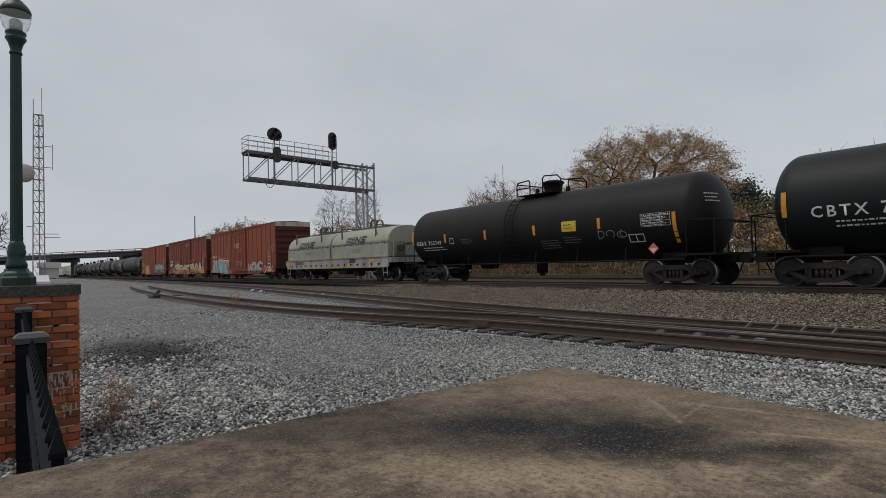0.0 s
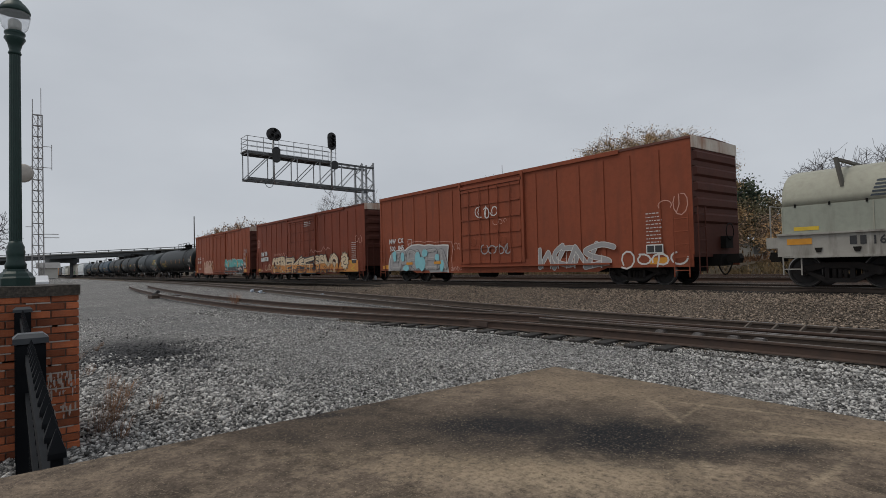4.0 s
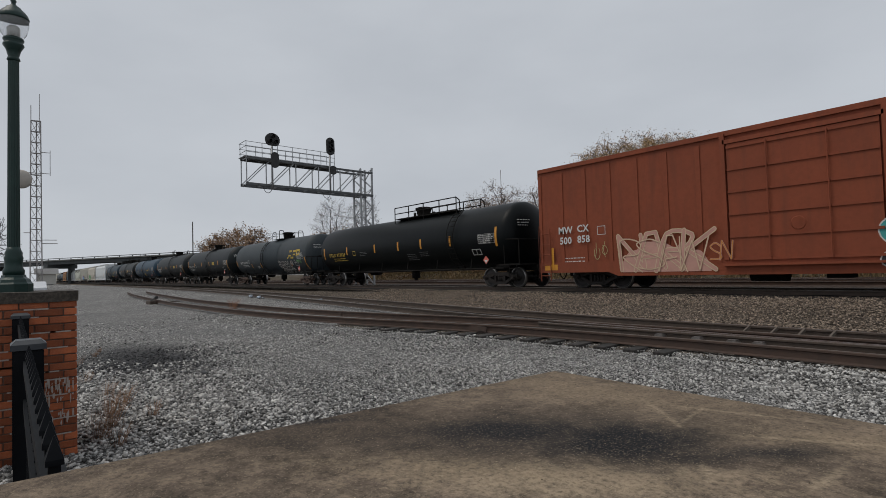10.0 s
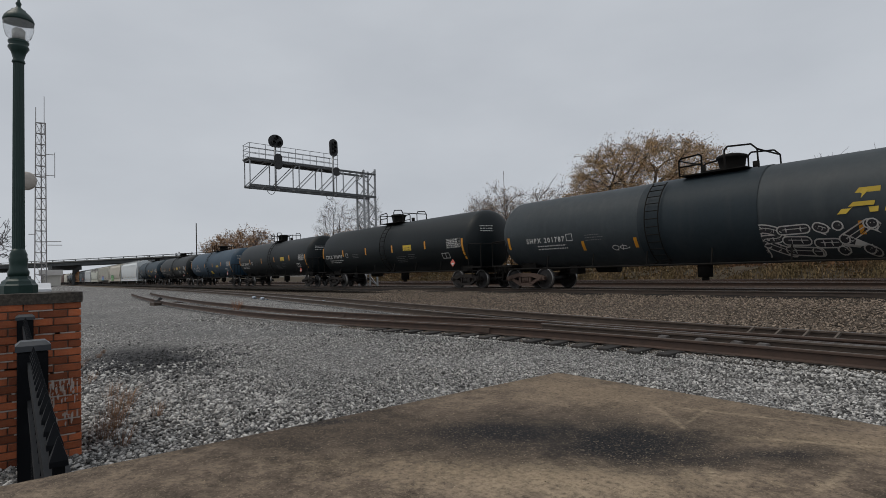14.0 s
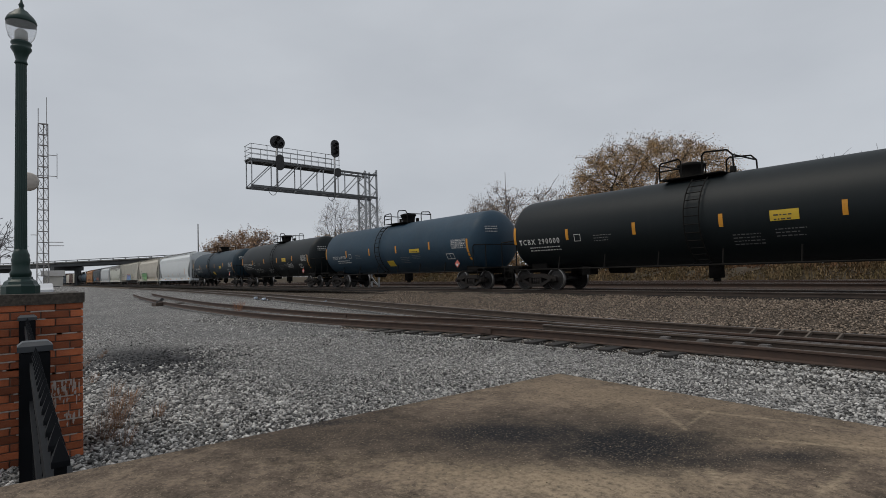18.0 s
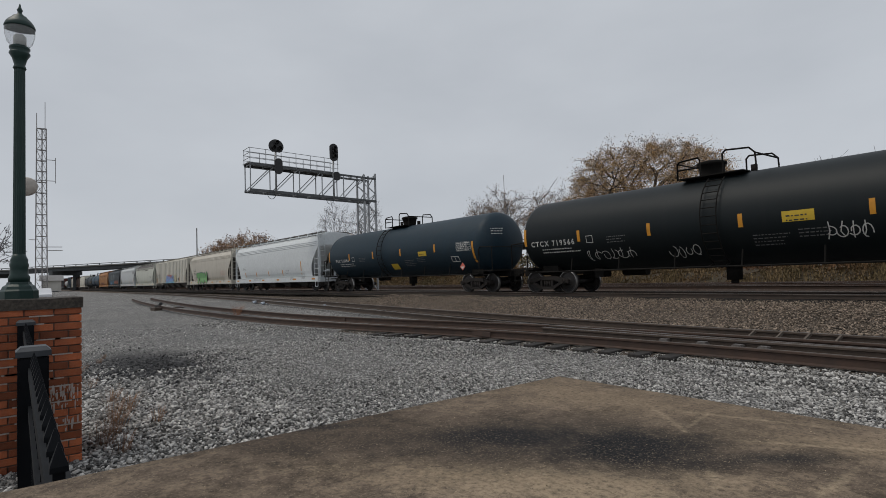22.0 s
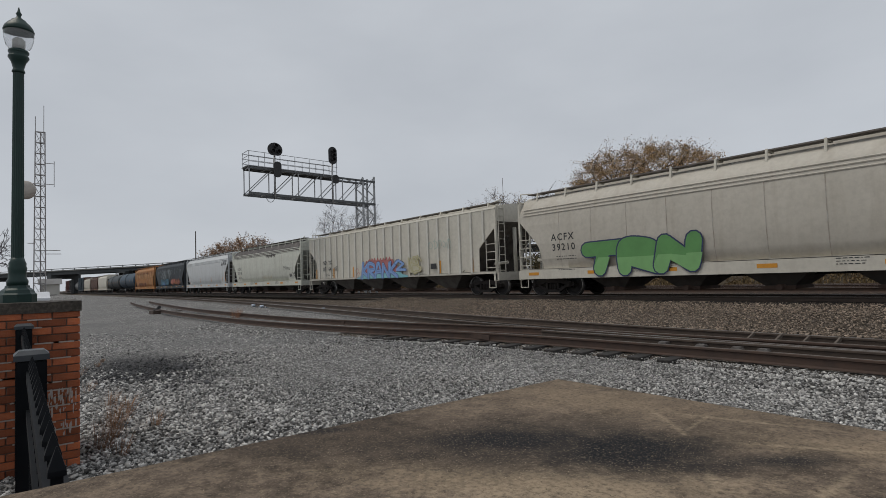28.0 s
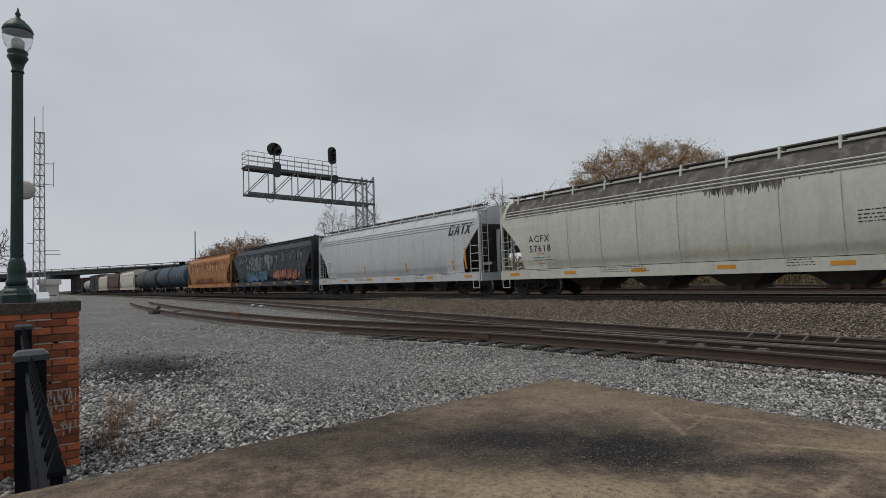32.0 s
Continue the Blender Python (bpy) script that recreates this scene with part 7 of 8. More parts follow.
for a, b in ((0, 3), (3, 6), (6, 10)):
    marks(root, "emblem_letter", yl[a:b], M["spray_yellow"], side, 0.02, "half-blacked yellow painted emblem", step=0.0006)
painted_letters(root, "REAKN", 2.45, 5.75, 1.02, 1.92, "black", "white", side, 0.20, 0.07, inner="white", seed=131, lift=0.008, wild=0.18)
scrawl(root, 6.05, 6.95, 1.7, 1.95, M["spray_lime"], side, 132, 0.035, 12)
scrawl(root, -2.6, -1.9, 1.45, 1.65, M["white_ink"], side, 133, 0.025, 8)
root, half, side = t6
scrawl(root, -4.72, -2.61, 1.25, 1.65, M["white_ink"], side, 141, 0.022, 18)
scrawl(root, -1.35, -0.28, 1.2, 1.66, M["white_ink"], side, 142, 0.022, 12)
scrawl(root, 3.19, 4.25, 1.5, 1.95, M["white_ink"], side, 143, 0.028, 14)
root, half, side = tb
marks(root, "worn_sticker", tall_rect(-0.1, 0.6, 1.28, 1.60), M["yellow_sign"], side, 0.006)
root, half, side = tn
marks(root, "worn_sticker", tall_rect(-0.1, 0.6, 1.28, 1.60), M["yellow_sign"], side, 0.006)
root, half, side = tg
scrawl(root, 4.0, 5.4, 1.7, 2.0, M["spray_grey"], side, 144, 0.02, 10)
root, half, side = h2
over = flat_side(-1.57)
painted_letters(root, "TRN", -4.7, -0.45, 0.78, 2.06, "green", "navy", over, 0.52, 0.10, low="lime", seed=148, lift=0.004, wild=0.08, label="fat green graffiti letters with navy outline")
scrawl(root, 4.6, 6.4, 1.6, 2.1, M["spray_pink"], over, 150, 0.03, 12)
root, half, side = h3
hs = flat_side(-1.58)
painted_band(root, -2.75, 2.9, 0.98, 1.35, "sky", None, hs, 149, 0.12, lift=0.002)
painted_band(root, -2.0, 1.9, 1.3, 2.08, "rose", "red_line", hs, 150, 0.13, spiky=True, edge_w=0.03)
painted_letters(root, "KRANK", -2.1, 1.85, 0.96, 1.98, "lavender", "navy", hs, 0.21, 0.045, inner="blue", seed=151, wild=0.12)
painted_letters(root, "2", 1.75, 2.55, 1.35, 1.98, "lavender", "navy", hs, 0.14, 0.045, seed=152, lift=0.03)
marks(root, "graffiti", stroke(curl([(-2.95, 1.1), (-2.9, 1.5), (-2.6, 1.62), (-2.45, 1.35), (-2.6, 1.05)]), 0.03) + stroke(curl([(-2.75, 1.0), (-2.7, 1.3), (-2.4, 1.35), (-2.3, 1.0)]), 0.03), M["spray_rose"], hs, 0.012, step=0.00001)
painted_band(root, 3.0, 4.05, 1.2, 1.85, "pale_ochre", "ochre", hs, 154, 0.2, spiky=True, edge_w=0.05)
painted_letters(root, "KES", 3.05, 4.1, 1.2, 2.05, "pale_ochre", "ochre", hs, 0.05, 0.06, seed=153, wild=0.3)
scrawl(root, 4.8, 6.7, 2.3, 2.85, M["faint_green"], hs, 156, 0.03, 15)
marks(root, "stencil_panel", [rect(5.0, 5.5, 1.35, 1.62)], M["black_ink"], hs, 0.006, "black stencil panel")
for txt, x, h in (("ND", -7.5, 2.03), ("YX", -6.65, 2.03), ("87", -7.45, 1.6), ("64", -6.65, 1.6), ("07", -5.77, 1.6)):
    lettering(root, txt, 0.38, x, h, M["black_ink"], hs, 1.1, 0.005, bold=0.008)
small_print(root, -7.5, 1.38, 2.0, 2, M["black_ink"], side, 154, 0.05, 0.06)
for x in (-8.75, -6.1, -3.4, 2.95, 5.62, 8.1):
    marks(root, "reflector_tape", [rect(x, x + 0.14, 1.1, 1.75)], M["yellow"], side, 0.006)
root, half, side = h4
small_print(root, 4.8, 2.2, 0.9, 1, M["black_ink"], side, 154, 0.055, 0.05)
small_print(root, 4.8, 2.09, 1.65, 3, M["black_ink"], side, 155, 0.055, 0.035)
marks(root, "stencil_panel", [rect(5.98, 6.42, 1.36, 1.63)], M["white_ink"], side, 0.006, "black stencil panel with a white border")
marks(root, "stencil_panel", [rect(6.0, 6.18, 1.38, 1.61), rect(6.21, 6.4, 1.38, 1.61)], M["black_ink"], side, 0.011)
runs(root, -6.8, 4.5, 3.42, 3.22, 190, M["soot"], side, 171, "black soot stains running down the eave", 0.15, 0.008, 0.05)
runs(root, 0.9, 3.1, 3.42, 2.98, 150, M["soot"], side, 172, "black soot stains running down the eave", 0.15, 0.008, 0.05)
runs(root, -0.2, 2.2, 1.62, 1.2, 40, M["spray_pale_ochre"], side, 173, "faint yellow stains above the sill", 0.7, 0.02, 0.06)
runs(root, 6.6, 7.1, 1.75, 1.2, 40, M["soot"], side, 174, "black soot spatter", 0.9, 0.004, 0.02)
marks(root, "stencil_box", [rect(-6.1, -5.75, 1.3, 1.33), rect(-6.1, -5.75, 1.7, 1.73), rect(-6.1, -6.07, 1.33, 1.7), rect(-5.78, -5.75, 1.33, 1.7)], M["spray_orange"], side, 0.006)
root, half, side = h5
def lean(x, h):
    return x + 0.35 * (h - 2.92), h


em = [rect(6.2, 6.32, 2.92, 3.42), rect(6.32, 6.55, 3.31, 3.42), rect(6.32, 6.55, 2.92, 3.03), rect(6.45, 6.55, 3.03, 3.19)]
em += [[(6.63, 2.92), (6.75, 2.92), (6.86, 3.42), (6.76, 3.42)], [(6.93, 2.92), (7.05, 2.92), (6.90, 3.42), (6.80, 3.42)], rect(6.74, 6.94, 3.04, 3.13)]
em += [rect(7.06, 7.45, 3.31, 3.42), rect(7.2, 7.32, 2.92, 3.31)]
em += [[(7.42, 2.92), (7.56, 2.92), (7.85, 3.42), (7.71, 3.42)], [(7.71, 2.92), (7.85, 2.92), (7.56, 3.42), (7.42, 3.42)]]
for a, b in ((0, 4), (4, 7), (7, 9), (9, 11)):
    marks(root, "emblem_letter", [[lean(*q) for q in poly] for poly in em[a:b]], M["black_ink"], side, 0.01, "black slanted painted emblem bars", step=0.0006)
for x, hh in ((-7.0, 0.5), (-2.2, 0.5), (2.3, 0.5), (6.4, 0.45), (7.35, 1.0)):
    marks(root, "reflector_tape", tall_rect(x, x + 0.13, 1.25, 1.25 + hh, 3), M["yellow"], side, 0.006)
small_print(root, -7.0, 2.1, 0.6, 3, M["black_ink"], side, 157, 0.05, 0.08)
root, half, side = h1
for x, hh in ((-6.5, 0.4), (-3.6, 0.4), (-0.6, 0.4), (2.5, 0.45), (6.2, 1.0)):
    marks(root, "reflector_tape", tall_rect(x, x + 0.13, 1.25, 1.25 + hh, 3), M["yellow"], side, 0.006)
small_print(root, -7.0, 2.1, 0.8, 3, M["black_ink"], side, 158, 0.05, 0.08)
small_print(root, 3.2, 1.6, 0.9, 3, M["black_ink"], side, 159, 0.04, 0.06)
root, half, side = h6
dull = flat_side(-1.57)
runs(root, -7.2, 7.4, 3.4, 2.5, 80, M["run_grey"], dull, 181, "pale grey paint runs", 1.0, 0.05, 0.30)
runs(root, -5.0, 1.2, 3.3, 1.9, 46, M["run_grey"], dull, 182, "pale grey paint runs", 1.0, 0.05, 0.34)
runs(root, -5.0, 0.4, 2.0, 1.05, 110, M["run_teal"], dull, 183, "smeared teal spray paint", 0.6, 0.05, 0.26)
runs(root, -4.4, -1.8, 1.7, 1.05, 40, M["spray_blue"], dull, 184, "smeared blue spray paint", 0.6, 0.05, 0.2)
runs(root, -3.6, -0.9, 2.6, 1.95, 30, M["run_grey"], dull, 187, "pale grey paint runs", 0.5, 0.05, 0.3)
runs(root, 1.6, 6.8, 2.0, 1.1, 90, M["run_red"], dull, 185, "smeared orange-red spray paint", 0.6, 0.04, 0.2)
runs(root, 2.4, 6.2, 1.7, 1.2, 30, M["spray_orange"], dull, 186, "smeared orange-red spray paint", 0.6)
root, half, side = h7
dull = flat_side(-1.57)
runs(root, -7.4, 7.4, 3.4, 2.3, 90, M["run_cream"], dull, 191, "cream streaks of worn paint", 1.0, 0.05, 0.3)
runs(root, -7.4, 7.4, 3.42, 3.0, 70, M["run_rust"], dull, 192, "rust streaks under the eave", 0.8, 0.04, 0.2)
runs(root, -4.6, 2.0, 1.75, 1.15, 70, M["run_rust"], dull, 193, "brown smeared spray paint", 0.6, 0.05, 0.25)

# ---- loose stone ----
def rock_shapes(rng, count):
    """A few angular, flattened lumps: the hulls of a handful of points."""
    out = []
    for k in range(count):
        bm = B()
        for j in range(10):
            d = Vector((rng.gauss(0, 1), rng.gauss(0, 1), rng.gauss(0, 1))).normalized() * rng.uniform(0.85, 1.15)
            bm.verts.new((d.x * rng.uniform(0.9, 1.2), d.y * 0.85, d.z * 0.62))
        bmesh.ops.convex_hull(bm, input=bm.verts[:])
        bmesh.ops.delete(bm, geom=[v for v in bm.verts if not v.link_faces], context="VERTS")
        bmesh.ops.triangulate(bm, faces=bm.faces[:])
        bm.verts.index_update()
        bm.verts.ensure_lookup_table()
        out.append((np.array([v.co[:] for v in bm.verts]), np.array([[v.index for v in f.verts] for f in bm.faces])))
        bm.free()
    return out


def scatter(name, places, sizes, material, label, seed=3):
    """Many separate stones in one sheet of loose material."""
    rng = np.random.default_rng(seed)
    shapes = rock_shapes(random.Random(seed), 12)
    vs, fs, base = [], [], 0
    n = len(places)
    ang, tilt = rng.uniform(0, 2 * math.pi, n), rng.normal(0, 0.45, (n, 2))
    stretch = rng.uniform(0.65, 1.4, (n, 3))
    which = rng.integers(0, 12, n)
    for i in range(n):
        v, f = shapes[which[i]]
        v = v * stretch[i] * sizes[i]
        c, s = math.cos(ang[i]), math.sin(ang[i])
        v = v @ np.array([[c, s, 0], [-s, c, 0], [0, 0, 1]])
        a, b = tilt[i]
        v = v @ np.array([[1, 0, 0], [0, math.cos(a), math.sin(a)], [0, -math.sin(a), math.cos(a)]]) @ np.array([[math.cos(b), 0, -math.sin(b)], [0, 1, 0], [math.sin(b), 0, math.cos(b)]])
        vs.append(v + places[i])
        fs.append(f + base)
        base += len(v)
    me = bpy.data.meshes.new(name)
    vs, fs = np.concatenate(vs), np.concatenate(fs)
    me.vertices.add(len(vs))
    me.vertices.foreach_set("co", vs.ravel())
    me.loops.add(fs.size)
    me.loops.foreach_set("vertex_index", fs.ravel())
    me.polygons.add(len(fs))
    me.polygons.foreach_set("loop_start", np.arange(0, fs.size, 3))
    me.update(calc_edges=True)
    me.materials.append(material)
    return tagged(new(name, me), label, "gravel", kind="stuff")


def spur_y(x):
    return float(np.interp(x, [q.x for q in spur[::-1]], [q.y for q in spur[::-1]]))


def tar_patch(x, y):
    return math.hypot((x + 12.1) * 0.40, (y - 2.0) * 0.95)


def lot_stones():
    rng = np.random.default_rng(5)
    pts, sizes, tar, tar_sizes = [], [], [], []
    for x0, x1, y0, y1, gap in ((-8.5, -5.0, -0.6, 8.6, 0.038), (-13.0, -8.5, -0.6, 8.6, 0.050), (-22.0, -13.0, -0.6, 8.6, 0.085), (-5.0, 2.2, 5.4, 9.0, 0.037)):
        nx, ny = int((x1 - x0) / gap), int((y1 - y0) / gap)
        gx, gy = np.meshgrid(np.linspace(x0, x1, nx), np.linspace(y0, y1, ny))
        p = np.stack([gx.ravel(), gy.ravel()], 1) + rng.normal(0, gap * 0.36, (nx * ny, 2))
        for x, y in p:
            d = spur_y(x) - 0.75 - y
            if d < 0.05 or (d < 0.55 and -19 < x < -5.2 and rng.random() < 0.6):
                continue
            coarse = min(1, max(0, noise.noise((x * 0.3, y * 0.3, 3.0)) * 1.6 + 0.45))
            if x < -5 and y < 3.0:
                coarse = max(coarse, min(1, (x + 10.5) / 2.5))
            packed = math.exp(-(((x + 11.5) / 4.2) ** 2 + ((y - 4.6) / 1.7) ** 2))
            tarred = rng.random() < 1.45 - tar_patch(x, y) + 0.7 * noise.noise((x * 1.3, y * 1.3, 2.0))
            if rng.random() < max(packed * 0.7, 0.35 * tarred, min(0.8, max(0, (-x - 9.0) / 6.0)) * (d > 1.6)):
                continue
            s = min(gap, 0.05) * (0.30 + 0.40 * rng.random() ** 2) * (0.8 + 0.45 * coarse) * (1 - 0.3 * packed)
            if x > -5:
                s *= 1.0 + 0.35 * max(0.0, noise.noise((x * 0.9, y * 0.9, 7.0)))
            elif y > 2.6:
                s *= 0.84
            if rng.random() < 0.012 * coarse:
                s *= 1.7
            (tar if tarred else pts).append((x, y, 0.008 + 0.06 * max(0, 1 - abs(d - 0.95) / 0.5) + 0.03 * (d < 0.5) + rng.uniform(-0.006, 0.012)))
            (tar_sizes if tarred else sizes).append(s)
    scatter("tarred_gravel", np.array(tar), np.array(tar_sizes), M["tar_stone"], "dark tarred stones in an old patch on the lot", 6)
    scatter("loose_gravel", np.array(pts), np.array(sizes), M["stone"], "loose grey and white crushed limestone on the lot", 3)


lot_stones()


def slab_grit():
    """Exposed sand grains standing out of the worn slab."""
    rng = np.random.default_rng(17)
    n = 9000
    x, y = rng.uniform(-1.06, 0.25, n), rng.uniform(0.22, 1.22, n)
    keep = np.array([noise.noise((a * 9, b * 9, 5.0)) + 0.5 * noise.noise((a * 30, b * 30, 2.0)) > -0.15 for a, b in zip(x, y)])
    at = np.stack([x, y, np.full(n, 1.2)], 1)[keep]
    scatter("slab_grit", at, 0.0005 + 0.0011 * rng.random(len(at)) ** 2.5, M["grit"], "pale sand grains in the worn slab", 8)


slab_grit()


def track_stones():
    rng = np.random.default_rng(9)
    pts, size = [], []
    n = 44000
    xs = -2 - 30 * rng.random(n) ** 1.5 + 5
    for x in xs:
        y = rng.uniform(toe(x) - 1.2, 17.3)
        yb = [q for q, _ in main_bed(x)]
        zb = [z for _, z in main_bed(x)]
        z = float(np.interp(y, yb, zb))
        pts.append((x, y, max(z, 0.0) + 0.012))
        size.append(rng.uniform(0.014, 0.034))
    for i in range(7000):
        x = 3 - 24 * rng.random() ** 1.4
        y = rng.uniform(max(spur_y(x) + 0.9, path_y(siding, x) + 0.8), toe(x) + 0.2)
        pts.append((x, y, 0.03 + rng.uniform(0, 0.03)))
        size.append(rng.uniform(0.022, 0.045))
    scatter("ballast_stones", np.array(pts), np.array(size), M["ballast_stone"], "brown ballast stones on the track shoulder", 4)


track_stones()


# ---- bricks of the pier ----
def lay_bricks():
    full, halfb = brick_mesh(0.09, 0.194), brick_mesh(0.09, 0.092)
    fullx, halfx = brick_mesh(0.194, 0.09), brick_mesh(0.092, 0.09)
    rng = random.Random(8)
    for c in range(20):
        z = 0.0 + 0.034 + c * 0.0665
        y = PY1
        first = True
        while y > PY0 + 0.03:
            w = 0.203 if (c % 2 or not first) else 0.101
            w = 0.101 if y - w < PY0 - 0.02 else w
            o = new("brick", full if w > 0.15 else halfb)
            o.parent = pier
            o.matrix_local = pose(PX - 0.045 + rng.uniform(-0.003, 0.003), y - w / 2 + 0.005, z, 0, 0, rng.uniform(-0.8, 0.8))
            y -= w
            first = False
        for yy in (PY1 - 0.045, PY0 + 0.045):
            x = PX - 0.10
            while x > PX - 0.78:
                w = 0.203 if c % 2 == 0 else 0.203
                o = new("brick", fullx)
                o.parent = pier
                o.matrix_local = pose(x - w / 2 + (0.05 if c % 2 else 0.0), yy, z)
                x -= w


lay_bricks()
bm = B()
rng = random.Random(4)
for k in range(90):
    y = min(0.42, max(0.08, rng.gauss(0.27, 0.09)))
    z1 = 0.0665 * rng.choice((10, 10, 10, 9, 8, 6, 5)) - rng.uniform(-0.02, 0.05)
    h, w, x = rng.uniform(0.01, 0.10), rng.uniform(0.002, 0.009), PX + 0.007 + 0.0001 * k
    bm.faces.new([bm.verts.new((x, y + a * w, z)) for a, z in ((-1, z1 - h * rng.uniform(0.5, 0.9)), (0.2, z1 - h), (1, z1 - h * rng.uniform(0.4, 0.8)), (rng.uniform(0.5, 1), z1), (-1, z1 - rng.uniform(0, 0.02)))])
for z, ya, yb in ((0.665, 0.10, 0.37), (0.532, 0.26, 0.38), (0.40, 0.15, 0.28), (0.333, 0.27, 0.44)):
    bm.faces.new([bm.verts.new((PX + 0.0065, y, z + b)) for y, b in ((ya, -0.006), (yb, -0.007), (yb, 0.006), (ya, 0.004))])
for k in range(30):
    y, z = rng.uniform(PY0 + 0.1, PY1 - 0.1), 0.0665 * rng.randint(1, 19)
    w = rng.uniform(0.02, 0.09)
    bm.faces.new([bm.verts.new((PX + 0.005, y + a * w, z + b * 0.006)) for a, b in ((-1, -1), (1, -1), (1, 1), (-1, 1))])
tagged(part("salt_bloom", bm, M["efflor"], pier, "white salt bloom on the bricks"), kind="stuff")


# ---- switch stand and trackside bits ----
def switch_stand():
    root = thing("switch_stand", pose(-35.0, 6.3, 0.0, 0, 0, 8), "low rusty ground switch stand with its throw rod", "switch stand")
    bm = B()
    box(bm, -0.35, 0.35, -0.2, 0.2, 0.0, 0.18)
    part("base", bm, M["rail_side"], root)
    bm = B()
    bar(bm, (-0.2, 0, 0.2), (0.9, -0.1, 0.38), 0.07, 0.07)
    rod(bm, (0.9, -0.1, 0.38), (1.05, -0.1, 0.40), 0.09, 8)
    part("lever", bm, M["black"], root)
    bm = B()
    rod(bm, (0, 0.2, 0.1), (0.3, 1.4, 0.1), 0.03, 6)
    part("throw_rod", bm, M["rail_side"], root)


switch_stand()


M["brace"] = mat("pale_rusty_brace_steel", (0.09, 0.07, 0.055), 0.8, second=(0.13, 0.11, 0.09), scale=9, amount=0.5)
M["litter"] = mat("pale_blue_plastic", (0.45, 0.50, 0.56), 0.5, second=(0.30, 0.36, 0.45), scale=9, amount=0.6)
BRACES = (-4.8, -4.32, -3.87, -3.4)


def litter(x, y, size, seed):
    """Crumpled scrap."""
    bm = B()
    bmesh.ops.create_icosphere(bm, subdivisions=2, radius=size)
    for v in bm.verts:
        v.co *= 1 + 0.9 * noise.noise(v.co * 9 / size * 0.2 + Vector((seed, 0, 0)))
        v.co.z = v.co.z * 0.5 + size * 0.4
    ob = solid("litter", bm, M["litter"], "crumpled pale blue plastic scrap on the gravel", "litter", "litter between the tracks")
    ob.matrix_world = pose(x, y, 0.03)


for k, (x, y, size) in enumerate(((-36.7, 12.53, 0.17), (-34.4, 12.2, 0.15), (-33.9, 12.35, 0.10), (-27.5, 13.1, 0.10))):
    litter(x, y, size, 3.0 + k)


def rail_fittings():
    """Blocks, joint bars and guard rail round the frog."""
    root = thing("switch_frog", pose(0, 0, 0), "worn steel switch frog with guard rail and spacer blocks", "switch frog")
    for x in (-5.6, -4.9, -4.3, -3.9):
        bm = B()
        box(bm, x - 0.09, x + 0.09, 9.30, 9.46, 0.09, 0.2)
        bmesh.ops.bevel(bm, geom=bm.edges[:], offset=0.02, segments=2, affect="EDGES")
        part("spacer_block", bm, M["rail_head"], root)
    for x in BRACES:
        bm = B()
        bar(bm, (x - 0.02, 10.78, 0.09), (x + 0.02, 11.13, 0.235), 0.035, 0.05)
        part("rail_brace", bm, M["brace"], root)
    gpath = [Vector((-8.6, 9.42)), Vector((-8.2, 9.40)), Vector((-2.0, 9.62)), Vector((1.5, 9.72))]
    rail_along("guard_rail", gpath, 0.0, LOW - 0.005, root, M["rail_side"], M["rail_head"])
    for x, y in ((-9.3, 8.22), (-16.4, 8.42), (-11.0, 9.86)):
        bm = B()
        box(bm, x - 0.3, x + 0.3, y - 0.055, y - 0.02, 0.11, 0.21)
        part("joint_bar", bm, M["rail_rust"], root)


rail_fittings()


# ---- weeds ----
def weed_clump(x, y, h, n, seed, material, label):
    rng = random.Random(seed)
    bm = B()
    for i in range(n):
        a, r = rng.uniform(0, 6.28), rng.uniform(0, h * 0.35)
        bx, by = r * math.cos(a), r * math.sin(a)
        lean = rng.uniform(0.05, 0.5) * h
        tx, ty = bx + lean * math.cos(a), by + lean * math.sin(a)
        hh = h * rng.uniform(0.5, 1.0)
        w = 0.006 + 0.004 * h
        va = [bm.verts.new(p) for p in ((bx - w, by, 0), (bx + w, by, 0), ((bx + tx) / 2 + w, (by + ty) / 2, hh * 0.6), ((bx + tx) / 2 - w, (by + ty) / 2, hh * 0.6))]
        tip = bm.verts.new((tx, ty, hh))
        bm.faces.new(va)
        bm.faces.new((va[3], va[2], tip))
    ob = solid("weeds", bm, material, label, "weeds", "dry weeds")
    ob.matrix_world = pose(x, y, 0.02)


M["dry_grass"] = mat("dry_straw_grass", (0.30, 0.16, 0.075), 0.9, second=(0.20, 0.10, 0.05), scale=9, amount=0.6)
M["red_weed"] = mat("rusty_dry_weed", (0.30, 0.13, 0.06), 0.9, second=(0.2, 0.09, 0.045), scale=9)
for i, (x, y, h, n) in enumerate(((-6.1, 0.62, 0.34, 60), (-6.5, 0.78, 0.36, 60), (-7.1, 0.85, 0.34, 50), (-7.6, 1.05, 0.26, 40), (-8.3, 0.95, 0.25, 40), (-9.6, 0.85, 0.2, 40), (-11.5, 0.9, 0.2, 30), (-5.75, 0.75, 0.22, 40), (-6.7, 1.2, 0.2, 30), (-12.5, 1.25, 0.12, 50), (-13.2, 1.4, 0.12, 50))):
    weed_clump(x, y, h, n, 60 + i, M["dry_grass"], "dry straw-coloured weeds beside the brick pier")
weed_clump(-25.0, 7.75, 0.6, 60, 71, M["red_weed"], "rusty dry weed between the rails")
for i, x in enumerate((-12.0, -17.0, -30.0, -38.0)):
    weed_clump(x, spur_y(x) + 1.3, 0.2, 20, 80 + i, M["dry_grass"], "dry weeds between the tracks")

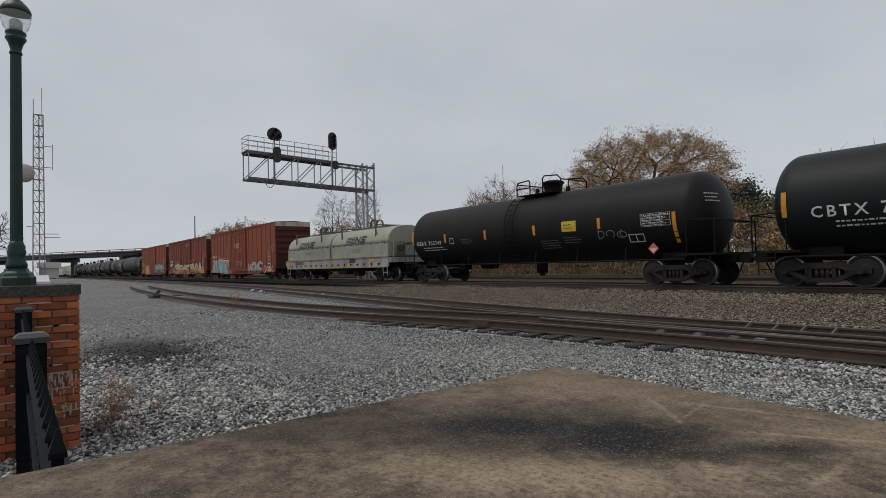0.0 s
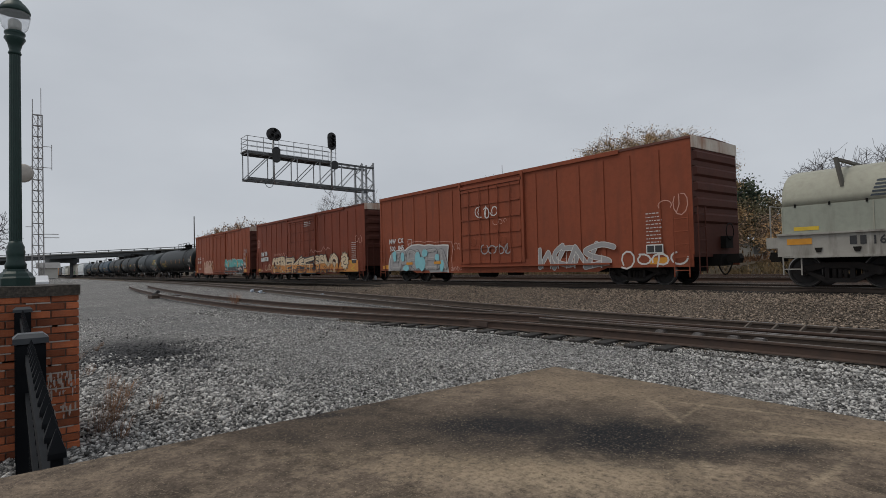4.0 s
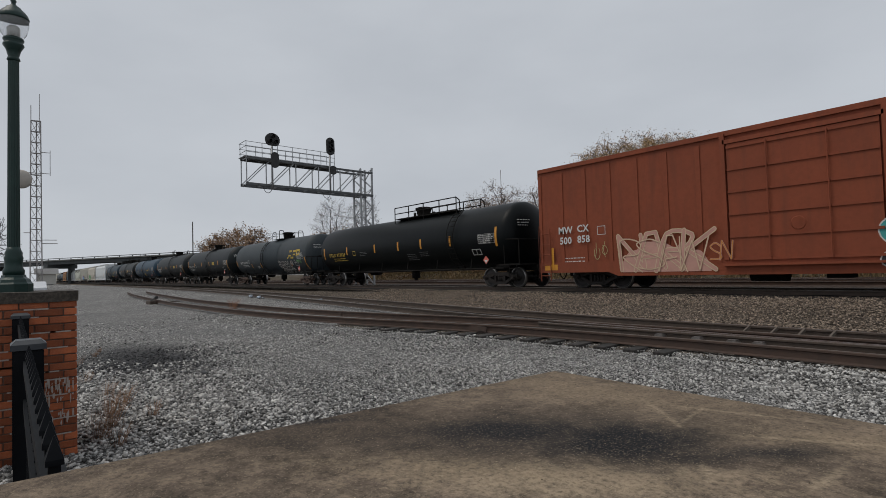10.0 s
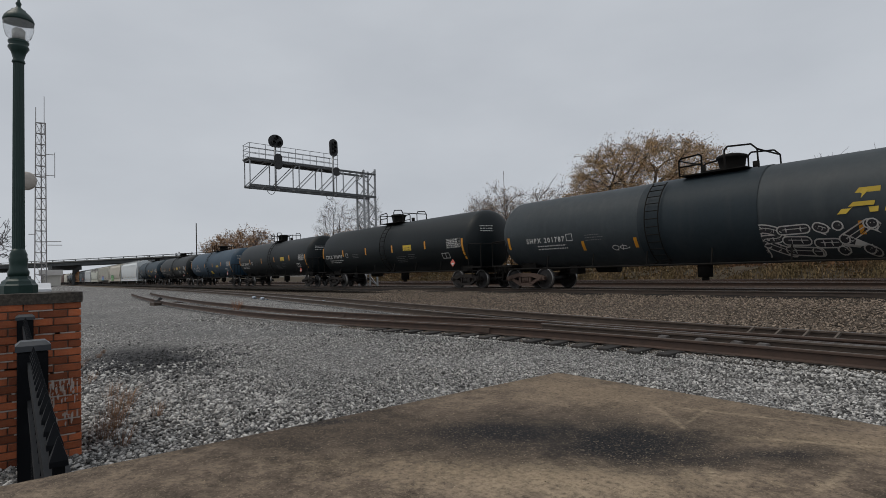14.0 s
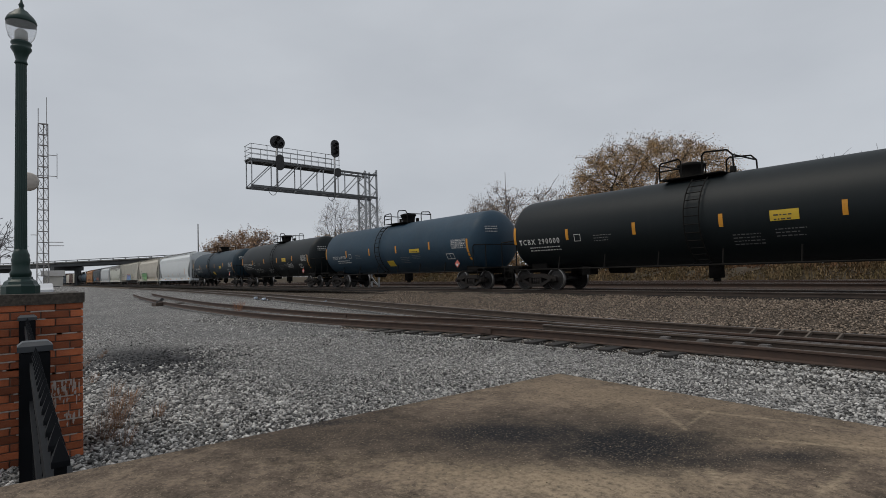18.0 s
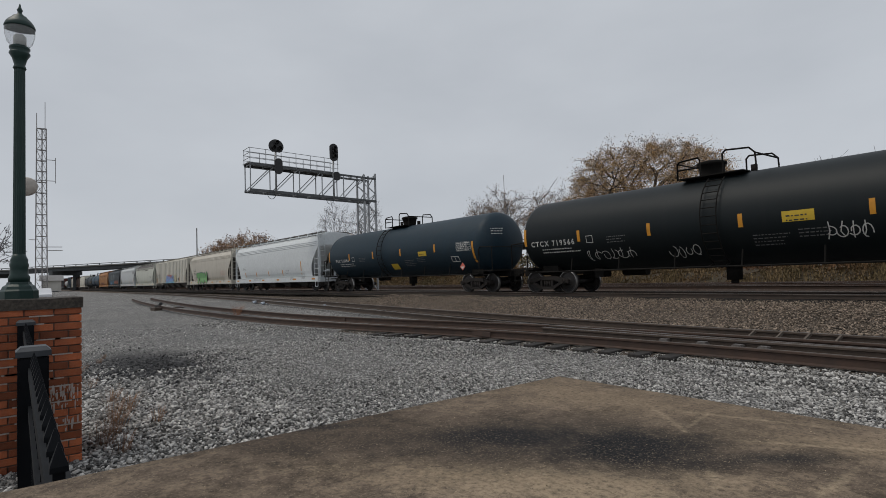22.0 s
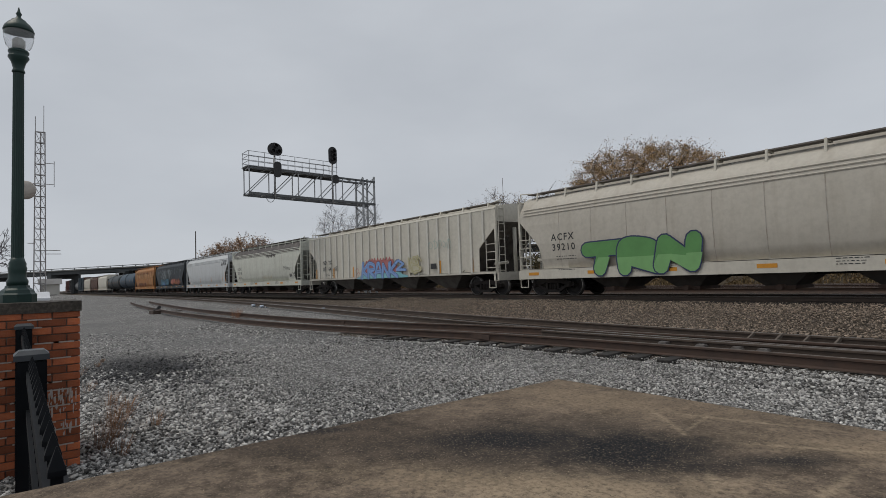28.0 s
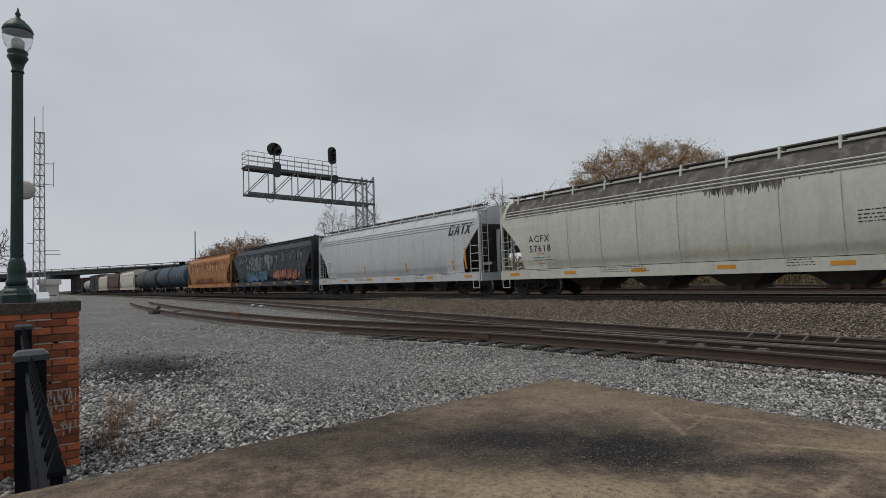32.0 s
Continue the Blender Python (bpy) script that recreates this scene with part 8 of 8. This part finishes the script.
# ---- far bank ----
M["bank"] = mat("brown_winter_grass", (0.050, 0.033, 0.020), 0.95, second=(0.030, 0.029, 0.013), scale=0.5, amount=0.7, third=(0.085, 0.060, 0.032), scale3=5, amount3=0.6, bump=0.05, bump_scale=5)
bank_xs = [-600, -300, -200, -150, -120, -100] + [-90 + 3 * i for i in range(38)] + [30, 60, 120, 300]
tagged(lay(bank_xs, lambda x: [(32.2, -0.05), (33.4, 0.45), (34.6, 1.05 + 0.25 * noise.noise((x * 0.15, 1, 0))), (36.5, 1.25 + 0.25 * noise.noise((x * 0.2, 5, 0))), (42, 1.1), (60, 0.9), (110, 0.8), (112, -0.1)], "grass_bank", M["bank"], 0.12), "brown winter grass bank beyond the tracks")


def brush_strip(name, x0, x1, y0, y1, count, tall, material, label, seed):
    """Rank dead grass, twigs and bramble in one loose strip."""
    rng = np.random.default_rng(seed)
    vs, fs = [], []
    for i in range(count):
        x, y = rng.uniform(x0, x1), rng.uniform(y0, y1)
        clump = max(0.15, 0.55 + 0.9 * noise.noise((x * 0.35, y * 0.5, seed)))
        z = float(np.interp(y, (32.2, 33.4, 34.6, 36.5, 42), (-0.05, 0.45, 1.0, 1.15, 1.05)))
        for k in range(3):
            h, a, lean, w = tall * clump * rng.uniform(0.4, 1.0), rng.uniform(0, 6.28), rng.uniform(0.1, 0.7), rng.uniform(0.008, 0.03)
            bx, by = x + rng.normal(0, 0.12), y + rng.normal(0, 0.12)
            tx, ty = bx + lean * h * math.cos(a), by + lean * h * math.sin(a)
            n = len(vs)
            vs += [(bx - w, by, z - 0.1), (bx + w, by, z - 0.1), (tx + w, ty, z + h * 0.8), (tx - w, ty, z + h)]
            fs.append((n, n + 1, n + 2, n + 3))
            for q in range(2):
                f, r = rng.uniform(0.4, 1.0), rng.uniform(0.02, 0.06)
                c = (bx + (tx - bx) * f, by + (ty - by) * f, z + h * f)
                n = len(vs)
                vs += [(c[0] - r, c[1], c[2]), (c[0], c[1] - r, c[2] + r * 0.6), (c[0] + r, c[1], c[2] + r), (c[0], c[1] + r, c[2] + r * 0.3)]
                fs.append((n, n + 1, n + 2, n + 3))
    me = bpy.data.meshes.new(name)
    me.from_pydata(vs, [], fs)
    me.materials.append(material)
    return tagged(new(name, me), label, "undergrowth", kind="stuff")


M["rank_grass"] = mat("rank_winter_grass", (0.23, 0.155, 0.085), 0.95, second=(0.13, 0.11, 0.05), scale=0.35, amount=0.8, third=(0.27, 0.19, 0.10), scale3=3, amount3=0.5, island=0.6)
M["bramble"] = mat("brown_bramble_leaf", (0.17, 0.088, 0.046), 0.95, second=(0.09, 0.08, 0.036), scale=0.3, amount=0.8, island=0.6)
brush_strip("rank_grass", -75, 14, 32.6, 35.5, 6500, 0.75, M["rank_grass"], "rank tan winter grass along the bank", 1)
brush_strip("bramble", -75, 14, 34.5, 41.0, 4200, 1.1, M["bramble"], "brown bramble and twigs on the bank", 2)


# ---- trees ----
def branching(rng, height, low, reach, count, hollow, trunk_r, vase=0.0):
    """Limbs (from, to, r0, r1) that fork towards points strewn through a rounded crown, and the twig tips."""
    limbs, tips = [], []
    nrng = np.random.default_rng(rng.randint(0, 10 ** 6))
    mid, half = (height + low) / 2, (height - low) / 2
    pts = []
    while len(pts) < count:
        u = nrng.uniform(-1, 1, 3)
        r = float(np.linalg.norm(u))
        if r > 1 or r < hollow * nrng.random():
            continue
        d = u / max(r, 1e-3)
        edge = 0.84 + 0.42 * noise.noise(Vector(d) * 1.9 + Vector((height * 3.1, low, reach))) + 0.12 * noise.noise(Vector(d) * 5.0)
        if vase:
            edge = 0.95 + 0.22 * noise.noise(Vector(d) * 2.3 + Vector((4.0, reach, 1.0))) + 0.10 * noise.noise(Vector(d) * 6.0)
        z = u[2] if u[2] > 0 else u[2] * 0.8
        wide = 1.0 if u[2] > -0.5 else 0.85
        if vase and mid + z * half * edge * 1.05 < low + vase * reach * math.hypot(u[0], u[1]) * edge:
            continue
        pts.append((u[0] * reach * edge * wide, u[1] * reach * edge * wide, mid + z * half * edge * 1.05))
    pts = np.array(pts)

    def size(n):
        return trunk_r * (n / count) ** 0.46

    def grow(p, d, own, depth):
        n = len(own)
        if n <= 2:
            for q in own:
                q = Vector(q)
                bend = p.lerp(q, 0.5) + Vector((rng.gauss(0, 0.06), rng.gauss(0, 0.06), -0.05)) * (q - p).length
                limbs.append((p, bend, size(1.5), size(1)))
                limbs.append((bend, q, size(1), size(0.7)))
                tips.append(bend)
                tips.append(q)
            return
        c = Vector(own.mean(axis=0))
        aim = (c - p)
        step = aim.length * (0.42 if depth else 0.3)
        way = (aim.normalized() * 0.75 + d * 0.45 + Vector((rng.gauss(0, 0.12), rng.gauss(0, 0.12), rng.gauss(0, 0.08)))).normalized()
        half_way = p + way * step * 0.5 + Vector((rng.gauss(0, 0.05), rng.gauss(0, 0.05), rng.gauss(0, 0.03))) * step
        q = p + way * step
        limbs.append((p, half_way, size(n), size(n * 0.93)))
        limbs.append((half_way, q, size(n * 0.93), size(n * 0.86)))
        if n < 9:
            tips.append(q)
        ways = 3 if depth < 2 else 2
        seeds = [own[rng.randrange(n)]]
        while len(seeds) < ways:
            far = np.min([np.linalg.norm(own - s, axis=1) for s in seeds], axis=0)
            k = nrng.choice(n, p=far ** 2 / max(np.sum(far ** 2), 1e-9))
            seeds.append(own[k])
        which = np.argmin([np.linalg.norm(own - s, axis=1) for s in seeds], axis=0)
        for k in range(ways):
            some = own[which == k]
            if len(some):
                grow(q, way, some, depth + 1)

    foot, fork = Vector((0, 0, -0.3)), Vector((rng.gauss(0, 0.02) * height, rng.gauss(0, 0.02) * height, low * 0.55))
    limbs.append((foot, fork, trunk_r * 1.15, trunk_r))
    grow(fork, Vector((0, 0, 1)), pts, 0)
    return limbs, tips


def limb_mesh(limbs, material, least=0.012):
    vs, fs = [], []
    for p, q, r0, r1 in limbs:
        d = (q - p).normalized()
        a = d.orthogonal().normalized()
        b = d.cross(a)
        seg = 7 if r0 > 0.08 else 3
        n = len(vs)
        for c, r in ((p, max(r0, least)), (q, max(r1, least))):
            for i in range(seg):
                t = 2 * math.pi * i / seg
                vs.append(c + r * (math.cos(t) * a + math.sin(t) * b))
        for i in range(seg):
            j = (i + 1) % seg
            fs.append((n + i, n + j, n + seg + j, n + seg + i))
    me = bpy.data.meshes.new("trunk")
    me.from_pydata([v[:] for v in vs], [], fs)
    me.materials.append(material)
    return me


def leaf_mesh(rng, tips, per_tip, size, scatter_r, material):
    vs, fs = [], []
    for t in tips:
        for k in range(per_tip):
            c = t + Vector((rng.gauss(0, scatter_r), rng.gauss(0, scatter_r), rng.gauss(0, scatter_r * 0.8)))
            s = size * rng.uniform(0.6, 1.3)
            u = Vector((rng.uniform(-1, 1), rng.uniform(-1, 1), rng.uniform(-1, 1))).normalized()
            w = u.orthogonal().normalized()
            n = len(vs)
            vs += [c - u * s, c + w * s * 0.55, c + u * s, c - w * s * 0.55]
            fs.append((n, n + 1, n + 2, n + 3))
    me = bpy.data.meshes.new("crown")
    me.from_pydata([v[:] for v in vs], [], fs)
    me.materials.append(material)
    return me


M["bark"] = mat("grey_brown_bark", (0.085, 0.07, 0.058), 0.95, second=(0.05, 0.042, 0.036), scale=3, amount=0.7, bump=0.02, bump_scale=12)
M["oak_leaf"] = mat("russet_autumn_leaf", (0.35, 0.21, 0.095), 0.8, second=(0.42, 0.29, 0.14), scale=0.4, amount=0.6, third=(0.20, 0.12, 0.055), scale3=2.0, amount3=0.6, island=0.5)
M["brown_leaf"] = mat("dull_brown_leaf", (0.26, 0.18, 0.12), 0.85, second=(0.30, 0.19, 0.10), scale=0.3, amount=0.6, island=0.45)
M["olive_leaf"] = mat("olive_brown_leaf", (0.10, 0.09, 0.045), 0.85, second=(0.14, 0.10, 0.05), scale=0.3, amount=0.6, island=0.4)
M["pine_leaf"] = mat("dark_evergreen_needles", (0.035, 0.055, 0.03), 0.8, second=(0.06, 0.075, 0.035), scale=0.5, amount=0.6, island=0.4)
M["pale_leaf"] = mat("pale_tan_leaf", (0.33, 0.22, 0.14), 0.85, second=(0.36, 0.20, 0.10), scale=0.2, amount=0.6, island=0.4)
M["twig_dark"] = mat("dark_grey_twigs", (0.06, 0.055, 0.052), 0.95, second=(0.09, 0.08, 0.08), scale=1.0, amount=0.5)
M["twig"] = mat("grey_twigs", (0.13, 0.12, 0.125), 0.95, second=(0.09, 0.08, 0.08), scale=1.0, amount=0.5)


def tree(pos, height, low, reach, seed, count, leaf, per_tip, leaf_size, scatter_r, label, bark="bark", least=0.02, trunk_r=None, hollow=0.6, vase=0.0):
    """One tree: height, underside of the crown, crown radius, number of twigs."""
    rng = random.Random(seed)
    root = thing("tree", pose(*pos), label, "tree", "trees beyond the tracks")
    limbs, tips = branching(rng, height, low, reach, count, hollow, trunk_r or height * 0.022, vase)
    part("trunk", limb_mesh(limbs, M[bark], least), M[bark], root)
    if leaf:
        part("crown", leaf_mesh(rng, tips, per_tip, leaf_size, scatter_r, M[leaf]), M[leaf], root)
    return root


tree((-31.1, 50.4, 0.9), 13.6, 3.4, 8.9, 5, 2300, "oak_leaf", 14, 0.062, 0.25, "broad oak with russet autumn leaves on dark spreading limbs", least=0.019, trunk_r=0.47, hollow=0.85, vase=0.36)
for i, (x, y, h, r, leaf, lab) in enumerate(((-84, 82, 19.6, 7.6, "brown_leaf", "tall half-bare tree with dull brown leaves"), (-93, 84, 18.4, 7.0, "brown_leaf", "tall half-bare tree with dull brown leaves"),
                                             (-101, 86, 14.4, 6.0, "brown_leaf", "half-bare tree with brown leaves"), (-73, 84, 18.0, 7.0, "brown_leaf", "tall half-bare tree with dull brown leaves"),
                                             (-64, 80, 14.5, 6.0, "oak_leaf", "tree with russet leaves"), (-53, 76, 13.0, 5.5, "olive_leaf", "bushy tree with olive-brown leaves"))):
    tree((x, y, 0.8), h, h * 0.2, r, 20 + i, 760, leaf, 4 if leaf == "brown_leaf" else 7, 0.10, 0.5, lab, bark="twig", least=0.028)
tree((-34.5, 80.0, 0.8), 12.0, 2.0, 4.2, 31, 400, "pine_leaf", 9, 0.19, 0.45, "dark green dense evergreen tree", hollow=0.3)
tree((-29, 72, 0.8), 8.8, 0.6, 4.5, 32, 260, "olive_leaf", 8, 0.15, 0.4, "bushy tree with olive-brown leaves")
tree((-26.5, 57, 0.8), 7.4, 0.3, 3.4, 35, 320, "oak_leaf", 4, 0.11, 0.3, "russet brushy tree beyond the tracks", hollow=0.4)
tree((-22.8, 59, 0.8), 5.4, 0.3, 3.0, 36, 280, "brown_leaf", 4, 0.11, 0.3, "russet brushy tree beyond the tracks", hollow=0.4)
tree((-38, 60, 0.8), 7.6, 0.5, 4.5, 33, 260, "oak_leaf", 8, 0.13, 0.35, "low bushy tree with russet leaves")
tree((-45, 60, 0.8), 7.2, 0.5, 4.5, 34, 240, "brown_leaf", 8, 0.13, 0.35, "low bushy tree with brown leaves")
for i, (x, y, h, r) in enumerate(((-97, 48.5, 16.6, 4.6), (-90, 51.5, 16.4, 4.4))):
    tree((x, y, 0.8), h, 3.6, r, 40 + i, 900, "brown_leaf", 1, 0.06, 0.3, "slender bare tree with grey twigs and last leaves", bark="twig_dark", trunk_r=0.17, least=0.013, hollow=0.5)
for i, (x, y, h, r) in enumerate(((-112, 54, 9.8, 4.5), (-105, 56, 10.6, 5.0), (-98, 58, 9.4, 4.2))):
    tree((x, y, 0.8), h, 1.0, r, 50 + i, 300, "oak_leaf", 8, 0.16, 0.4, "round tree with russet leaves")
for i, (x, y, h, r, leaf, n) in enumerate(((-138, 38.5, 11.6, 4.8, "pale_leaf", 7), (-132, 42.0, 13.2, 5.2, "pale_leaf", 7), (-126, 44.5, 12.9, 4.3, "pale_leaf", 3), (-141, 49.5, 12.0, 4.0, None, 0), (-158, 60, 11.0, 4.5, None, 0), (-70, 47.5, 6.2, 3.4, None, 0))):
    tree((x, y, 0.5), h, h * 0.25, r, 60 + i, 260, leaf, n, 0.17, 0.4, "half-bare autumn tree with grey twigs", bark="twig", least=0.035)
tree((-121, -3.0, 0), 14.0, 3.0, 5.0, 70, 260, None, 0, 0, 0, "bare tree behind the lamp post", bark="twig", least=0.035)
tree((-128, -8.0, 0), 15.5, 3.0, 5.5, 71, 260, None, 0, 0, 0, "bare tree behind the lamp post", bark="twig", least=0.035)
tree((-262, 46, 0), 12.5, 2.0, 6.5, 72, 220, None, 0, 0, 0, "bare round tree beyond the bridge", bark="twig", least=0.09)
for i, (x, y, h) in enumerate(((-26, 80, 12.6), (-20, 66, 11.8), (-22.5, 72, 12.2), (-18, 76, 13.2), (-16.5, 70, 12.2), (-13, 66, 10.6), (-9, 72, 10.4), (-4, 70, 9.6), (3, 72, 10.4))):
    tree((x, y, 0.8), h, h * 0.25, h * 0.4, 80 + i, 900, None, 0, 0, 0, "bare winter tree with blue-grey twigs", bark="twig", trunk_r=0.13, least=0.016)
for i in range(30):
    rng = random.Random(300 + i)
    x = -62 + i * 2.5 + rng.uniform(-1, 1)
    h = rng.uniform(2.6, 5.0)
    tree((x, 50 + rng.uniform(-2, 12), 0.8), h, 0.1, h * 0.62, 90 + i, 90, ("olive_leaf", "brown_leaf", "oak_leaf")[i % 3], 6, 0.13, 0.3, "brushy thicket of brown undergrowth", least=0.015, trunk_r=0.06)


# ---- far buildings, masts ----
def low_building(x, y, w, d, h, label):
    root = thing("warehouse", pose(x, y, 0.8), label, "building")
    bm = B()
    box(bm, -w / 2, w / 2, -d / 2, d / 2, 0, h)
    part("wall", bm, M["pale_wall"], root)
    bm = B()
    prism(bm, [(-w / 2 - 0.4, h), (w / 2 + 0.4, h), (0, h + 1.1)], -d / 2 - 0.4, d / 2 + 0.4)
    part("roof", bm, M["metal_roof"], root)
    for i in range(4):
        bm = B()
        xx = -w / 2 + (i + 0.5) * w / 4
        box(bm, xx - 0.9, xx + 0.9, -d / 2 - 0.04, -d / 2 + 0.02, 0.1 if i % 2 else 1.0, 2.4)
        part("door" if i % 2 else "window", bm, M["metal_roof"], root)


M["pale_wall"] = mat("pale_painted_block_wall", (0.50, 0.48, 0.44), 0.9, second=(0.40, 0.38, 0.34), scale=0.5, amount=0.6)
M["metal_roof"] = mat("grey_metal_roof", (0.20, 0.20, 0.20), 0.6, second=(0.14, 0.13, 0.12), scale=0.5, amount=0.6)
low_building(-20.0, 78, 26, 10, 2.6, "low pale warehouse with a grey metal roof")
low_building(-132, 5.4, 2.6, 3.0, 2.0, "small pale equipment hut below the radio mast")
pole = thing("whip_mast", pose(-107.5, 104.7, 0), "thin far radio mast", "radio mast")
bm = B()
rod(bm, (0, 0, 0), (0, 0, 20), 0.16, 6)
rod(bm, (0, 0, 20), (0, 0, 28), 0.07, 6)
part("mast_pole", bm, M["tower"], pole)
for x, y, h in ((-150, 36.5, 15.5), (-178, 58, 13.0)):
    up = thing("utility_pole", pose(x, y, 0), "dark wooden utility pole", "utility pole")
    bm = B()
    rod(bm, (0, 0, 0), (0, 0, h), 0.16, 8, 0.12)
    part("pole", bm, M["tie"], up)


def parked_car(x, y, z, label, paint_c, name):
    root = thing("car", pose(x, y, z), label, "car", "parked cars")
    bm = B()
    prism(bm, [(-2.2, 0.3), (2.2, 0.3), (2.25, 0.75), (1.3, 0.9), (0.6, 1.42), (-1.1, 1.45), (-1.9, 0.95), (-2.25, 0.85)], -0.85, 0.85)
    bmesh.ops.bevel(bm, geom=bm.edges[:], offset=0.06, segments=2, affect="EDGES")
    part("body", bm, paint_c, root)
    for s in (-1, 1):
        bm = B()
        prism(bm, [(-1.55, 0.98), (0.95, 0.95), (0.5, 1.34), (-1.0, 1.37)], min(s * 0.84, s * 0.87), max(s * 0.84, s * 0.87))
        part("side_window", bm, M["black"], root)
        for xx in (-1.4, 1.4):
            bm = B()
            rod(bm, (xx, s * 0.7, 0.33), (xx, s * 0.88, 0.33), 0.33, 14)
            part("wheel", bm, M["under"], root)


M["car_white"] = mat("white_car_paint", (0.65, 0.66, 0.68), 0.25)
parked_car(-18.0, 58.0, 0.92, "white parked car beyond the tracks", M["car_white"], "a")
parked_car(-78.0, 2.3, 0.0, "white parked car below the radio mast", M["car_white"], "b")
# ---- what moves: the train rolls by, its wheels turning ----
RUN = [(0, 0.0), (3, 26.31), (6, 52.98), (9, 79.7), (12, 106.78), (15, 134.09), (18, 161.64), (21, 189.41), (24, 217.4), (27, 245.6), (30, 274.0), (32, 293.04)]


def run_at(t):
    return float(np.interp(t, [a for a, _ in RUN], [b for _, b in RUN]))


SPINNING = 92


def motions():
    for car, u in TRAIN:
        walk(car, [(t, pose(u + s, TRACK_Y, RAIL)) for t, s in RUN])
    turns = [(k / 15, math.degrees(run_at(k / 15) / WR)) for k in range(481)]
    for wheels, x in SPIN[:SPINNING]:
        walk(wheels, [(t, pose(x, 0, WR, 0, a, 0)) for t, a in turns])


motions()
